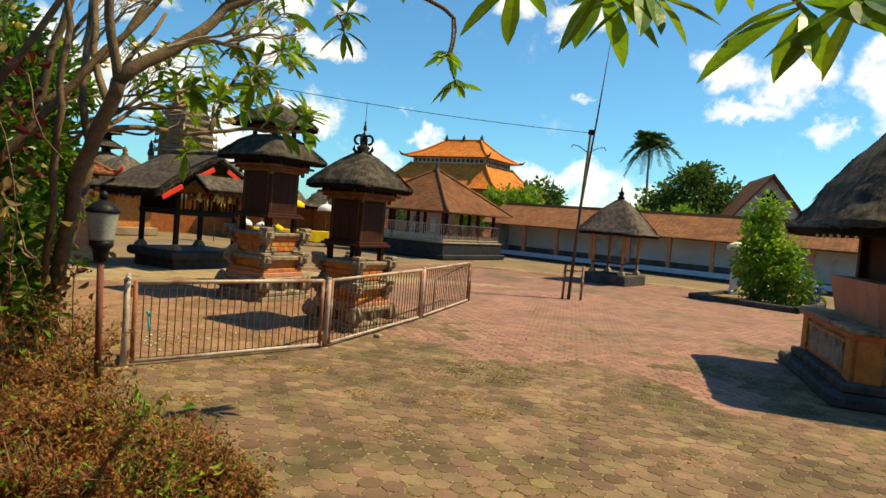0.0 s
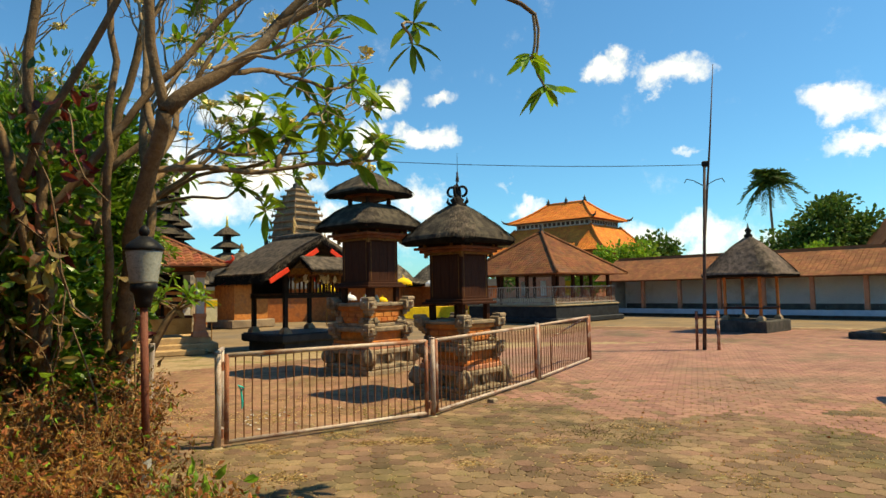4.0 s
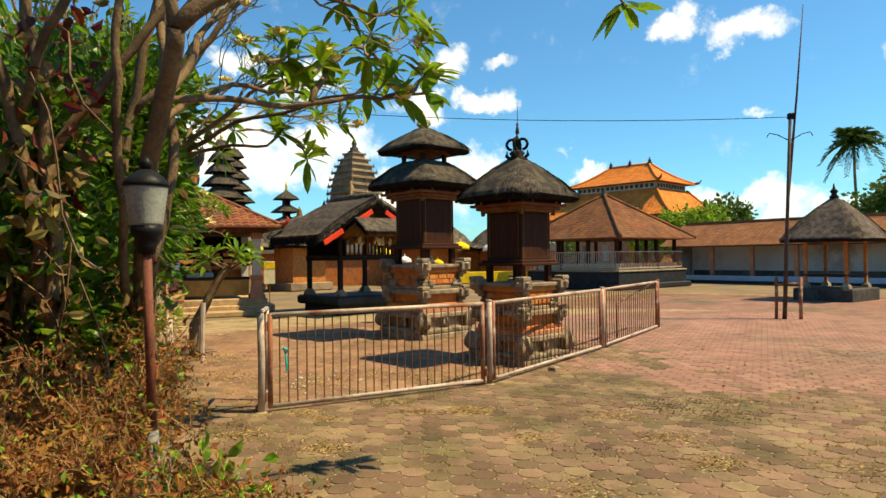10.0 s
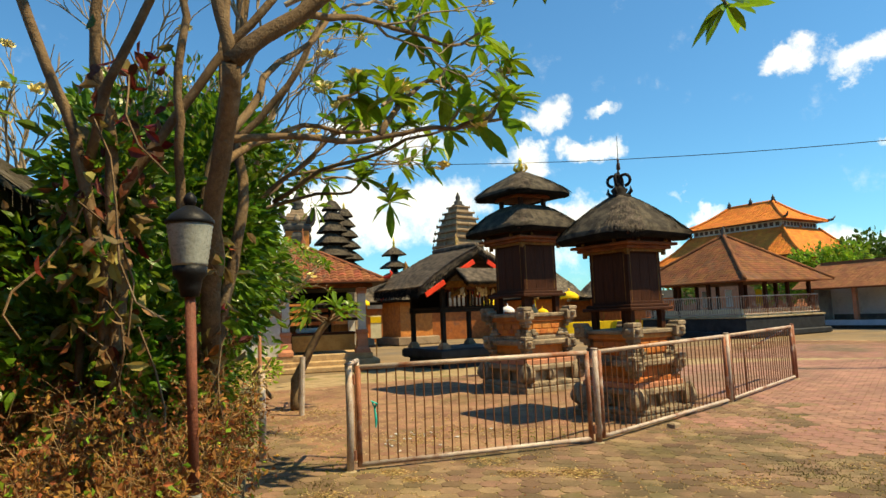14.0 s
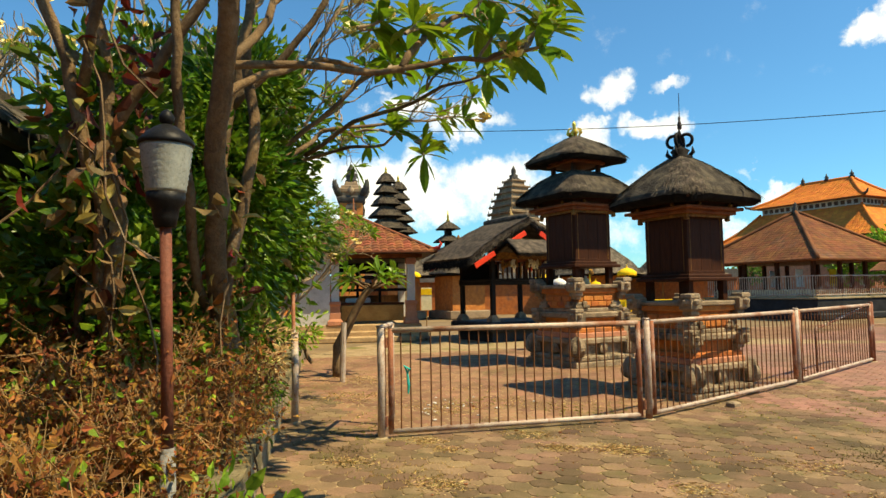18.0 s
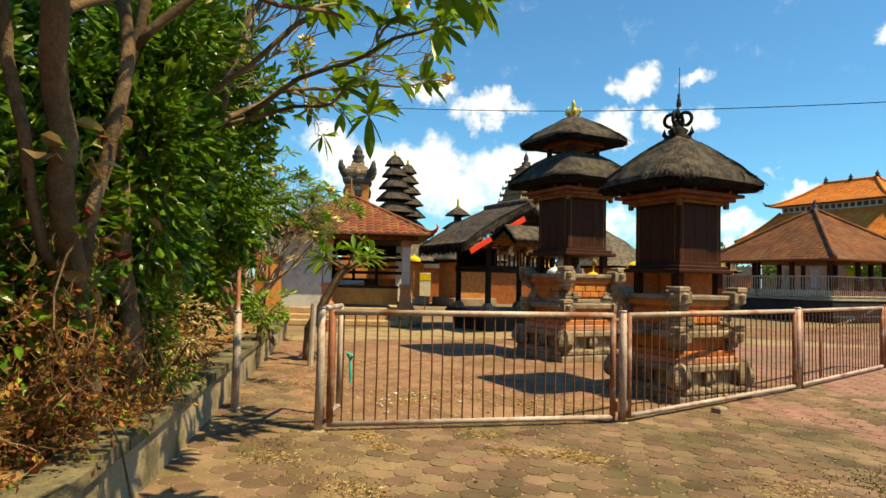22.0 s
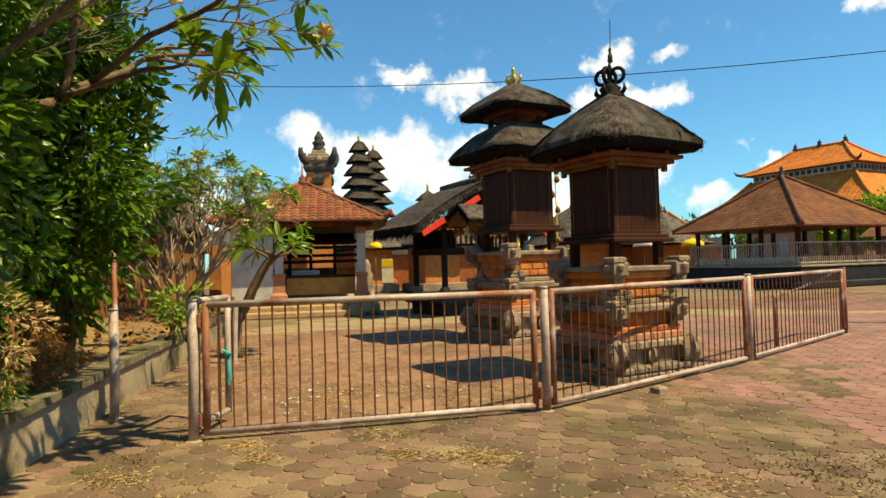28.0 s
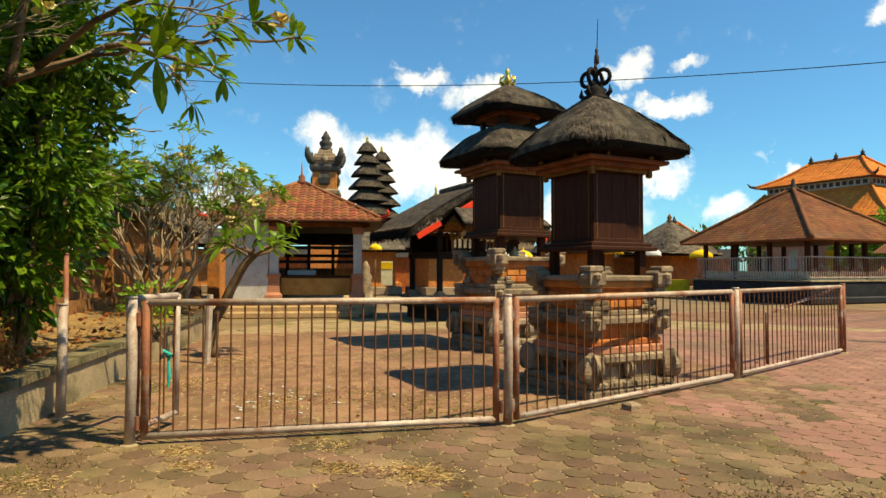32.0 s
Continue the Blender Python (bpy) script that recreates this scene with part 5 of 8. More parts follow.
# a smaller roof seen beside the hall, and one beyond the pavilion
for at, w_, z_, lab in (((12.4, 52.0), 3.4, 2.9, "small orange tiled shrine roof beyond the gallery"), ((-2.6, 47.5), 3.6, 3.0, "orange tiled roof behind the meeting pavilion")):
    o = thing("small_shrine_house", Matrix.Translation((*at, 0)) @ Matrix.Rotation(radians(20), 4, "Z"), lab, "shrine")
    part("wall", Shape().box((0, 0, z_ / 2), (w_ * 0.6, w_ * 0.6, z_), 0.03), M_BRICK, o)
    roof_thing(o, w_, w_, 0.5, 0.2, z_, z_ + 1.3, 0.3, 12, M_TILE_ORANGE, M_TILE_ORANGE, M_TILE_ORANGE, seed=8, flare=0.1, ridge_r=0.09)
    part("roof_finial", Shape().lathe([(0.14, 0), (0.2, 0.12), (0.1, 0.26), (0.02, 0.5)], 8, (0, 0, z_ + 1.3)), M_DARK_STONE, o, smooth=True)

# ---- red tiled hut by the boundary wall ----
HUT = (-11.05, 19.75)
hu = thing("tiled_hut", Matrix.Translation((*HUT, 0)) @ Matrix.Rotation(radians(33), 4, "Z") @ Matrix.Diagonal((0.97, 0.97, 0.93, 1)), "small open hut with red tiled roof and white wall", "hut")
part("platform", Shape().box((0, 0, 0.14), (4.5, 4.1, 0.34), 0.04), M_SANDSTONE, hu)
part("platform_step", Shape().box((0, -2.2, 0.06), (3.6, 0.5, 0.18), 0.03), M_SANDSTONE, hu)
part("floor", Shape().box((0, 0, 0.40), (4.1, 3.7, 0.22), 0.03), M_SANDSTONE, hu)
part("side_wall", Shape().box((-1.85, -0.1, 1.62), (0.20, 3.3, 2.3), 0.01), M_WHITE, hu, "white plastered side wall")
part("front_panel", Shape().box((-1.35, -1.72, 1.62), (1.15, 0.18, 2.3), 0.01), M_WHITE, hu, "white plastered front panel")
part("back_wall", Shape().box((0, 1.62, 0.95), (3.7, 0.18, 0.95), 0.01), M_WALL_BRICK, hu)
part("back_lintel", Shape().box((0, 1.62, 2.5), (3.7, 0.16, 0.5), 0.01), M_BLACK_WOOD, hu)
# ceiling coloured near black to put the interior's shade into it
part("ceiling_board", Shape().box((0, 0, 2.66), (3.9, 3.5, 0.05), 0.005), M_BLACK_WOOD, hu)
for x in (-0.55, 0.15, 0.95):
    part("back_post", Shape().box((x, 1.4, 1.75), (0.10, 0.10, 1.9), 0.008), M_BLACK_WOOD, hu)
part("stored_bundle", Shape().box((0.1, -0.9, 1.27), (0.8, 0.5, 0.18), 0.07), M_GREY_PLASTER, hu, "grey bundle lying on the counter")
for x in (-0.62, 1.75):
    po = part("post", Shape().box((x, -1.65, 2.0), (0.24, 0.24, 1.55), 0.015), M_WHITE, hu)
    part("post_base", Shape().steps([(0.46, 0), (0.46, 0.12), (0.34, 0.2), (0.34, 0.38), (0.30, 0.42), (0.30, 0.60), (0.36, 0.66), (0.36, 0.76)], (x, -1.65, 0.5)), M_CLAY, po, "brown moulded post base")
    part("capital", Shape().steps([(0.26, 0), (0.32, 0.08), (0.32, 0.2)], (x, -1.65, 2.45)), M_CLAY, po)
part("post", Shape().box((1.75, 1.5, 1.7), (0.24, 0.24, 2.2), 0.015), M_WHITE, hu)
part("bench_front", Shape().box((0.55, -1.5, 0.86), (1.95, 0.12, 0.52), 0.015), M_OCHRE, hu, "ochre painted bench front")
part("counter", Shape().box((0.55, -1.2, 1.16), (2.0, 0.7, 0.08), 0.015), M_WOOD, hu)
for z, y_ in ((1.62, -1.0), (2.05, -1.3), (2.30, 0.2), (1.85, 0.9)):
    part("shelf_beam", Shape().box((0.55, y_, z), (2.3, 0.12, 0.10), 0.01), M_BLACK_WOOD, hu)
part("eave_beam", Shape().box((0, -1.72, 2.76), (4.2, 0.16, 0.20), 0.01), M_CORNICE, hu)
part("eave_beam", Shape().box((1.9, 0, 2.76), (0.16, 3.6, 0.20), 0.01), M_CORNICE, hu)
part("eave_beam", Shape().box((-1.9, 0, 2.76), (0.16, 3.6, 0.20), 0.01), M_CORNICE, hu)
roof_thing(hu, 5.0, 4.8, 0.30, 0.12, 2.82, 4.18, 0.25, 14, M_TILE_RED, M_TILE_RED_REST, M_TILE_RED, single=(0,), seed=3, ridge_r=0.06, lift=0.034, under=M_WOOD)
part("roof_finial", Shape().lathe([(0.13, 0), (0.16, 0.08), (0.09, 0.16), (0.11, 0.24), (0.03, 0.34), (0.012, 0.72)], 10, (0, 0, 4.18)), M_TILE_RED, hu, smooth=True)
for sx in (-1, 1):
    part("eave_curl", Shape().tube([(sx * 2.38, -2.28, 2.9), (sx * 2.54, -2.43, 2.94), (sx * 2.62, -2.50, 3.06), (sx * 2.57, -2.46, 3.16)], [0.07, 0.06, 0.04, 0.015], 7), M_RED_CLOTH, hu, "red glazed corner curl", smooth=True)
for i in range(5):
    solid("stacked_stone", Shape().box((0, 0, 0.06), (0.34, 0.24, 0.14), 0.04), M_STONE, "pale loose stone beside the hut step", "stone", "loose stones by the hut", m=pose(-9.6 + i * 0.36, 18.3 + i * 0.22, -0.02, 3 * i, 2, 30 * i))

# ---- carved gate tower behind the hut ----
ct = thing("gate_tower", Matrix.Translation((-18.1, 30.9, 0)) @ Matrix.Rotation(radians(30), 4, "Z") @ Matrix.Diagonal((0.86, 0.86, 1, 1)), "tall orange brick gate tower with a dark carved stone crown", "gate tower")
part("shaft", Shape().steps([(2.1, 0), (2.1, 0.6), (1.55, 0.8), (1.55, 5.2), (1.4, 5.3), (1.4, 6.35)]), M_BRICK, ct)
part("shaft_band", Shape().steps([(1.55, 5.0), (1.75, 5.1), (1.75, 5.25), (1.5, 5.35)]), M_TOWER, ct)
part("collar", Shape().steps([(1.42, 6.2), (1.66, 6.3), (1.72, 6.42), (1.72, 6.5), (1.5, 6.6)]), M_DARK_STONE, ct)
part("crown_block", Shape().steps([(1.42, 6.55), (1.46, 6.72), (1.64, 6.8), (1.64, 6.95), (1.3, 7.02), (1.2, 7.14), (0.86, 7.2), (0.78, 7.34), (0.6, 7.42)]), M_TOWER, ct, "brown domed crown block")
for sx, sy in ((-1, -1), (1, -1), (1, 1), (-1, 1)):
    part("corner_wing", Shape().tube([(sx * 0.66, sy * 0.66, 6.6), (sx * 0.82, sy * 0.82, 6.8), (sx * 0.95, sy * 0.95, 7.05), (sx * 0.98, sy * 0.98, 7.28), (sx * 0.88, sy * 0.88, 7.42)], [0.14, 0.22, 0.2, 0.14, 0.03], 7), M_DARK_STONE, ct, smooth=True)
    part("wing_tip", Shape().tube([(sx * 0.9, sy * 0.9, 7.1), (sx * 1.02, sy * 1.02, 7.26), (sx * 1.03, sy * 1.03, 7.45)], [0.12, 0.09, 0.02], 6), M_DARK_STONE, ct, smooth=True)
for side in range(4):
    m_ = Matrix.Rotation(math.pi / 2 * side, 4, "Z")
    part("mask_boss", Shape().lathe([(0.02, -0.2), (0.18, -0.1), (0.2, 0.05), (0.1, 0.2), (0.02, 0.26)], 8, (0, -0.80, 6.85)).moved(m_), M_STONE, ct, smooth=True)
    part("carved_panel", Shape().steps([(0.34, 0), (0.62, 0.12), (0.7, 0.4), (0.5, 0.62), (0.2, 0.8)], (0, -0.5, 5.5)).moved(m_), M_DARK_STONE, ct)
part("spire", Shape().lathe([(0.36, 7.38), (0.42, 7.46), (0.3, 7.54), (0.38, 7.68), (0.4, 7.8), (0.24, 7.92), (0.3, 8.02), (0.22, 8.14), (0.05, 8.4)], 9), M_DARK_STONE, ct, smooth=True)


# ---- many-roofed towers ----
def meru(at, tiers, w, h, gap, body, label, k=1.0):
    o = thing("meru_tower", Matrix.Translation((*at, 0)) @ Matrix.Rotation(radians(GRID), 4, "Z"), label, "pagoda tower", "many-roofed towers")
    part("base", Shape().steps([(w * 1.2, 0), (w * 1.2, 0.5), (w * 0.9, 0.7), (w * 0.9, body * 0.5), (w * 0.7, body * 0.55), (w * 0.7, body)]), M_BRICK, o)
    z = body
    for i in range(tiers):
        f = i / max(1, tiers - 1)
        ww = w * (1 - 0.62 * f)
        part("tier_neck", Shape().box((0, 0, z + gap * 0.2), (ww * 0.45, ww * 0.45, gap * 0.9), 0.02), M_BLACK_WOOD, o)
        thatch_part("tier_roof", o, ww, ww * 0.36, z, z + h * (1 - 0.3 * f), 0.12 * k, i + 31, 0.06, nx=28, nz=6)
        z += gap * (1 - 0.25 * f)
    part("gold_finial", Shape().lathe([(0.10, 0), (0.13, 0.06), (0.06, 0.14), (0.09, 0.22), (0.015, 0.45)], 8, (0, 0, z - gap * 0.7 + h * 0.65)), M_GOLD, o, "gold finial", smooth=True)
    return o


meru((-18.9, 36.2), 7, 2.65, 0.85, 0.86, 3.6, "black thatched tower of seven dwindling roofs with a gold tip")
meru((-19.25, 38.5), 7, 2.5, 0.8, 0.84, 3.6, "black thatched tower of dwindling roofs standing behind another")
o = thing("two_roofed_shrine", Matrix.Translation((-18.35, 44.6, 0)) @ Matrix.Rotation(radians(GRID), 4, "Z"), "small dark shrine with two little roofs and a gold tip", "shrine")
part("base", Shape().steps([(3.4, 0), (3.4, 0.5), (2.8, 0.7), (2.8, 3.2)]), M_BRICK, o)
thatch_part("skirt_roof", o, 5.2, 0.5, 3.0, 4.75, 0.2, 61, 0.08, nx=36, nz=8)
for z_, w_ in ((5.05, 1.75), (5.98, 1.45)):
    part("tier_neck", Shape().box((0, 0, z_ - 0.1), (0.42, 0.42, 0.75), 0.02), M_BLACK_WOOD, o)
    thatch_part("tier_roof", o, w_, 0.2, z_, z_ + 0.62, 0.10, int(z_ * 10), 0.05, nx=28, nz=6)
part("gold_finial", Shape().lathe([(0.12, 0), (0.15, 0.08), (0.07, 0.18), (0.10, 0.28), (0.02, 0.85)], 8, (0, 0, 6.58)), M_GOLD, o, "gold finial", smooth=True)

for at, w_, z0_, z1_ in (((-13.0, 33.6), 3.6, 2.3, 4.0), ((-16.2, 32.4), 3.4, 2.2, 3.9), ((-7.0, 39.8), 4.6, 2.2, 4.4), ((-2.4, 42.0), 4.2, 2.1, 4.0), ((-19.8, 27.0), 3.4, 2.2, 3.8), ((-27.0, 30.0), 4.5, 2.6, 5.0)):
    o = thing("thatched_shrine_house", Matrix.Translation((*at, 0)) @ Matrix.Rotation(radians(GRID), 4, "Z"), "low shrine house under a grey thatch roof by the temple wall", "shrine house", "thatched houses by the wall")
    part("base", Shape().box((0, 0, 0.2), (w_ * 0.7, w_ * 0.7, 0.44), 0.05), M_TOWER, o)
    part("wall", Shape().box((0, 0, 1.3), (w_ * 0.55, w_ * 0.55, z0_ - 0.4), 0.03), M_BRICK, o)
    thatch_part("thatch_roof", o, w_, 0.3, z0_, z1_, 0.2, int(w_ * 10), 0.1, nx=36, nz=9, bulge=0.12)
    part("roof_crown", Shape().lathe([(0.14, -0.05), (0.18, 0.08), (0.09, 0.16), (0.14, 0.26), (0.02, 0.5)], 8, (0, 0, z1_)), M_GILT, o, smooth=True)

# ---- stepped stone tower ----
TW = (-12.75, 43.1)
tw = thing("stone_tower", Matrix.Translation((*TW, 0)) @ Matrix.Rotation(radians(GRID + 4), 4, "Z") @ Matrix.Diagonal((0.76, 0.76, 0.97, 1)), "tall brown carved stone tower of many receding storeys", "temple tower")
part("tower_base", Shape().steps([(4.4, 0), (4.4, 0.9), (3.9, 1.1), (3.6, 4.2), (4.2, 4.5), (4.2, 4.8)]), M_TOWER, tw)
z = 4.8
for i in range(9):
    f = i / 8
    w_ = 3.5 * (1 - 0.58 * f ** 2.4)
    h_ = 0.56 * (1 - 0.25 * f)
    part("storey", Shape().steps([(w_, z), (w_ * 0.92, z + h_ * 0.15), (w_ * 0.9, z + h_ * 0.6), (w_ * 1.06, z + h_ * 0.72), (w_ * 1.06, z + h_ * 0.9), (w_ * 0.86, z + h_)]), M_TOWER, tw)
    for sx in (-1, 0, 1):
        for sy in (-1, 0, 1):
            if sx or sy:
                part("antefix", Shape().lathe([(0.13 * (1.2 - f), 0), (0.16 * (1.2 - f), 0.1), (0.08 * (1.2 - f), 0.22), (0.015, 0.42 * (1.15 - 0.5 * f))], 6, (sx * w_ * 0.5, sy * w_ * 0.5, z + h_ * 0.55)), M_TOWER, tw)
    z += h_
part("tower_spire", Shape().lathe([(0.55, 0), (0.62, 0.12), (0.36, 0.25), (0.42, 0.4), (0.18, 0.5), (0.24, 0.66), (0.2, 0.8), (0.03, 1.1)], 10, (0, 0, z - 0.05)), M_DARK_STONE, tw, smooth=True)
for sx in (-1, 1):
    for sy in (-1, 1):
        part("corner_statue", Shape().lathe([(0.25, 0), (0.28, 0.2), (0.16, 0.5), (0.2, 0.7), (0.1, 0.9), (0.02, 1.05)], 8, (sx * 1.95, sy * 1.95, 4.8)), M_DARK_STONE, tw, smooth=True)
pj = Shape().tube([(-2.3, -2.3, 0), (-2.2, -2.3, 4.0), (-2.0, -2.1, 6.8), (-1.7, -1.9, 8.0)], [0.06, 0.05, 0.035, 0.02], 6)
part("bamboo_pole", pj, M_TWIG, tw, "dried bamboo festival pole leaning on the tower")
rrp = random.Random(8)
st = Shape()
for i in range(160):
    zz = rrp.uniform(4.6, 7.0)
    p = Vector((-2.15, -2.2, zz))
    q = p + Vector((rrp.uniform(-0.35, 0.35), rrp.uniform(-0.35, 0.35), -rrp.uniform(0.3, 0.9)))
    st.add([p - Vector((0.03, 0, 0)), p + Vector((0.03, 0, 0)), q], [(0, 1, 2)])
part("dry_palm_fringe", st, M_STRAW, tw, kind="stuff")

# ---- small thatched pavilion on the black slab ----
bl = thing("small_pavilion", Matrix.Translation((10.1, 24.9, 0)) @ Matrix.Rotation(radians(44), 4, "Z"), "small open pavilion with dark thatch on a black slab", "pavilion")
part("slab", Shape().box((0, 0, 0.20), (2.1, 1.9, 0.46), 0.04), M_DARK_STONE, bl)
for sx in (-1, 1):
    for sy in (-1, 1):
        part("post_base", Shape().steps([(0.26, 0), (0.22, 0.1), (0.12, 0.18)], (sx * 0.75, sy * 0.65, 0.43)), M_STONE, bl)
        part("post", Shape().box((sx * 0.75, sy * 0.65, 1.35), (0.09, 0.09, 1.5), 0.008), M_BRICK, bl)
part("shelf", Shape().box((0, 0, 0.88), (1.6, 1.4, 0.06), 0.008), M_WOOD, bl)
for sy in (-1, 1):
    part("eave_beam", Shape().box((0, sy * 0.72, 2.08), (1.7, 0.08, 0.12), 0.008), M_CORNICE, bl)
    part("eave_beam", Shape().box((sy * 0.8, 0, 2.08), (0.08, 1.5, 0.12), 0.008), M_CORNICE, bl)
thatch_part("thatch_roof", bl, 2.75, 0.2, 2.05, 3.55, 0.2, 41, 0.12, nx=44, nz=12, bulge=0.1)
part("roof_crown", Shape().lathe([(0.12, -0.05), (0.17, 0.05), (0.08, 0.14), (0.14, 0.24), (0.05, 0.34), (0.015, 0.52)], 8, (0, 0, 3.55)), M_BLACK_WOOD, bl, smooth=True)

# ---- large roofed altar beside the start of the walk ----
AC = Vector((8.55, 8.05))
al = thing("roofed_altar", Matrix.Translation((AC.x, AC.y, 0)) @ Matrix.Rotation(radians(66), 4, "Z") @ Matrix.Diagonal((0.82, 0.82, 0.93, 1)), "large offering altar of brick and stone under a heavy thatch roof", "altar")
part("foot_step", Shape().box((0, 0, 0.09), (4.3, 4.3, 0.22), 0.05), M_DARK_STONE, al, "mossy dark foot step")
part("foot_course", Shape().box((0, 0, 0.27), (3.9, 3.9, 0.16), 0.04), M_DARK_STONE, al)
part("base_body", Shape().box((0, 0, 0.66), (3.5, 3.5, 0.66), 0.02), M_STONE, al)
for side in range(4):
    m_ = Matrix.Rotation(math.pi / 2 * side, 4, "Z")
    for x in (-1.55, 1.55):
        part("brick_pilaster", Shape().box((x, -1.76, 0.66), (0.40, 0.10, 0.66), 0.015).moved(m_), M_BRICK, al)
    part("carved_panel", Shape().box((0, -1.765, 0.66), (2.4, 0.05, 0.44), 0.02).moved(m_), M_STONE, al)
    part("panel_frame", Shape().box((0, -1.775, 0.90), (2.6, 0.05, 0.06), 0.01).moved(m_), M_BRICK, al)
    part("panel_frame", Shape().box((0, -1.775, 0.42), (2.6, 0.05, 0.06), 0.01).moved(m_), M_BRICK, al)
part("ledge_brick", Shape().box((0, 0, 1.03), (3.62, 3.62, 0.10), 0.015), M_BRICK, al)
part("ledge", Shape().box((0, 0, 1.11), (3.74, 3.74, 0.08), 0.02), M_STONE, al)
part("clay_drum", Shape().steps([(2.65, 1.14), (2.70, 1.32), (2.90, 1.78), (2.90, 1.84)]), M_CLAY, al, "salmon painted altar block")
for sx in (-1, 1):
    for sy in (-1, 1):
        part("post", Shape().box((sx * 1.0, sy * 1.0, 2.3), (0.18, 0.18, 1.0), 0.015), M_WOOD, al)
part("cabinet", Shape().box((0, 0, 2.28), (1.9, 1.9, 0.95), 0.02), M_WOOD, al)
for side in range(4):
    m_ = Matrix.Rotation(math.pi / 2 * side, 4, "Z")
    part("eave_beam", Shape().box((0, -1.55, 2.66), (3.5, 0.16, 0.14), 0.012).moved(m_), M_GILT, al)
thatch_part("thatch_roof", al, 4.7, 0.9, 2.60, 4.9, 0.26, 51, 0.16, nx=72, nz=18, bulge=0.1)
for i in range(6):
    part("hanging_bulb", Shape().lathe([(0.01, -0.07), (0.03, -0.04), (0.025, 0.01), (0.008, 0.05)], 8, (-1.9 + 0.5 * i, 1.98, 2.56)), M_WHITE_CLOTH, al, smooth=True)

# ---- leaning mast with a cable ----
mast = thing("flag_mast", Matrix.Translation((5.92, 17.85, 0)), "leaning flag mast of two poles lashed to short stakes", "mast")
part("pole", Shape().tube([(0, 0, -0.02), (0.10, -0.02, 2.5), (0.22, 0, 5.05)], [0.052, 0.044, 0.036], 9), M_BAMBOO, mast, smooth=True)
part("tall_pole", Shape().tube([(0.02, 0.09, 0.0), (0.16, 0.08, 3.0), (0.42, 0.10, 5.6), (0.62, 0.12, 7.9)], [0.045, 0.04, 0.026, 0.010], 8), M_BAMBOO, mast, smooth=True)
part("stake", Shape().tube([(0.36, -0.05, -0.02), (0.37, -0.05, 1.05)], 0.045, 8), M_RUST, mast, smooth=True)
part("stake", Shape().tube([(-0.16, 0.1, -0.02), (-0.14, 0.1, 1.05)], 0.04, 8), M_RUST, mast, smooth=True)
part("cross_tie", Shape().tube([(-0.2, 0.08, 0.86), (0.42, -0.06, 0.90)], 0.03, 7), M_RUST, mast, smooth=True)
for sx in (-1, 1):
    part("hook_arm", Shape().tube([(0.2, 0, 4.45), (0.2 + sx * 0.3, 0, 4.62), (0.2 + sx * 0.48, 0, 4.66), (0.2 + sx * 0.54, 0, 4.56)], 0.012, 6), M_CABLE, mast, smooth=True)
part("pulley_cap", Shape().box((0.24, 0, 5.07), (0.16, 0.10, 0.16), 0.03), M_BLACK_WOOD, mast)
pts = []
A0, A1 = Vector((6.14, 17.85, 5.05)), Vector((-16.0, 15.8, 6.9))
for i in range(25):
    f = i / 24
    p = A0.lerp(A1, f)
    pts.append((p.x, p.y, p.z - 0.55 * 4 * f * (1 - f)))
solid("overhead_cable", Shape().tube(pts, 0.009, 5), M_CABLE, "thin black cable strung from the mast across the court", "cable")
solid("cable_pole", Shape().tube([(-16.0, 15.8, 0), (-16.0, 15.8, 7.1)], [0.09, 0.06], 8), M_BAMBOO, "dark utility pole beyond the boundary wall", "pole")

# ---- old barn gable, far right ----
gb = thing("gabled_barn", Matrix.Translation((30.6, 46.0, 0)) @ Matrix.Rotation(radians(-20), 4, "Z") @ Matrix.Diagonal((1.2, 1.0, 1.07, 1)), "tall grey gabled barn with a steep dark roof", "barn")
w_, h0, h1 = 6.2, 2.6, 7.0
part("gable_wall", Shape().add([(-w_ / 2, 0, 0), (w_ / 2, 0, 0), (w_ / 2, 0, h0), (0, 0, h1), (-w_ / 2, 0, h0), (-w_ / 2, 7, 0), (w_ / 2, 7, 0), (w_ / 2, 7, h0), (0, 7, h1), (-w_ / 2, 7, h0)],
     [(0, 1, 2, 3, 4), (9, 8, 7, 6, 5), (1, 6, 7, 2), (0, 4, 9, 5)]), M_GREY_PLASTER, gb)
for sx in (-1, 1):
    part("roof_slope", Shape().add([(sx * (w_ / 2 + 0.7), -0.7, h0 - 0.75), (0.0, -0.7, h1 + 0.18), (0.0, 7.6, h1 + 0.18), (sx * (w_ / 2 + 0.7), 7.6, h0 - 0.75),
         (sx * (w_ / 2 + 0.7), -0.7, h0 - 0.95), (0.0, -0.7, h1 - 0.05), (0.0, 7.6, h1 - 0.05), (sx * (w_ / 2 + 0.7), 7.6, h0 - 0.95)],
         [(0, 1, 2, 3), (7, 6, 5, 4), (0, 4, 5, 1), (3, 2, 6, 7), (0, 3, 7, 4)]), M_TILE_BROWN, gb)
part("gable_vent", Shape().add([(-0.9, -0.05, h1 - 2.1), (0.9, -0.05, h1 - 2.1), (0, -0.05, h1 - 0.9), (-0.9, 0.05, h1 - 2.1), (0.9, 0.05, h1 - 2.1), (0, 0.05, h1 - 0.9)], [(0, 1, 2), (5, 4, 3), (0, 3, 4, 1), (1, 4, 5, 2), (2, 5, 3, 0)]), M_BLACK_WOOD, gb)


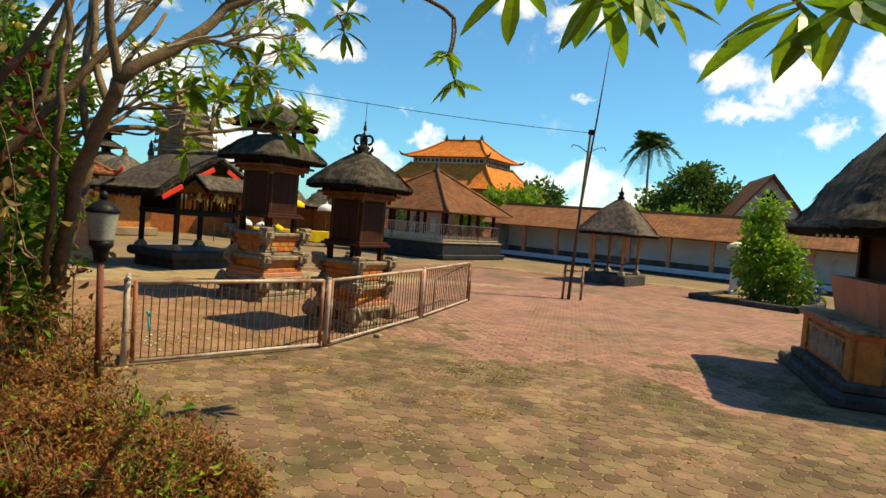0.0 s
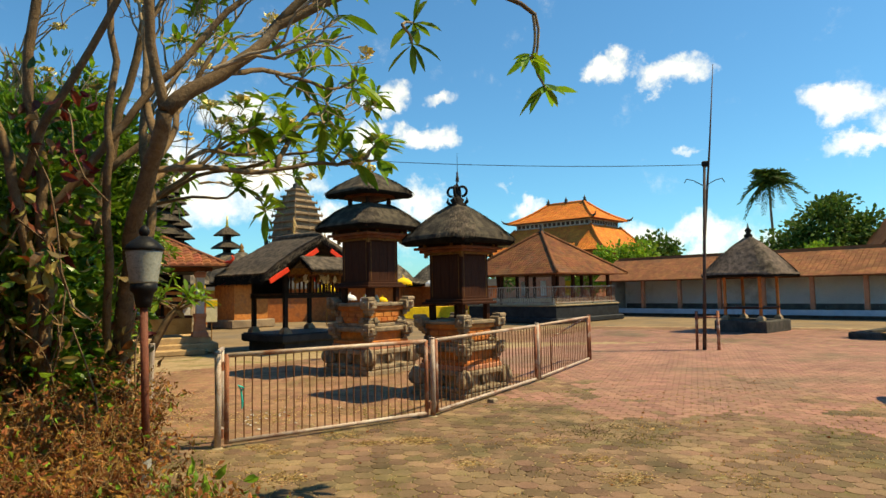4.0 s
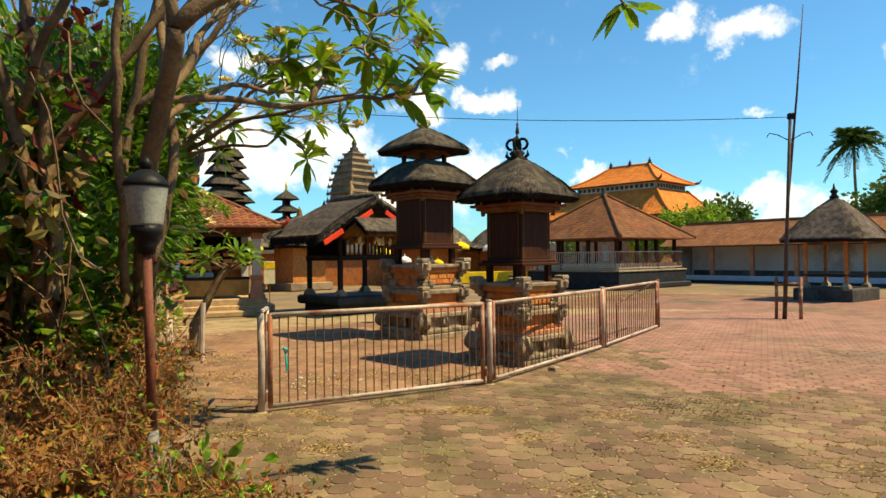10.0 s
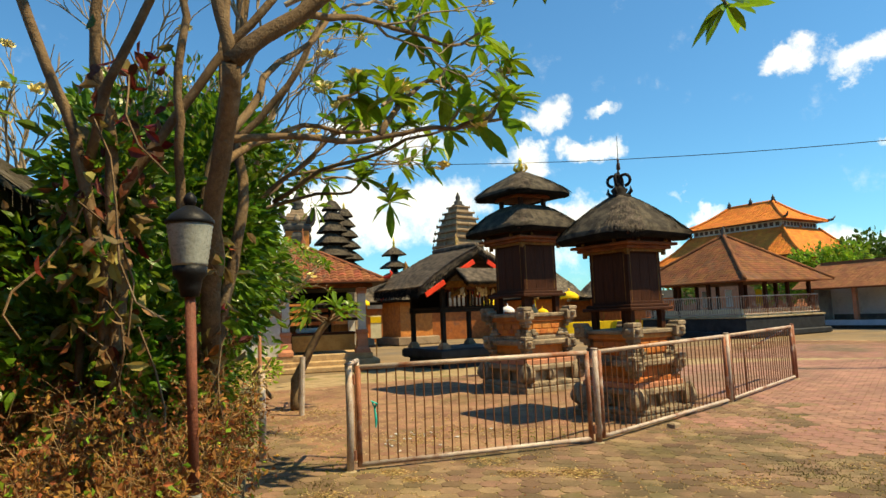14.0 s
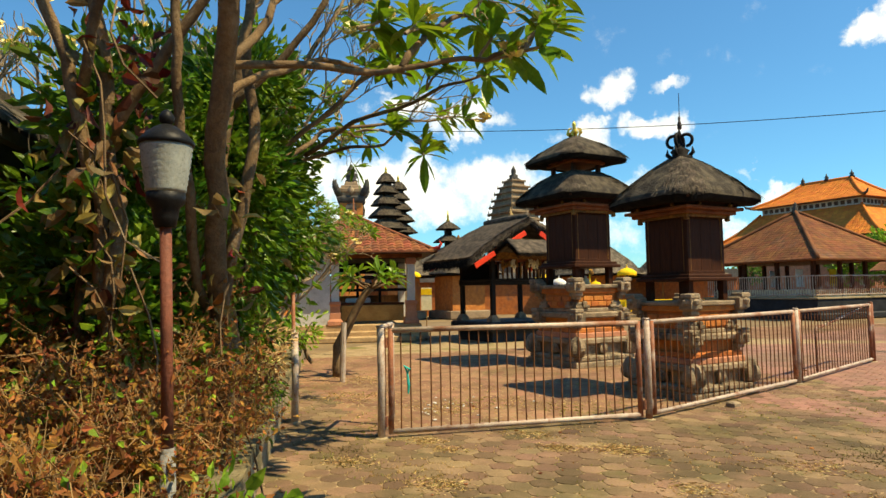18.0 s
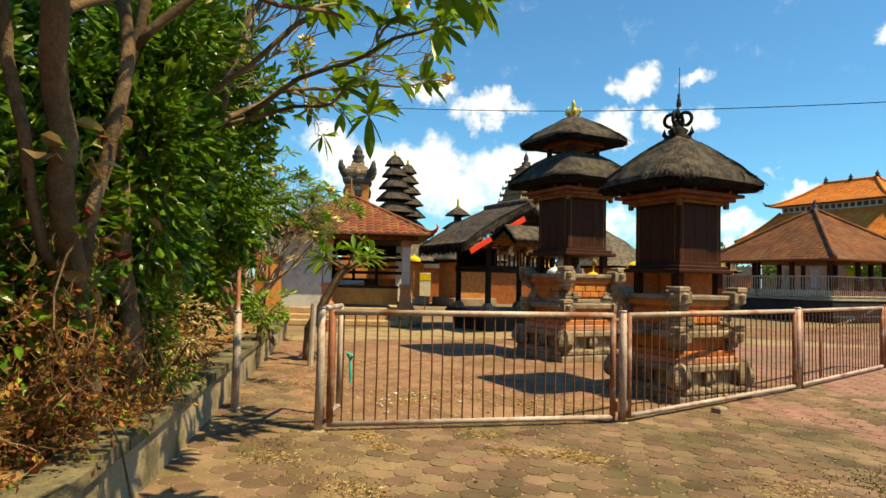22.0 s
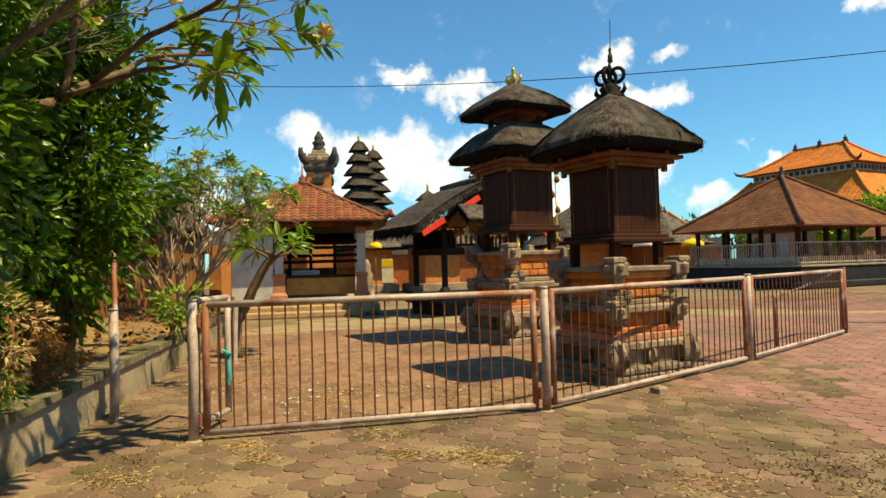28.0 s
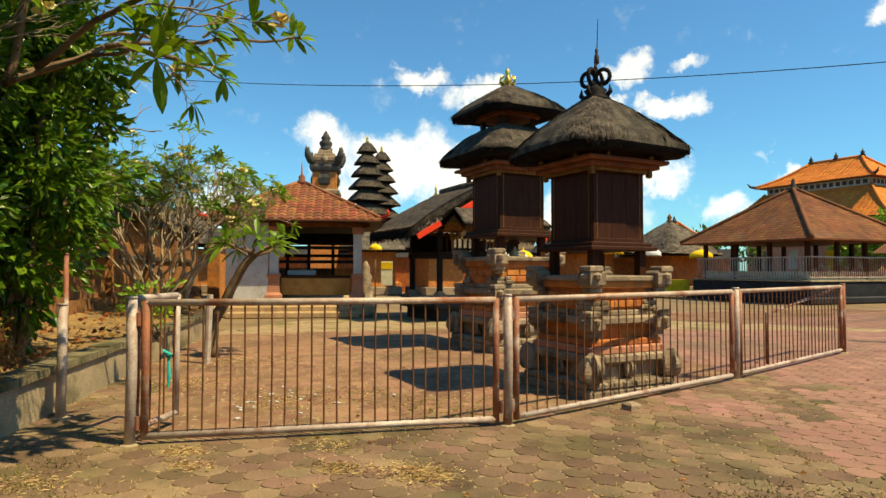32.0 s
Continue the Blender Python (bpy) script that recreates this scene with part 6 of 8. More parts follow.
# ---- parasols, offering tables, banner, statue ----
def parasol(at, h, r, mat, label):
    o = thing("ceremonial_parasol", Matrix.Translation((*at, 0)), label, "parasol", "ceremonial parasols")
    k = min(1.0, r / 0.45)
    part("staff", Shape().tube([(0, 0, -0.02), (0.02 * k, 0, h)], 0.022, 7), M_GILT, o, smooth=True)
    s = Shape().lathe([(r, h - 0.16 * k), (r * 1.01, h - 0.08 * k), (r * 0.97, h), (r * 0.6, h + 0.14 * k), (0.07 * k, h + 0.22 * k), (0.03 * k, h + 0.24 * k), (0.045 * k, h + 0.28 * k), (0.008, h + 0.40 * k)], 16, caps=False)
    part("canopy", s, mat, o, smooth=True)
    for i in range(16):
        a = 2 * math.pi * i / 16
        part("fringe", Shape().box((r * math.cos(a), r * math.sin(a), h - 0.19 * k), (0.03 * k, 0.03 * k, 0.08 * k), 0.006), mat, o)
    return o


def table(at, turn, w, mat, label):
    o = thing("offering_table", Matrix.Translation((*at, 0)) @ Matrix.Rotation(radians(turn), 4, "Z"), label, "table", "cloth-covered offering tables")
    part("top", Shape().box((0, 0, 0.80), (w, 0.8, 0.05), 0.01), M_WOOD, o)
    s = Shape()
    n = 40
    per = [(-w / 2, -0.4), (w / 2, -0.4), (w / 2, 0.4), (-w / 2, 0.4)]
    ring0, ring1 = [], []
    for i in range(n):
        f = i / n * 4
        k, u = int(f), f - int(f)
        a, b = per[k], per[(k + 1) % 4]
        x, y = a[0] + (b[0] - a[0]) * u, a[1] + (b[1] - a[1]) * u
        wv = 1 + 0.04 * math.sin(i * 2.3)
        ring0.append((x * 1.01, y * 1.02, 0.835))
        ring1.append((x * wv * 1.02, y * wv * 1.04, 0.24 + 0.03 * math.sin(i * 1.7)))
    s.add(ring0 + ring1, [tuple(range(n))] + [(n + i, n + (i + 1) % n, (i + 1) % n, i) for i in range(n)])
    part("cloth", s, mat, o, "draped cloth")
    for sx in (-1, 1):
        for sy in (-1, 1):
            part("leg", Shape().box((sx * (w / 2 - 0.08), sy * 0.32, 0.39), (0.06, 0.06, 0.80), 0.005), M_WOOD, o)
    return o


for at, w_ in (((-5.6, 35.0), 2.0), ((-3.6, 35.6), 2.2), ((-1.9, 36.4), 1.6), ((0.2, 39.6), 2.2)):
    table(at, 18, w_, M_YELLOW, "offering table draped with a bright yellow cloth")
for at, h_, r_, mt_ in (((-0.6, 38.4), 2.1, 0.55, M_YELLOW), ((-2.9, 37.4), 2.2, 0.5, M_WHITE_CLOTH), ((-4.6, 36.6), 2.3, 0.5, M_YELLOW), ((-10.85, 23.8), 2.1, 0.24, M_YELLOW), ((-3.50, 16.7), 1.60, 0.17, M_WHITE_CLOTH), ((-2.68, 16.9), 1.52, 0.15, M_YELLOW), ((-3.12, 16.9), 1.56, 0.15, M_WHITE_CLOTH), ((-8.2, 33.0), 2.0, 0.45, M_YELLOW), ((14.15, 22.75), 2.0, 0.36, M_CREAM)):
    parasol(at, h_, r_, mt_, {M_YELLOW: "yellow ceremonial parasol with a fringe", M_WHITE_CLOTH: "white ceremonial parasol with a fringe", M_CREAM: "cream parasol on a white pillar by the tree bed"}[mt_])
bn = thing("cloth_banner", Matrix.Translation((-10.25, 23.6, 0)) @ Matrix.Rotation(radians(24), 4, "Z"), "hanging yellow and cream cloth banner on a stand", "banner")
part("pole", Shape().tube([(0, 0, -0.02), (0, 0, 1.65)], 0.02, 6), M_GILT, bn)
part("cloth", Shape().box((0, -0.02, 1.15), (0.40, 0.02, 0.85), 0.004), M_CREAM, bn)
part("cloth_panel", Shape().box((0, -0.036, 1.42), (0.40, 0.012, 0.24), 0.003), M_YELLOW, bn)
stt = Shape().lathe([(0.32, 0), (0.32, 0.25), (0.22, 0.3), (0.26, 0.6), (0.18, 0.85), (0.24, 1.05), (0.13, 1.2), (0.16, 1.38), (0.04, 1.6)], 12)
stt.v = [(x * (1 + 0.25 * noise.noise((x * 5, y * 5, z_ * 5))), y * (1 + 0.25 * noise.noise((x * 5, y * 5, z_ * 5 + 4))), z_) for x, y, z_ in stt.v]
solid("guardian_statue", stt, M_STONE, "weathered grey carved guardian figure on a block", "statue", m=pose(-10.75, 23.0, -0.02, 0, 0, 20), smooth=True)
# gilt festival pole seen between the shrines
fp = thing("festival_pole", Matrix.Translation((-4.2, 24.0, 0)), "slim yellow festival pole with hanging ornaments", "festival pole")
part("pole", Shape().tube([(0, 0, -0.02), (0.05, 0, 2.5), (0.02, 0, 4.4)], [0.03, 0.025, 0.015], 6), M_YELLOW, fp)
for i in range(5):
    part("ornament", Shape().lathe([(0.02, -0.12), (0.10, -0.05), (0.07, 0.06), (0.015, 0.14)], 8, (0.08 * (-1) ** i, 0.03, 2.0 + 0.5 * i)), M_GILT, fp, smooth=True)
# small offerings standing on the altars
for at, zz in ((S1, 1.50),):
    for i in range(2):
        o = thing("offering_bundle", Matrix.Translation((at[0] - 0.1 + 0.24 * i, at[1] - 0.22 + 0.18 * i, zz)), "small bundle of yellow and white cloth on the altar", "offering", "offerings on the altars")
        part("cloth_bundle", Shape().lathe([(0.05, 0), (0.07, 0.04), (0.06, 0.10), (0.02, 0.14)], 10), M_CREAM if i else M_WHITE_CLOTH, o, smooth=True)
        part("knot", Shape().lathe([(0.02, 0.135), (0.03, 0.155), (0.006, 0.18)], 8), M_WHITE_CLOTH if i else M_YELLOW, o, smooth=True)
# kerbed bed of the shrub at the right
tb = thing("tree_bed", Matrix.Translation((13.9, 20.7, 0)) @ Matrix.Rotation(radians(40), 4, "Z"), "square soil bed with a dark stone kerb", "planting bed", kind="structure")
part("soil", Shape().box((0, 0, 0.02), (3.2, 3.2, 0.12), 0.02), M_SOIL, tb)
for side in range(4):
    m_ = Matrix.Rotation(math.pi / 2 * side, 4, "Z")
    part("kerb", Shape().box((0, -1.7, 0.08), (3.6, 0.2, 0.24), 0.03).moved(m_), M_DARK_STONE, tb)
pl = thing("white_pillar", Matrix.Translation((14.15, 22.75, 0)), "short white plaster pillar under a parasol", "pillar")
part("shaft", Shape().steps([(0.30, -0.02), (0.30, 0.2), (0.20, 0.28), (0.20, 1.2), (0.28, 1.28)]), M_WHITE, pl)
bb = thing("blue_bin", Matrix.Translation((16.9, 21.8, 0)), "blue plastic bin beside the altar", "bin")
part("body", Shape().lathe([(0.22, 0), (0.27, 0.6), (0.29, 0.62), (0.29, 0.66), (0.25, 0.66)], 16), M_BLUE_BIN, bb, smooth=True)
part("lid", Shape().lathe([(0.30, 0.66), (0.30, 0.70), (0.05, 0.78)], 16), M_BLUE_BIN, bb, smooth=True)

# ---- plants ----
def rand_dir(rr, up=0.0):
    v = Vector((rr.gauss(0, 1), rr.gauss(0, 1), rr.gauss(0, 1) + up))
    return v.normalized() if v.length > 1e-6 else Vector((0, 0, 1))


def small_leaf(s, p, d, size, wide, rr):
    """A folded leaf: four corners when tiny, a pointed oval when larger."""
    side = d.cross(rand_dir(rr)).normalized() * (size * wide)
    bend = side.cross(d).normalized() * (size * 0.12)
    if size < 0.055:
        m = p + d * size * 0.45
        s.add([p, m + side + bend, p + d * size - bend * 0.6, m - side + bend], [(0, 1, 2), (0, 2, 3)])
        return
    a, b = p + d * size * 0.28, p + d * size * 0.62
    s.add([p, a + side * 0.8 + bend, b + side * 0.86 + bend * 0.8, p + d * size - bend * 1.2, b - side * 0.86 + bend * 0.8, a - side * 0.8 + bend, a, b], [(0, 1, 6), (0, 6, 5), (1, 2, 7, 6), (6, 7, 4, 5), (2, 3, 7), (7, 3, 4)])


def long_leaf(s, p, d, size, wide, rr, droop=0.25):
    """A long pointed leaf with a midrib fold and a bowed length."""
    flat = Vector((0, 0, 1)) - d * d.z
    up = flat.normalized() if flat.length > 0.05 else d.orthogonal().normalized()
    up = (Matrix.Rotation(rr.uniform(-0.5, 0.5), 3, d) @ up)
    side = d.cross(up).normalized()
    v = []
    for f, w in ((0.0, 0.10), (0.3, 0.75), (0.62, 1.0), (0.85, 0.62), (1.0, 0.03)):
        c = p + d * size * f - Vector((0, 0, 1)) * (droop * size * f * f)
        k = size * wide * w
        v += [c + side * k + up * k * 0.25, c, c - side * k + up * k * 0.25]
    f = []
    for i in range(4):
        a = 3 * i
        f += [(a, a + 1, a + 4, a + 3), (a + 1, a + 2, a + 5, a + 4)]
    s.add(v, f)


def whorl(s, p, d, rr, n=10, size=0.24, wide=0.14):
    """Leaves spreading round a branch tip."""
    side = d.orthogonal().normalized()
    for i in range(n):
        a = i * 2.4 + rr.uniform(-0.3, 0.3)
        out_ = (Matrix.Rotation(a, 3, d) @ side)
        dd = (out_ + d * rr.uniform(0.1, 0.9)).normalized()
        long_leaf(s, p - d * rr.uniform(0, 0.06), dd, size * rr.uniform(0.7, 1.25), wide, rr, rr.uniform(0.05, 0.38))


def flower(s, p, rr, size=0.075):
    for i in range(5):
        a = i * 1.257
        d = Vector((math.cos(a), math.sin(a), 0.35)).normalized()
        small_leaf(s, p, d, size, 0.35, rr)


def bent(a, b, rr, k=0.12, n=5):
    """Points from a to b along a wavering line."""
    a, b = Vector(a), Vector(b)
    L = (b - a).length
    o1, o2 = rand_dir(rr) * L * k, rand_dir(rr) * L * k
    return [a.lerp(b, f) + o1 * math.sin(math.pi * f) + o2 * math.sin(2 * math.pi * f) * 0.5 for f in [i / (n - 1) for i in range(n)]]


def grow(wood, leaves, blooms, p, d, length, r, depth, rr, leafy_share, up=0.35, spread=0.75, leaf=0.24, taper=0.72):
    """Forking limbs that end in leaf whorls."""
    q = p + d * length
    pts = bent(p, q, rr, 0.09, 4)
    wood.tube(pts, [r * (1 - (1 - taper) * i / 3) for i in range(4)], 6 if r > 0.012 else 5, False)
    q = pts[-1]
    if depth == 0:
        if rr.random() < leafy_share:
            whorl(leaves, q, (d + Vector((0, 0, 0.4))).normalized(), rr, rr.randint(6, 11), leaf)
        if blooms is not None and rr.random() < 0.05:
            for _ in range(5):
                flower(blooms, q + rand_dir(rr, 1.0) * 0.05, rr)
        return
    for i in range(2 if rr.random() < 0.72 else 3):
        nd = (d + rand_dir(rr) * spread + Vector((0, 0, up))).normalized()
        grow(wood, leaves, blooms, q, nd, length * rr.uniform(0.62, 0.86), r * taper, depth - 1, rr, leafy_share, up, spread, leaf, taper)


def limb(s, pts, r0, r1, rr, n=9):
    """A stout limb through given points, with a little waver."""
    full = []
    for i in range(len(pts) - 1):
        seg = bent(pts[i], pts[i + 1], rr, 0.05, 5)
        full += seg if i == 0 else seg[1:]
    k = len(full) - 1
    s.tube(full, [r0 + (r1 - r0) * i / k for i in range(k + 1)], n)
    return full[-1]


# old frangipani in the planter, its limbs reaching over the path
rr = random.Random(21)
FT = Vector((-2.55, 4.7, 0.4))
ft = thing("frangipani_tree", Matrix.Translation(FT), "old frangipani tree with tan limbs and long green leaves", "tree")
leaves, blooms, twigs = Shape(), Shape(), Shape()


def loc(*p):
    """A place of the court in the tree's own axes."""
    return Vector(p) - FT


def spray(p, n, size, reach=0.22, back=None, rr=rr):
    """A leafy end: short shoots fanning from a twig, each with a whorl of leaves."""
    p = loc(*p)
    d0 = (p - loc(*back)).normalized() if back else Vector((0, 0, 1))
    for i in range(max(2, round(n * 0.5))):
        d = (d0 + rand_dir(rr) * 0.8 + Vector((0, 0, 0.25))).normalized()
        q = p + d * reach * rr.uniform(0.5, 1.3)
        twigs.tube(bent(p, q, rr, 0.1, 4), [0.012, 0.011, 0.010, 0.010], 6, False)
        whorl(leaves, q, (d + Vector((0, 0, 0.25))).normalized(), rr, rr.randint(7, 10), size, 0.165)
        if rr.random() < 0.12:
            for _ in range(5):
                flower(blooms, q + rand_dir(rr, 1.0) * 0.05, rr)


BOUGHS = (
    ("trunk", ((-2.98, 5.08, 0.3), (-2.74, 4.82, 1.2), (-2.48, 4.55, 1.95), (-2.23, 4.31, 2.58), (-2.02, 4.10, 2.92)), 0.066, 0.050),
    ("limb", ((-2.02, 4.10, 2.92), (-1.74, 4.32, 3.22), (-1.42, 4.52, 3.64), (-0.85, 4.75, 3.98), (-0.1, 5.1, 4.22), (0.5, 5.6, 4.10)), 0.052, 0.018),
    ("limb", ((-2.02, 4.10, 2.92), (-2.08, 4.02, 3.5), (-2.05, 3.9, 4.5)), 0.036, 0.026),
    ("limb", ((-2.23, 4.31, 2.58), (-2.0, 4.65, 2.66), (-1.62, 5.1, 2.72), (-1.20, 5.4, 2.80), (-0.98, 5.45, 2.86)), 0.024, 0.012),
    ("limb", ((-1.62, 5.1, 2.72), (-1.65, 5.5, 3.1), (-1.6, 6.3, 3.5), (-1.57, 7.2, 3.56)), 0.024, 0.012),
    ("limb", ((-1.42, 4.52, 3.64), (-1.15, 4.6, 3.95), (-0.9, 4.7, 4.5)), 0.034, 0.022),
    ("trunk", ((-3.45, 5.75, 0.3), (-3.42, 5.65, 1.2), (-3.30, 5.45, 2.02)), 0.075, 0.060),
    ("limb", ((-3.30, 5.45, 2.02), (-3.28, 5.5, 2.8), (-3.1, 5.55, 3.6), (-2.95, 5.6, 4.5)), 0.046, 0.030),
    ("limb", ((-3.28, 5.5, 2.8), (-2.85, 5.75, 3.35), (-2.5, 5.9, 4.0)), 0.034, 0.022),
    ("limb", ((-3.30, 5.45, 2.02), (-3.62, 6.1, 2.32), (-4.01, 6.93, 2.66)), 0.050, 0.040),
    ("limb", ((-4.01, 6.93, 2.66), (-3.85, 7.05, 3.5), (-3.55, 7.4, 4.4)), 0.034, 0.022),
    ("limb", ((-4.01, 6.93, 2.66), (-3.4, 7.1, 2.82), (-2.85, 7.1, 2.82)), 0.024, 0.013),
    ("limb", ((-3.7, 7.0, 2.78), (-3.0, 7.1, 3.12), (-2.3, 7.0, 3.22), (-1.85, 6.97, 3.28)), 0.026, 0.012),
    ("limb", ((-4.01, 6.93, 2.66), (-4.05, 7.8, 3.25), (-4.3, 8.8, 3.5), (-4.6, 9.6, 3.62)), 0.030, 0.013),
    ("limb", ((-4.05, 7.8, 3.25), (-3.6, 8.5, 3.45), (-3.1, 9.05, 3.58)), 0.024, 0.012),
    ("limb", ((-2.12, 4.20, 2.76), (-2.35, 4.45, 3.2), (-2.45, 4.7, 3.8), (-2.3, 5.0, 4.5)), 0.030, 0.018),
    ("limb", ((-1.74, 4.32, 3.22), (-1.70, 4.75, 3.40), (-1.52, 5.4, 3.55), (-1.30, 6.0, 3.66)), 0.024, 0.012),
    ("limb", ((-3.50, 5.85, 2.25), (-3.05, 6.1, 2.75), (-2.65, 6.3, 3.15), (-2.3, 6.6, 3.55)), 0.026, 0.013),
    ("limb", ((-2.85, 4.25, 0.4), (-2.84, 4.2, 1.8), (-2.85, 4.13, 2.5), (-2.91, 4.06, 3.02), (-2.85, 4.0, 4.2)), 0.042, 0.028),
    ("limb", ((-2.88, 4.16, 2.2), (-2.5, 4.25, 2.75), (-2.15, 4.45, 3.3), (-1.75, 4.75, 3.95), (-1.5, 4.9, 4.4)), 0.030, 0.020),
    ("limb", ((-2.95, 4.05, 2.42), (-2.6, 3.95, 3.0), (-2.25, 3.95, 3.6), (-2.0, 4.0, 4.3)), 0.028, 0.018),
    ("limb", ((-2.72, 4.80, 1.25), (-2.56, 4.82, 1.9), (-2.52, 4.88, 2.5), (-2.62, 4.95, 3.2), (-2.6, 5.0, 4.2)), 0.042, 0.026),
    ("limb", ((-2.95, 4.3, 0.4), (-2.90, 4.15, 1.9), (-2.97, 4.01, 2.51), (-3.07, 3.89, 2.99), (-3.3, 3.7, 3.8)), 0.040, 0.026),
    ("limb", ((-2.74, 4.80, 1.2), (-2.52, 4.30, 2.26), (-2.44, 4.21, 2.69), (-2.42, 4.23, 3.31), (-2.5, 4.2, 4.2)), 0.030, 0.020),
    ("limb", ((-2.21, 4.28, 2.55), (-2.25, 4.72, 3.09), (-2.17, 5.45, 3.79)), 0.028, 0.016),
    ("limb", ((-2.28, 4.36, 2.42), (-2.30, 4.68, 2.66), (-2.24, 5.41, 2.96), (-2.08, 6.15, 3.08)), 0.026, 0.012),
)
for name, pts_, r0, r1 in BOUGHS:
    s_ = Shape()
    limb(s_, [loc(*p) for p in pts_], r0, r1, rr, 11 if name == "trunk" else 9)
    part(name, s_, M_BARK, ft, smooth=True)
# forking ends: tip, the point before it, depth of forking, share of leafy ends, first length
for p, back, deep, share, first, r_ in (
        ((-1.98, 3.9, 4.5), (-2.06, 3.98, 3.5), 4, 0.25, 0.45, 0.028), ((-0.9, 4.5, 4.5), (-1.2, 4.35, 3.9), 3, 0.5, 0.4, 0.022),
        ((-2.95, 5.6, 4.5), (-3.1, 5.55, 3.6), 4, 0.25, 0.45, 0.026), ((-2.5, 5.9, 4.0), (-2.85, 5.75, 3.35), 4, 0.45, 0.42, 0.020),
        ((-3.55, 7.4, 4.4), (-3.85, 7.05, 3.5), 4, 0.35, 0.42, 0.020), ((-2.85, 4.0, 4.2), (-2.91, 4.06, 3.02), 4, 0.12, 0.42, 0.026),
        ((-3.3, 3.7, 3.8), (-3.07, 3.89, 2.99), 5, 0.08, 0.45, 0.024), ((-1.6, 6.3, 3.5), (-1.65, 5.5, 3.2), 3, 0.4, 0.36, 0.014),
        ((-3.85, 7.05, 3.4), (-4.01, 6.93, 2.66), 4, 0.35, 0.45, 0.020), ((-3.2, 7.15, 3.0), (-3.9, 6.9, 2.9), 3, 0.4, 0.36, 0.014),
        ((-4.2, 8.4, 3.4), (-4.05, 7.8, 3.25), 3, 0.5, 0.36, 0.014), ((-1.75, 4.75, 3.95), (-2.15, 4.45, 3.3), 4, 0.25, 0.4, 0.016), ((-2.25, 3.95, 3.6), (-2.6, 3.95, 3.0), 4, 0.2, 0.4, 0.016), ((-2.62, 4.95, 3.2), (-2.45, 4.85, 2.5), 4, 0.3, 0.42, 0.018), ((-2.45, 4.7, 3.7), (-2.35, 4.45, 3.2), 4, 0.3, 0.42, 0.018), ((-3.05, 6.1, 2.78), (-3.5, 5.85, 2.25), 4, 0.35, 0.36, 0.014), ((-1.62, 5.1, 3.48), (-1.7, 4.75, 3.4), 3, 0.5, 0.34, 0.013), ((-3.70, 6.25, 2.52), (-3.3, 5.45, 2.02), 4, 0.25, 0.42, 0.015),
        ((-3.0, 7.1, 3.12), (-3.7, 7.0, 2.78), 3, 0.5, 0.4, 0.014), ((-1.72, 4.15, 3.20), (-2.02, 4.05, 2.92), 3, 0.2, 0.4, 0.018)):
    for k in range(2):
        d_ = ((loc(*p) - loc(*back)).normalized() + rand_dir(rr) * 0.5 + Vector((0.1, 0.1, 0.1))).normalized()
        grow(twigs, leaves, blooms, loc(*p), d_, first, r_ * 0.8, deep, rr, share * 0.4, 0.22, 0.62, 0.23)
for p, back, n_, size in (
        ((-1.25, 5.40, 2.82), (-1.62, 5.1, 2.72), 5, 0.25), ((-0.98, 5.45, 2.84), (-1.2, 5.4, 2.8), 6, 0.26), ((-1.62, 5.15, 2.95), (-1.7, 5.0, 2.72), 3, 0.24), ((-1.30, 6.0, 3.66), (-1.52, 5.4, 3.55), 5, 0.24), ((-1.52, 5.5, 3.60), (-1.7, 4.75, 3.4), 3, 0.23), ((-2.3, 6.6, 3.55), (-2.65, 6.3, 3.15), 5, 0.24), ((-2.65, 6.35, 3.2), (-3.05, 6.1, 2.75), 3, 0.23), ((-1.95, 5.15, 3.05), (-2.0, 4.75, 2.65), 3, 0.24), ((-2.15, 5.9, 3.05), (-2.3, 5.5, 2.8), 3, 0.23), ((-2.3, 5.0, 4.5), (-2.45, 4.7, 3.8), 4, 0.24), ((-0.60, 5.1, 3.85), (-0.85, 4.75, 3.98), 4, 0.23), ((-1.57, 7.2, 3.56), (-1.6, 6.3, 3.5), 5, 0.24), ((-1.45, 5.9, 3.3), (-1.65, 5.5, 3.2), 3, 0.24),
        ((-2.85, 7.1, 2.82), (-3.4, 7.1, 2.82), 5, 0.25), ((-2.5, 7.05, 2.80), (-3.2, 7.1, 2.95), 4, 0.24), ((-1.85, 6.97, 3.28), (-2.3, 7.0, 3.22), 6, 0.26), ((-2.35, 7.0, 3.25), (-3.0, 7.1, 3.12), 4, 0.24),
        ((-4.6, 9.6, 3.62), (-4.3, 8.8, 3.5), 5, 0.25), ((-3.1, 9.05, 3.58), (-3.6, 8.5, 3.45), 5, 0.24), ((-3.6, 8.5, 3.5), (-4.05, 7.8, 3.25), 3, 0.23),
        ((-0.75, 4.8, 4.02), (-1.38, 4.5, 3.66), 3, 0.23), ((-0.1, 5.1, 4.22), (-0.75, 4.8, 4.0), 3, 0.22)):
    spray(p, n_, size, 0.24, back)
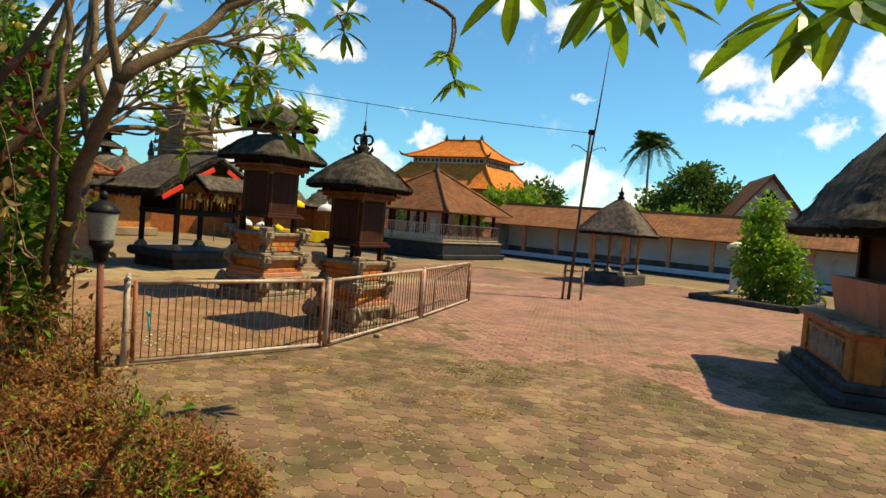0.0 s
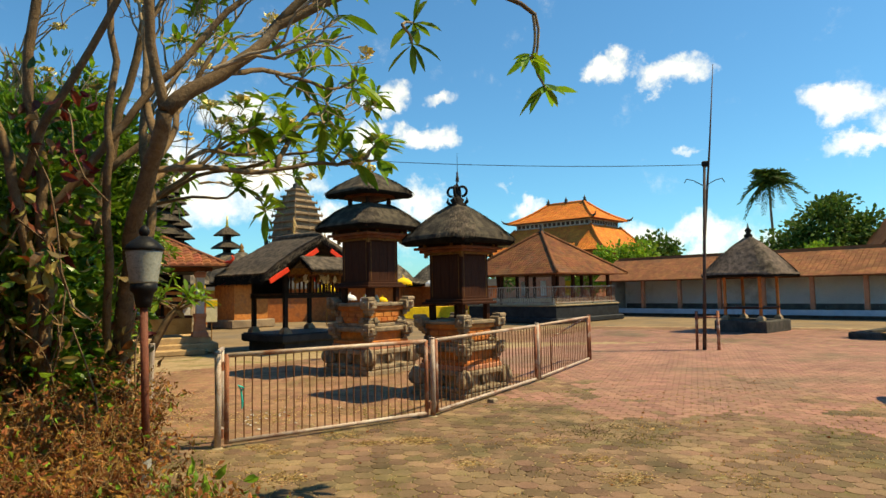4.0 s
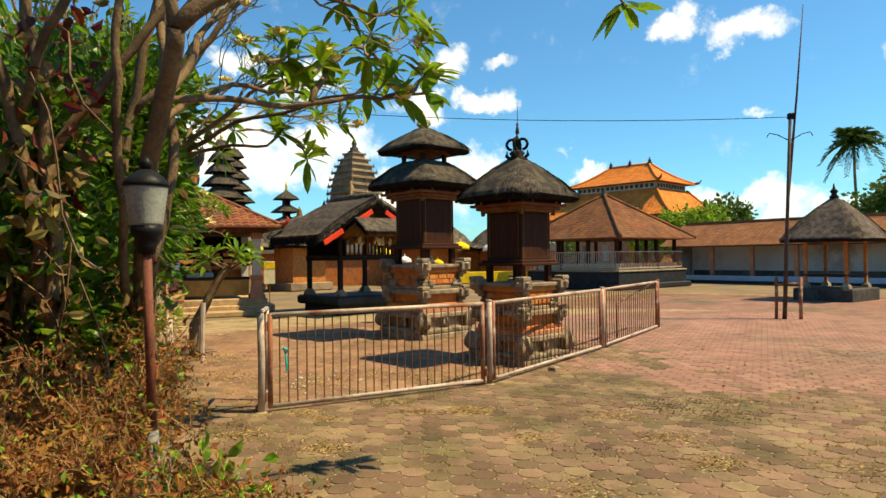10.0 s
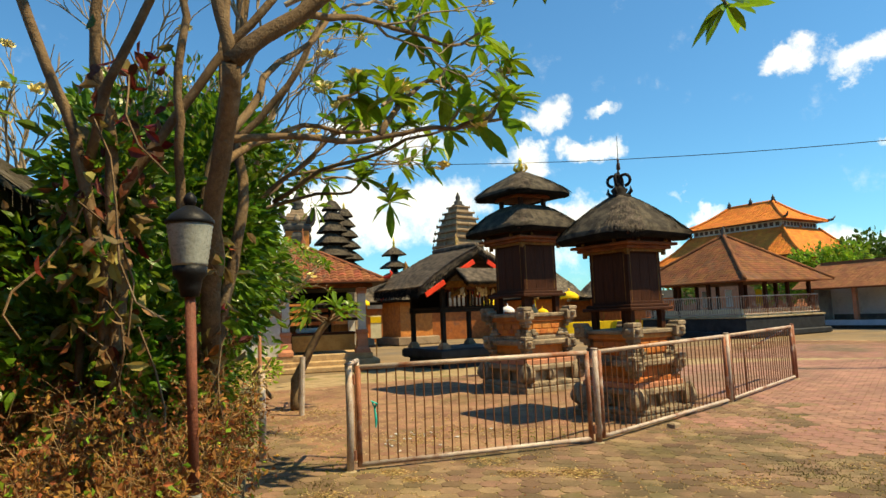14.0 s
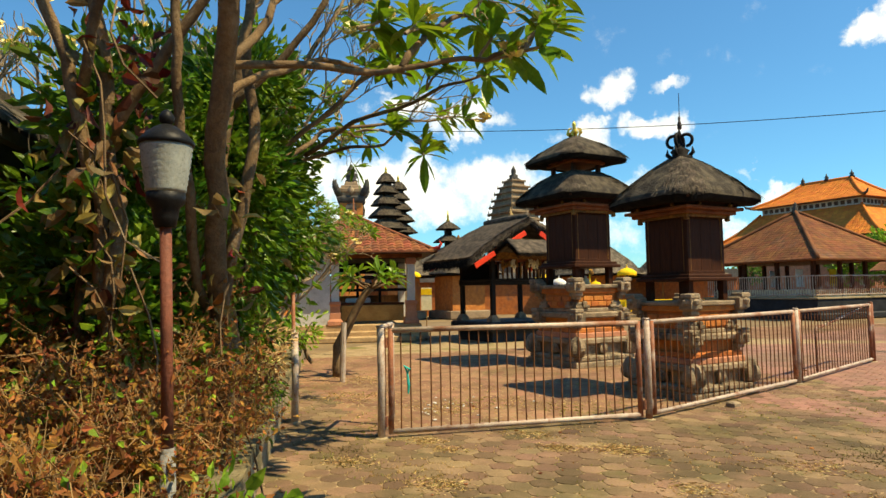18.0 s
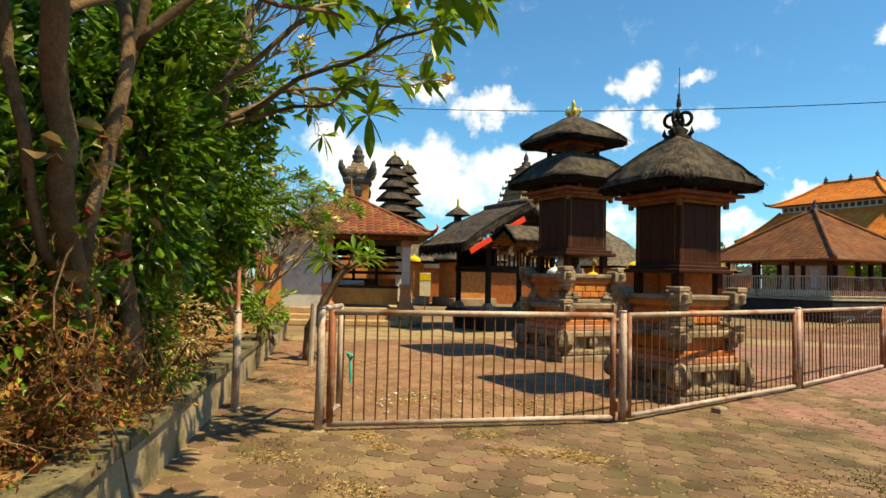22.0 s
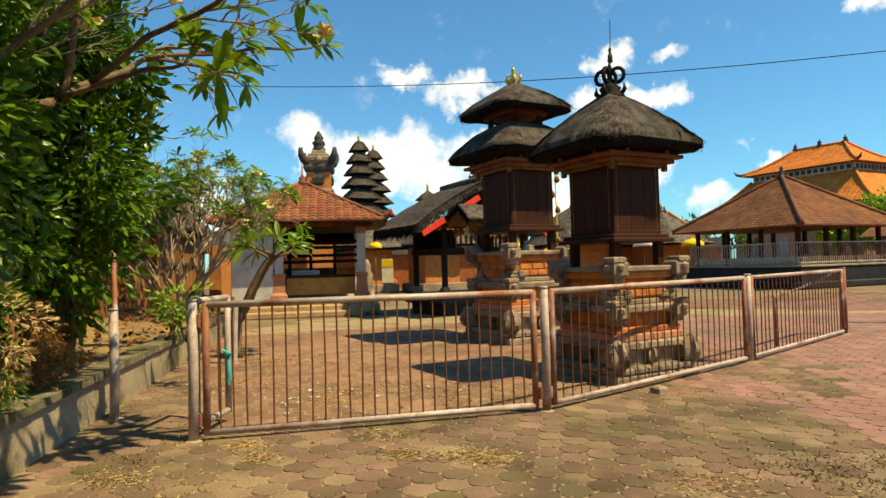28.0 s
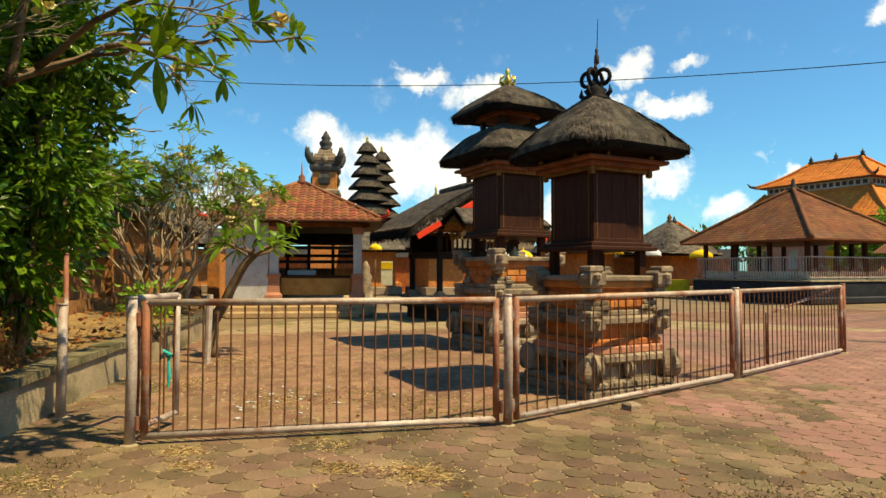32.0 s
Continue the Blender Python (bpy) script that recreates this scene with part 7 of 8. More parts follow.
# hanging shoots over the path
for a, b, n_, size in (((0.5, 5.6, 4.10), (0.60, 5.85, 3.52), 12, 0.23), ((0.48, 5.58, 4.09), (0.46, 5.75, 3.76), 9, 0.21),
                       ((0.55, 2.1, 3.35), (0.70, 1.80, 3.06), 8, 0.30), ((0.75, 2.0, 3.35), (0.86, 1.76, 3.08), 6, 0.28), ((1.15, 1.8, 3.3), (1.36, 1.50, 3.00), 7, 0.34),
                       ((1.3, 1.7, 3.3), (1.52, 1.40, 3.00), 7, 0.36), ((1.0, 1.9, 3.35), (1.12, 1.6, 3.14), 5, 0.26), ((0.3, 2.4, 3.4), (0.40, 2.1, 3.18), 5, 0.24)):
    pts_ = bent(loc(*a), loc(*b), rr, 0.1, 6)
    twigs.tube(pts_, [0.014, 0.013, 0.012, 0.012, 0.011, 0.010], 6, False)
    whorl(leaves, pts_[-1], Vector((0.1, 0, -0.6)).normalized(), rr, n_, size, 0.16)
    if n_ > 9:
        whorl(leaves, pts_[-3], Vector((0.6, 0, -0.1)).normalized(), rr, 6, size * 0.9, 0.16)
twigs.tube(bent(loc(-0.1, 5.1, 4.22), loc(0.3, 2.4, 3.42), rr, 0.04, 7), 0.018, 6, False)
twigs.tube(bent(loc(0.3, 2.4, 3.42), loc(1.3, 1.7, 3.32), rr, 0.05, 7), 0.015, 6, False)
part("branchwork", twigs, M_PALE_BARK, ft, smooth=True, kind="stuff")
part("foliage", leaves, M_LEAF, ft, kind="stuff")
part("blossom", blooms, M_FLOWER, ft, kind="stuff")
# withered creeper on the stems
cr, cr2, cr3 = Shape(), Shape(), Shape()
stem = Shape()
for base, top, rad, n_ in (((-2.92, 5.0, 0.5), (-2.48, 4.56, 2.1), 0.22, 130), ((-2.82, 4.10, 0.6), (-2.70, 4.12, 3.1), 0.22, 230), ((-3.05, 4.2, 0.5), (-2.98, 4.05, 2.3), 0.26, 130)):
    for _ in range(n_):
        p = loc(*base).lerp(loc(*top), rr.random()) + Vector((rr.gauss(0, rad * 0.6), rr.gauss(0, rad * 0.6), rr.gauss(0, 0.1)))
        d_ = (rand_dir(rr) + Vector((0, 0, -0.7))).normalized()
        u_ = rr.random()
        small_leaf(cr3 if u_ < (0.05 if p.z > 1.7 else 0.25) else cr2 if u_ > (0.25 if p.z > 1.9 else 0.9) else cr, p, d_, rr.uniform(0.07, 0.145), 0.26, rr)
    for _ in range(5):
        a = loc(*base).lerp(loc(*top), rr.random()) + rand_dir(rr) * 0.2
        stem.tube(bent(a, a + Vector((rr.gauss(0, 0.15), rr.gauss(0, 0.15), -rr.uniform(0.4, 1.1))), rr, 0.2, 6), 0.006, 4, False)
vine = thing("withered_creeper", Matrix.Translation(FT), "withered brown creeper with hanging leaves on the frangipani stems", "creeper")
part("foliage", cr, M_CREEPER, vine, kind="stuff")
part("green_foliage", cr3, M_GREEN, vine, "green creeper leaves", kind="stuff")
part("red_foliage", cr2, M_MAROON, vine, "dark maroon leaves", kind="stuff")
part("vine", stem, M_BARK, vine, kind="stuff")


def leaf_mass(at, blobs, n, size, mat, name, label, rr, stems=6, wide=0.3, category="shrub", trunk_mat=None, group=""):
    """A shrub or broad tree: stems and a crown of many leaves gathered in uneven clumps."""
    o = thing(name, Matrix.Translation(at), label, category, group)
    crown, wood = Shape(), Shape()
    clumps = []
    for (bx, by, bz), (rx, ry, rz), w in blobs:
        for _ in range(int(26 * w)):
            d = rand_dir(rr)
            k = rr.random() ** 0.4
            clumps.append((Vector((bx + d.x * rx * k, by + d.y * ry * k, bz + d.z * rz * k)), d))
    per = max(1, n // len(clumps))
    for c, d in clumps:
        r_ = rr.uniform(0.5, 1.2) * size * 2.6
        for _ in range(per):
            e = rand_dir(rr)
            p = c + e * r_ * rr.random() ** 0.5
            small_leaf(crown, p, (e + d * 0.8 + Vector((0, 0, -0.25)) + rand_dir(rr) * 0.5).normalized(), size * rr.uniform(0.6, 1.35), wide, rr)
    for i in range(stems):
        b = Vector((rr.gauss(0, 0.12), rr.gauss(0, 0.12), -0.05))
        q = clumps[rr.randrange(len(clumps))][0]
        m_ = b.lerp(q, 0.5) + Vector((0, 0, 0.1 * q.z))
        wood.tube(bent(b, m_, rr, 0.06, 4) + bent(m_, q, rr, 0.06, 4)[1:], [0.05 * (1 - 0.12 * j) * max(0.5, size * 7) for j in range(7)], 6, False)
    part("stem", wood, trunk_mat or M_BARK, o, smooth=True, kind="stuff")
    part("crown", crown, mat, o)
    return o


rr = random.Random(5)
leaf_mass((-5.2, 7.75, 0.42), [((0, 0, 2.0), (0.95, 0.95, 1.4), 4.2), ((0.1, 0.0, 2.9), (0.9, 0.9, 0.8), 2.4), ((0.05, -0.1, 3.5), (0.7, 0.7, 0.55), 1.3), ((-0.2, 0.0, 1.0), (0.75, 0.75, 0.75), 1.8)], 13500, 0.125, M_GREEN, "broadleaf_tree", "dense dark green broadleaf tree by the boundary wall", rr, 9, 0.22, "tree")
leaf_mass((-3.85, 5.2, 0.42), [((0, 0, 1.3), (0.7, 0.8, 1.1), 2.6), ((0.0, 0.2, 2.3), (0.6, 0.6, 0.7), 1.3)], 6500, 0.105, M_GREEN, "broadleaf_shrub", "dark green shrub growing among the frangipani stems", rr, 7, 0.24)
leaf_mass((-4.7, 6.4, 0.42), [((0, 0, 1.5), (0.8, 0.8, 1.3), 2.4), ((0.1, 0.3, 2.6), (0.7, 0.7, 0.7), 1.4)], 6000, 0.11, M_GREEN, "broadleaf_shrub", "dark green shrub against the boundary wall", rr, 6, 0.24)
leaf_mass((-3.2, 4.45, 0.42), [((0, 0, 0.9), (0.5, 0.55, 0.8), 1.8), ((0.12, -0.15, 1.9), (0.22, 0.22, 0.6), 0.7)], 4000, 0.10, M_GREEN, "broadleaf_shrub", "dark green leafy stems tangled with the creeper", rr, 6, 0.24)
leaf_mass((-3.6, 5.8, 0.42), [((0, 0, 1.8), (0.5, 0.55, 0.95), 2.2), ((-0.1, 0.2, 2.6), (0.45, 0.45, 0.5), 1.0)], 4800, 0.11, M_GREEN, "broadleaf_shrub", "tall dark green shrub behind the frangipani trunks", rr, 6, 0.24)
leaf_mass((-3.75, 6.15, 0.42), [((0, 0, 0.55), (0.42, 0.42, 0.55), 1.4)], 1700, 0.05, M_STRAW, "yellowing_shrub", "feathery yellow-green shrub drying in the planter", rr, 8, 0.2)
leaf_mass((-3.65, 6.05, 0.42), [((0, 0, 0.5), (0.4, 0.4, 0.5), 1.2)], 1500, 0.05, M_BRIGHT, "feathery_shrub", "feathery green shrub beside a yellowing one", rr, 8, 0.2)
leaf_mass((-5.9, 9.9, 0.42), [((0, 0, 0.4), (0.25, 0.25, 0.3), 0.5)], 260, 0.09, M_BRIGHT, "small_green_shrub", "small green seedling shrub in the dry bed", rr, 4, 0.26)


def dry_bush(at, size, n, seed, label, flat=1.0):
    """A dry shrub of many thin curved twigs with rusty leaves; flat: how tall it stands against its spread."""
    q = random.Random(seed)
    o = thing("dry_shrub", Matrix.Translation(at), label, "shrub", "dry shrubs of the planter")
    tw_, lv, gr = Shape(), Shape(), Shape()
    boughs = []
    for _ in range(max(10, n // 24)):
        b = Vector((q.gauss(0, 0.22) * size, q.gauss(0, 0.22) * size, 0))
        d = (rand_dir(q) + Vector((0, 0, 0.65))).normalized()
        e = b + Vector((d.x, d.y, d.z * flat)) * size * q.uniform(0.5, 0.88)
        e.z = max(e.z, 0.08)
        pts_ = bent(b, e, q, 0.12, 6)
        tw_.tube(pts_, [0.009, 0.008, 0.007, 0.006, 0.005, 0.003], 4, False)
        boughs.append((b, e, d))
    for _ in range(int(n * 0.9)):
        b, e, d = boughs[q.randrange(len(boughs))]
        b = b.lerp(e, q.uniform(0.3, 1.0))
        d = (d * 0.7 + rand_dir(q)).normalized()
        e = b + Vector((d.x, d.y, d.z * flat)) * size * q.uniform(0.14, 0.42)
        e.z = max(e.z, 0.05)
        pts_ = bent(b, e, q, 0.14, 6)
        tw_.tube(pts_, [0.0048, 0.004, 0.0035, 0.003, 0.0024, 0.0015], 3, False)
        for j in range(q.randint(13, 22)):
            f = q.uniform(0.2, 1.0) * 4.99
            p = pts_[int(f)].lerp(pts_[int(f) + 1], f - int(f))
            if q.random() < 0.6:
                p2 = p + (rand_dir(q, 0.3) + d * 0.5).normalized() * q.uniform(0.05, 0.18)
                p2.z = max(p2.z, 0.03)
                tw_.tube([p, p2], [0.0020, 0.0009], 3, False)
                p = p2
            for _k in range(2):
                small_leaf(gr if q.random() < 0.09 else lv, p + rand_dir(q) * 0.02, (rand_dir(q) + Vector((0, 0, -0.6))).normalized(), q.uniform(0.022, 0.046), 0.27, q)
    part("branchwork", tw_, M_TWIG, o, kind="stuff")
    part("dry_foliage", lv, M_DRY, o, kind="stuff")
    part("green_foliage", gr, M_BRIGHT, o, kind="stuff")
    return o


dry_bush((-1.15, 3.05, 0.26), 0.48, 200, 12, "rust-brown dry shrub leaning out over the paving", 1.0)
dry_bush((-1.45, 3.35, 0.34), 0.58, 230, 13, "thin brown dry shrub at the planter edge", 1.0)
dry_bush((-1.45, 2.85, 0.32), 0.66, 260, 10, "bushy rust-brown dry shrub beside the lamp pole", 1.0)
dry_bush((-1.68, 3.05, 0.36), 0.76, 320, 1, "low rust-brown dry shrub spilling over the planter edge", 0.92)
dry_bush((-2.48, 3.70, 0.38), 0.80, 380, 2, "large dry shrub with rusty leaves around the lamp pole", 1.1)
dry_bush((-3.22, 4.42, 0.40), 0.95, 540, 3, "dry rust-orange shrub below the frangipani", 1.12)
dry_bush((-3.85, 5.22, 0.40), 0.78, 400, 4, "dry brown shrub in the middle of the planter", 1.1)
dry_bush((-1.75, 2.55, 0.38), 0.70, 230, 6, "dry shrub at the near end of the planter", 0.8)
dry_bush((-2.35, 3.05, 0.40), 0.82, 340, 8, "tangled dry shrub close to the boundary wall", 1.12)
dry_bush((-3.35, 4.3, 0.42), 1.1, 450, 9, "tall rust-orange dry shrub by the boundary wall", 1.15)
dry_bush((-4.4, 6.9, 0.42), 0.6, 160, 7, "small dry shrub under the green tree")
for at, k in (((-1.25, 2.75, 0.30), 0.2), ((-1.6, 3.6, 0.34), 0.2), ((-1.45, 3.0, 0.30), 0.22), ((-1.9, 2.35, 0.36), 0.26)):
    leaf_mass(at, [((0, 0, k * 0.9), (k, k, k * 0.6), 0.6)], 240, 0.085, M_BRIGHT, "green_undershrub", "low green leafy plant at the planter edge", rr, 4, 0.26, group="low green plants")

# bare-branched frangipani by the hut and the leaning young one
rr = random.Random(77)
for at, lean, r_, h_, deep, share, n_, lab in (((-8.75, 12.45, 0.4), (0.1, 0.05, 1), 0.038, 0.92, 6, 0.30, 9, "frangipani with a dense fan of pale bare branches"),
                                              ((-9.5, 13.6, 0.4), (-0.15, 0.1, 1), 0.05, 0.95, 5, 0.3, 4, "second bare frangipani against the boundary wall"),
                                              ((-7.1, 7.35, 0.0), (0.02, -0.05, 1), 0.07, 1.5, 6, 0.08, 8, "tall bare frangipani beyond the boundary wall")):
    o = thing("bare_frangipani", Matrix.Translation(at), lab, "tree", "bare frangipani trees")
    lv, bl_ = Shape(), Shape()
    for k in range(n_):
        wd_ = Shape()
        a_ = k * 6.283 / n_
        grow(wd_, lv, bl_, Vector((0.08 * math.cos(a_), 0.08 * math.sin(a_), -0.05)), (Vector(lean) + Vector((math.cos(a_), math.sin(a_), 0)) * 0.55).normalized(), h_, r_, deep, rr, share, 0.22, 0.6, 0.19, 0.68)
        part("limb", wd_, M_PALE_BARK, o, smooth=True)
    part("foliage", lv, M_LEAF, o, kind="stuff")
    part("blossom", bl_, M_FLOWER, o, kind="stuff")
o = thing("young_frangipani", Matrix.Translation((-6.0, 11.1, 0)), "leaning young frangipani with a knotty trunk and bright drooping leaves", "tree")
wd_, lv = Shape(), Shape()
limb(wd_, [Vector((0, 0, -0.02)), Vector((-0.05, 0.05, 0.5)), Vector((0.15, 0.2, 1.0)), Vector((0.45, 0.35, 1.5))], 0.10, 0.06, rr, 9)
part("trunk", wd_, M_BARK, o, smooth=True)
wd_ = Shape()
for k in range(7):
    d_ = Vector((math.cos(k * 0.9), math.sin(k * 0.9), 0.45)).normalized()
    grow(wd_, lv, None, Vector((0.45, 0.35, 1.48)), d_, 0.32, 0.025, 1, rr, 1.0, 0.15, 0.6, 0.27)
part("branchwork", wd_, M_BARK, o, smooth=True)
part("foliage", lv, M_LEAF, o, kind="stuff")
solid("wooden_prop", Shape().tube([(0, 0, 0), (0.02, 0.02, 0.95)], 0.045, 8), M_PIPE, "short weathered post beside the young tree", "post", m=pose(-5.6, 10.6, -0.01))

# shrub in the kerbed bed, far trees
rr = random.Random(15)
leaf_mass((13.9, 20.7, 0.05), [((0, 0, 1.3), (0.8, 0.8, 1.1), 2.0), ((0.1, 0.2, 2.6), (0.55, 0.55, 0.9), 1.0), ((-0.5, -0.3, 1.7), (0.4, 0.4, 1.0), 0.8), ((0.7, -0.3, 1.5), (0.5, 0.5, 0.9), 0.9), ((0.3, 0.1, 3.4), (0.25, 0.25, 0.4), 0.25), ((-0.3, 0.3, 3.0), (0.2, 0.2, 0.35), 0.25)], 5600, 0.17, M_BRIGHT, "bright_tree", "bushy bright green tree in the kerbed bed", rr, 7, 0.3, "tree")
leaf_mass((14.5, 20.1, 0.05), [((0, 0, 0.8), (0.9, 0.9, 0.7), 1.2)], 1500, 0.16, M_GREEN, "dark_shrub", "darker green shrub under the bright tree", rr, 5, 0.3)
leaf_mass((29.3, 55.6, 0.7), [((0, 0, 5.2), (3.6, 3.4, 2.6), 3.6), ((3.2, -0.5, 4.4), (3.0, 2.8, 2.4), 2.4), ((-3.2, 0, 3.8), (2.8, 2.6, 2.1), 2.0), ((0.5, 0.3, 7.0), (2.0, 2.0, 1.2), 1.2)], 9000, 0.36, M_FAR_LEAF, "mango_tree", "large dark rounded tree beyond the gallery", rr, 8, 0.36, "tree")
leaf_mass((10.6, 51.5, 0), [((0, 0, 3.4), (2.6, 2.2, 1.6), 2.4), ((-2.2, 0.2, 2.8), (1.8, 1.6, 1.4), 1.4), ((1.8, 0, 4.2), (1.4, 1.4, 1.0), 1.0)], 5200, 0.26, M_BRIGHT, "court_tree", "bright green tree behind the meeting pavilion", rr, 7, 0.34, "tree")
leaf_mass((21.5, 48.5, 0), [((0, 0, 2.6), (4.2, 2.0, 1.4), 2.2), ((4.0, 1.0, 3.0), (3.0, 2.0, 1.5), 1.6), ((-4.4, 1.0, 2.4), (3.0, 1.6, 1.2), 1.4)], 6000, 0.3, M_BRIGHT, "hedge_trees", "row of light green trees behind the gallery roof", rr, 9, 0.34, "tree")
leaf_mass((35.5, 43.0, 0), [((0, 0, 4.6), (1.6, 1.6, 1.6), 1.6), ((0.4, 0.2, 6.4), (1.1, 1.1, 1.1), 0.9)], 2600, 0.3, M_BRIGHT, "garden_tree", "light green tree beside the barn", rr, 6, 0.34, "tree")
leaf_mass((15.8, 60.0, 0), [((0, 0, 4.6), (2.4, 2.2, 1.6), 1.6)], 2200, 0.34, M_FAR_LEAF, "garden_tree", "dark green tree behind the hall", rr, 6, 0.34, "tree")
leaf_mass((-1.2, 52.0, 0), [((0, 0, 2.6), (4.0, 2.0, 1.2), 1.8)], 2600, 0.3, M_FAR_LEAF, "garden_tree", "low green trees beyond the temple wall", rr, 6, 0.34, "tree")


def palm(at, h, r, seed):
    q = random.Random(seed)
    o = thing("coconut_palm", Matrix.Translation((*at, 0)), "tall coconut palm with a drooping crown", "palm tree")
    part("trunk", Shape().tube([(0, 0, 0), (0.2, 0.1, h * 0.4), (0.1, 0.2, h * 0.75), (0, 0, h)], [0.20, 0.14, 0.115, 0.11], 8), M_PALE_BARK, o, smooth=True)
    for i in range(34):
        a = i * 2.4
        el = q.uniform(-0.7, 2.6)
        d = Vector((math.cos(a), math.sin(a), el)).normalized()
        fr = Shape()
        rl, sagg = r * q.uniform(0.75, 1.15), q.uniform(0.45, 1.1)
        pts_ = [Vector((0, 0, h)) + d * rl * f - Vector((0, 0, 1)) * rl * sagg * f * f for f in [j / 8 for j in range(9)]]
        fr.tube(pts_, [0.05 * (1 - 0.1 * j) for j in range(9)], 4, False)
        for j in range(1, 9):
            for k in range(3):
                for sgn in (-1, 1):
                    p = pts_[j - 1].lerp(pts_[j], k / 3)
                    sd = (d.cross(Vector((0, 0, 1))).normalized() * sgn * 0.8 + d * 0.7 + Vector((0, 0, -q.uniform(0.3, 0.9)))).normalized()
                    small_leaf(fr, p, sd, rl * 0.36 * (1 - 0.06 * j), 0.085, q)
        part("frond", fr, M_FAR_LEAF, o)
    return o


palm((26.3, 59.3), 11.3, 2.7, 4)

# dry grass and fallen leaves on the paving
q = random.Random(9)
tuft = Shape()
for cx, cy, n_, rad in ((-0.82, 7.66, 170, 0.13), (-1.35, 7.53, 70, 0.09), (-2.55, 7.36, 70, 0.08), (-0.2, 6.7, 40, 0.12), (-1.7, 7.95, 40, 0.14), (0.6, 7.6, 40, 0.16), (1.27, 6.15, 70, 0.14), (1.06, 6.8, 60, 0.16), (-1.9, 6.15, 60, 0.12),
                        (-2.86, 6.5, 40, 0.12), (1.9, 8.3, 40, 0.18), (0.2, 5.4, 50, 0.2), (2.3, 6.1, 40, 0.2), (-2.27, 7.15, 40, 0.09), (3.1, 5.0, 40, 0.2), (-3.1, 9.0, 60, 0.3), (-2.3, 9.6, 60, 0.35), (-5.4, 10.9, 120, 0.5), (-4.6, 9.2, 90, 0.4)):
    for _ in range(n_ * 6):
        p = Vector((cx + q.gauss(0, rad), cy + q.gauss(0, rad * 0.7), 0.006))
        a = q.uniform(0, 6.283)
        d = Vector((math.cos(a), math.sin(a), q.uniform(0.0, 0.07))).normalized()
        small_leaf(tuft, p, d, q.uniform(0.02, 0.06), 0.035, q)
patch = Shape()
for cx, cy, n_, rad in ((1.75, 7.75, 420, 0.20), (1.34, 8.3, 260, 0.18), (1.15, 7.95, 260, 0.16), (-2.86, 6.45, 200, 0.12), (-3.08, 6.8, 160, 0.10), (-1.95, 6.2, 220, 0.14), (0.45, 6.4, 160, 0.14)):
    for _ in range(n_):
        p = Vector((cx + q.gauss(0, rad * 1.3), cy + q.gauss(0, rad * 0.8), 0.004))
        small_leaf(patch, p, (rand_dir(q) + Vector((0, 0, 0.3))).normalized(), q.uniform(0.014, 0.034), 0.2, q)
tagged(part("moss_patch", patch, M_DARK_MOSS), "dark olive moss patches on the paving", "moss", kind="stuff")
chips = Shape()
for _ in range(24):
    p = Vector((-3.1 + q.gauss(0, 0.28), 9.2 + q.gauss(0, 0.35), 0.006))
    chips.box(p, (q.uniform(0.015, 0.055), q.uniform(0.012, 0.04), 0.012), 0.003, Matrix.Rotation(q.uniform(0, 3.1), 3, "Z"))
tagged(part("plaster_chips", chips, M_WHITE), "pale plaster chips lying on the court", "chips", kind="stuff")
tagged(part("straw", tuft, M_STRAW), "scattered dry straw lying on the paving", "straw", kind="stuff")
fall = Shape()
for _ in range(240):
    p = Vector((q.uniform(-3.0, 5.5), q.uniform(3.5, 14), 0.008))
    a = q.uniform(0, 6.283)
    small_leaf(fall, p, Vector((math.cos(a), math.sin(a), 0.1)).normalized(), q.uniform(0.02, 0.05), 0.35, q)
for _ in range(900):
    f, g = q.random(), q.random()
    pe = EDGE_A.lerp(EDGE_B, f).lerp(WALL_A.lerp(WALL_B, f), 0.1 + 0.85 * g)
    a = q.uniform(0, 6.283)
    small_leaf(fall, Vector((pe.x, pe.y, 0.46 + 0.12 * g)), Vector((math.cos(a), math.sin(a), 0.15)).normalized(), q.uniform(0.04, 0.11), 0.35, q)
tagged(part("fallen_leaves", fall, M_DRY), "fallen dry leaves on the paving and the soil bed", "leaves", kind="stuff")

# ---- garden lamp ----
lp = thing("garden_lamp", Matrix.Translation((-1.89, 3.64, 0.50)) @ Matrix.Diagonal((0.84, 0.84, 0.96, 1)), "garden lamp, ribbed frosted shade and black cap on red pole", "lamp")
part("pole", Shape().tube([(0.03, 0, 0.35), (0.0, 0, 1.28)], 0.026, 10), M_LAMP_POLE, lp, smooth=True)
part("lower_pole", Shape().tube([(0.06, 0, -0.6), (0.03, 0, 0.36)], 0.034, 10), M_ZINC, lp, "grey galvanised lower pole", smooth=True)
part("collar", Shape().lathe([(0.045, 1.22), (0.055, 1.26), (0.062, 1.30), (0.085, 1.32), (0.085, 1.36)], 18), M_LAMP_BLACK, lp, smooth=True)
prof = []
for i in range(17):
    z_ = 1.36 + 0.19 * i / 16
    prof.append((0.085 + 0.028 * i / 16 + (0.004 if i % 2 else 0), z_))
part("shade", Shape().lathe(prof, 24), M_LAMP_GLASS, lp, "ribbed frosted shade", smooth=True)
lcap = part("cap", Shape().lathe([(0.122, 1.55), (0.124, 1.565), (0.09, 1.60), (0.05, 1.625), (0.03, 1.635)], 22), M_LAMP_BLACK, lp, smooth=True)
part("knob", Shape().lathe([(0.016, 1.63), (0.032, 1.65), (0.034, 1.67), (0.02, 1.69), (0.004, 1.70)], 14), M_LAMP_BLACK, lcap, smooth=True)

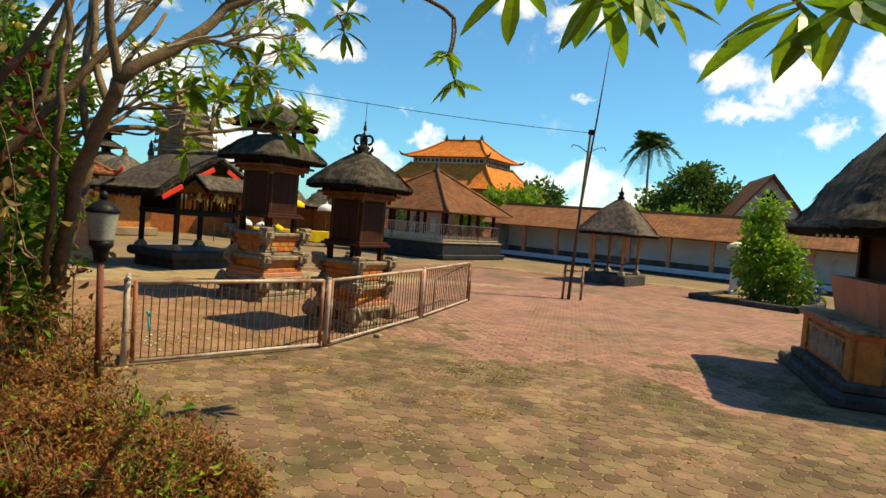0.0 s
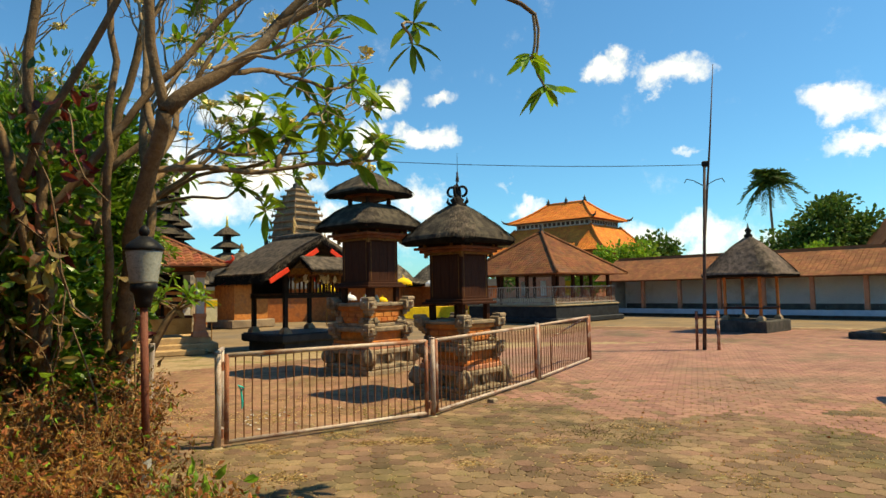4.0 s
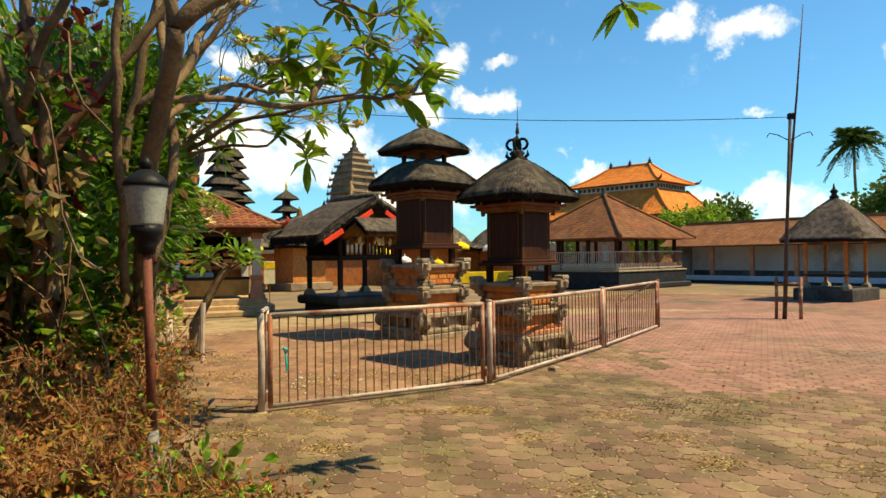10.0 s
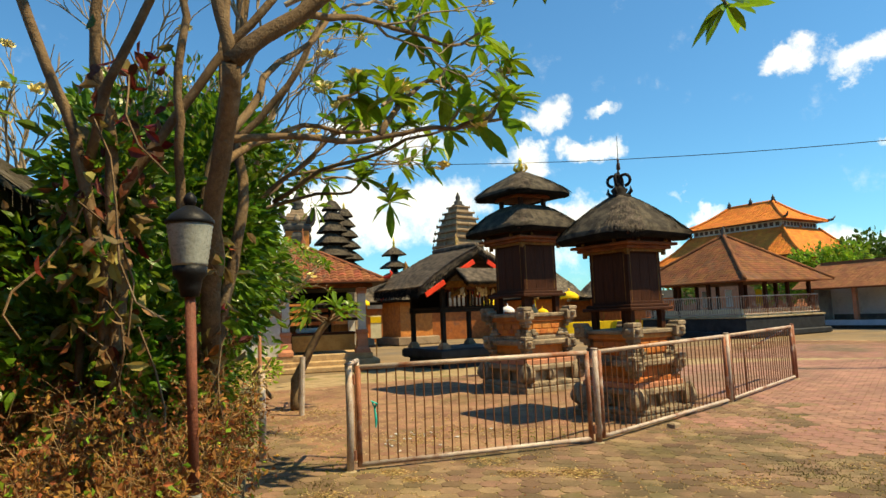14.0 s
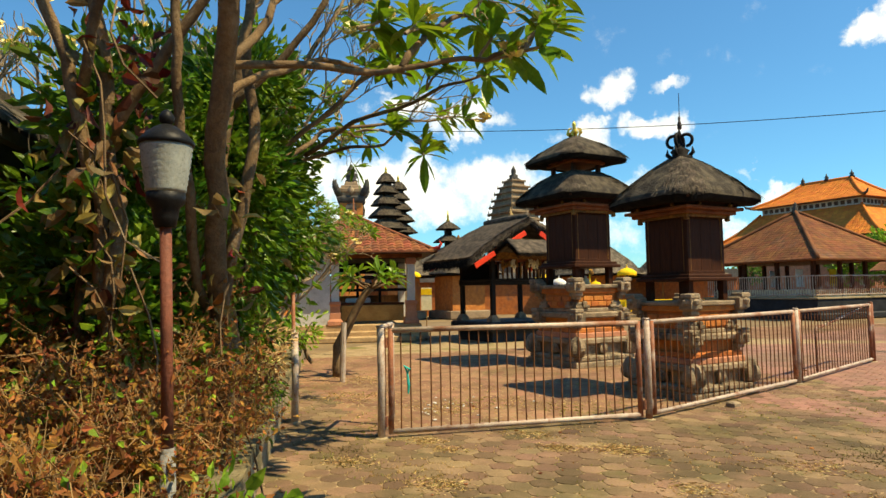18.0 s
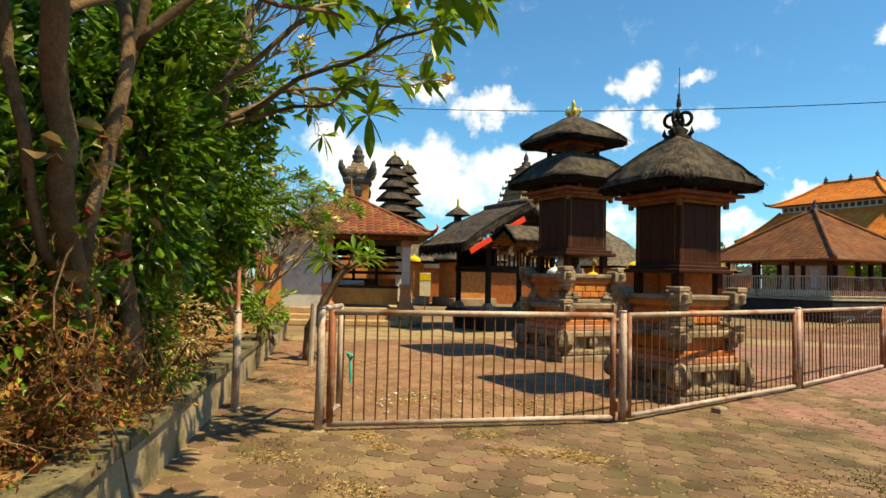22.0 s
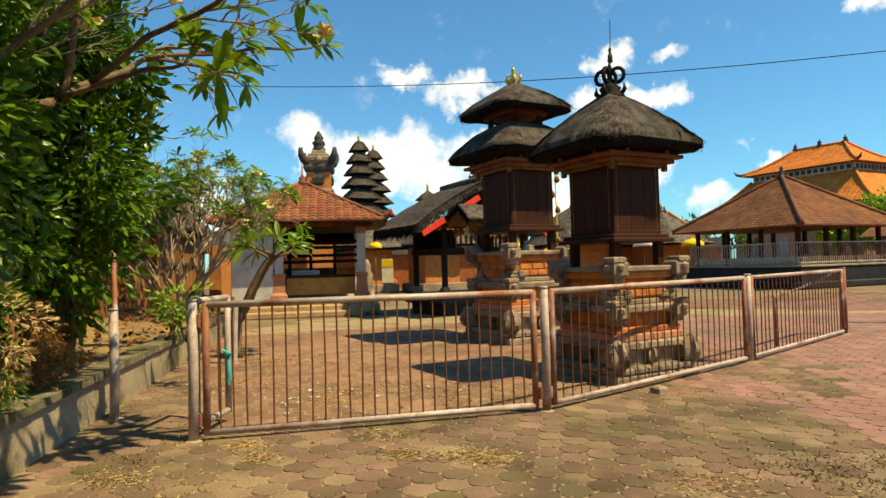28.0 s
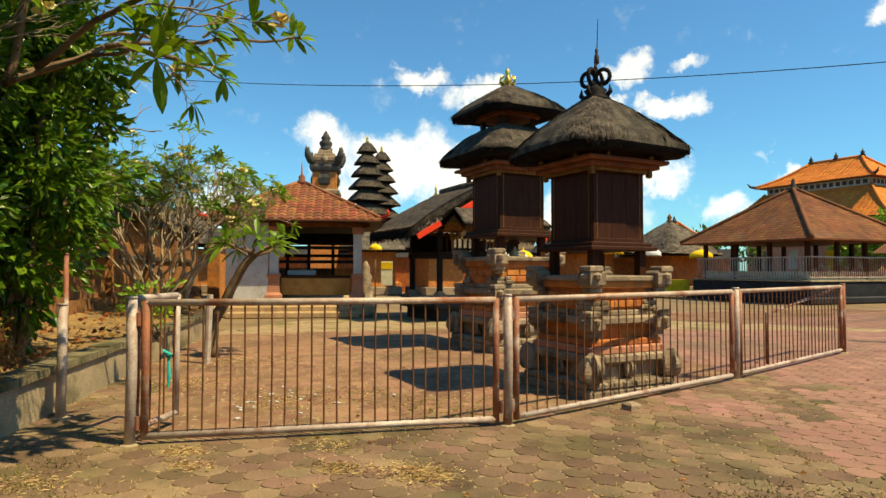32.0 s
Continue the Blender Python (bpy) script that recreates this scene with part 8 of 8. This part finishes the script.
# ---- pavers ----
def inside(poly, x, y):
    hit = False
    for i in range(len(poly)):
        (x0, y0), (x1, y1) = poly[i], poly[i - 1]
        if (y0 > y) != (y1 > y) and x < (x1 - x0) * (y - y0) / (y1 - y0) + x0:
            hit = not hit
    return hit


PAVED = [(-4.4, 7.4), (-1.5, 2.0), (-0.2, -2.4), (8.5, -2.4), (15.5, 10.0), (9.5, 21.0), (3.0, 20.0), (-4.0, 17.5), (-8.4, 13.4)]
RED = [(0.6, 10.6), (2.2, 8.6), (4.0, 8.3), (5.2, 7.0), (9.0, 9.0), (15.0, 10.0), (20.0, 16.0), (12.0, 25.0), (4.5, 27.0), (0.5, 20.0), (-1.5, 15.5), (0.2, 13.0)]
FAR_YARD = [(16, 9), (23, 13), (13.5, 25.5), (4.2, 29.6), (-8.6, 17.2), (-6, 14)]
YARD = [(-3.3, 7.6), (-0.8, 9.1), (0.9, 12.5), (2.4, 15.6), (4, 22), (-12, 22), (-12, 12), (-6.5, 10.5)]
HEX = 0.118
hexa = []
for i in range(6):
    for o in (-0.17, 0.17):
        a = math.pi / 3 * i + o
        hexa.append((HEX * 0.90 * math.cos(a), HEX * 0.90 * math.sin(a)))
inner = [(x * 0.91, y * 0.91) for x, y in hexa]
N6 = len(hexa)


def paver(x, y, z, tx, ty, s):
    """A paving block with blunted corners and a chamfered top."""
    lo = [(x + a, y + b, z - 0.010 + a * tx + b * ty) for a, b in hexa]
    mi = [(x + a, y + b, z - 0.003 + a * tx + b * ty) for a, b in hexa]
    hi = [(x + a, y + b, z + a * tx + b * ty) for a, b in inner]
    ring = [(i, (i + 1) % N6) for i in range(N6)]
    s.add(lo + mi + hi, [tuple(range(2 * N6, 3 * N6))] + [(i, j, N6 + j, N6 + i) for i, j in ring] + [(N6 + i, N6 + j, 2 * N6 + j, 2 * N6 + i) for i, j in ring])


one = Shape()
paver(0, 0, 0, 0, 0, one)
paver_mesh = one.mesh("paver")
paver_mesh.materials.append(M_PAVER)
rest, red, court, weeds, moss = Shape(), Shape(), Shape(), Shape(), Shape()
qw = random.Random(31)
q = random.Random(12)
turn = radians(12)
count = 0
dx, dy = HEX * 1.5, HEX * math.sqrt(3)
for i in range(-110, 150):
    for j in range(-110, 150):
        u, v = i * dx, (j + (i % 2) * 0.5) * dy
        x, y = u * math.cos(turn) - v * math.sin(turn) + 1.0, u * math.sin(turn) + v * math.cos(turn) + 8.0
        if not inside(PAVED, x, y):
            continue
        far = (Vector((x, y)) - Vector((0.8, 4.0))).length
        if far > 17:
            continue
        z = 0.002 + q.uniform(-0.0012, 0.0012) + 0.003 * noise.noise((x * 0.9, y * 0.9, 0))
        tx, ty = q.uniform(-0.008, 0.008), q.uniform(-0.008, 0.008)
        edge_n = 0.9 * noise.noise((x * 0.5, y * 0.5, 5)) + 0.35 * noise.noise((x * 2.3, y * 2.3, 1))
        is_red = inside(RED, x + edge_n, y + 0.7 * edge_n) and (y > 13 or noise.noise((x * 0.45, y * 0.45, 8)) + 0.5 * noise.noise((x * 1.6, y * 1.6, 3)) > -0.30)
        if not is_red and count < 300 and -2.6 < x < 3.2 and 5.6 < y < 8.1:
            ob = part("paver", paver_mesh, None, pavement)
            ob.location, ob.rotation_euler = (x, y, z), (ty, -tx, 0)
            count += 1
        else:
            yard = not is_red and inside(YARD, x + 0.4 * edge_n, y + 0.3 * edge_n)
            paver(x, y, z - (0.004 if yard else 0), tx, ty, red if is_red else court if yard else rest)
        # dry weeds and moss along the joints, in patches
        patch = noise.noise((x * 1.1, y * 1.1, 9)) + 0.6 * noise.noise((x * 3.1, y * 3.1, 4))
        if y < 11.5 and far < 8 and patch > 0.12:
            for _ in range(int(10 + 70 * min(0.8, patch))):
                k, f = qw.randrange(6), qw.uniform(-0.5, 0.5)
                a = math.pi / 3 * k + math.pi / 6
                ex, ey = HEX * (0.866 * math.cos(a) - f * math.sin(a)), HEX * (0.866 * math.sin(a) + f * math.cos(a))
                p = Vector((x + ex + qw.gauss(0, 0.006), y + ey + qw.gauss(0, 0.006), -0.003))
                small_leaf(moss if noise.noise((x * 0.7, y * 0.7, 2)) + qw.gauss(0, 0.2) > 0.15 else weeds, p, (rand_dir(qw) + Vector((0, 0, 0.35))).normalized(), qw.uniform(0.012, 0.032), 0.16, qw)
part("paver_field", rest, M_PAVER_REST, pavement, kind="stuff")
part("dry_weeds", weeds, M_STRAW, pavement, "dry straw-coloured weeds in the joints", kind="stuff")
part("moss", moss, M_MOSS, pavement, "olive moss and weeds in the joints", kind="stuff")
part("court_paver_field", court, M_COURT, pavement, kind="stuff")
part("red_paver_field", red, M_RED_PAVER, pavement, kind="stuff")
# reddish bricks further out
bricks, far_court = Shape(), Shape()
ca, sa = math.cos(radians(GRID)), math.sin(radians(GRID))
for i in range(-80, 80):
    for j in range(-60, 60):
        u, v = i * 0.34 + (j % 2) * 0.17, j * 0.22
        x, y = u * ca - v * sa + 7, u * sa + v * ca + 18
        if (Vector((x, y)) - Vector((0.8, 4.0))).length <= 17.05 or not (inside(RED, x, y) or inside(FAR_YARD, x, y)):
            continue
        z = 0.0 + q.uniform(-0.003, 0.004)
        pts_ = [(x + a * ca - b * sa, y + a * sa + b * ca, z) for a, b in ((-0.16, -0.1), (0.16, -0.1), (0.16, 0.1), (-0.16, 0.1))]
        (bricks if inside(RED, x, y) else far_court).add(pts_, [(0, 1, 2, 3)])
part("brick_field", bricks, M_RED_PAVER, pavement, kind="stuff")
part("far_court_field", far_court, M_COURT, pavement, kind="stuff")
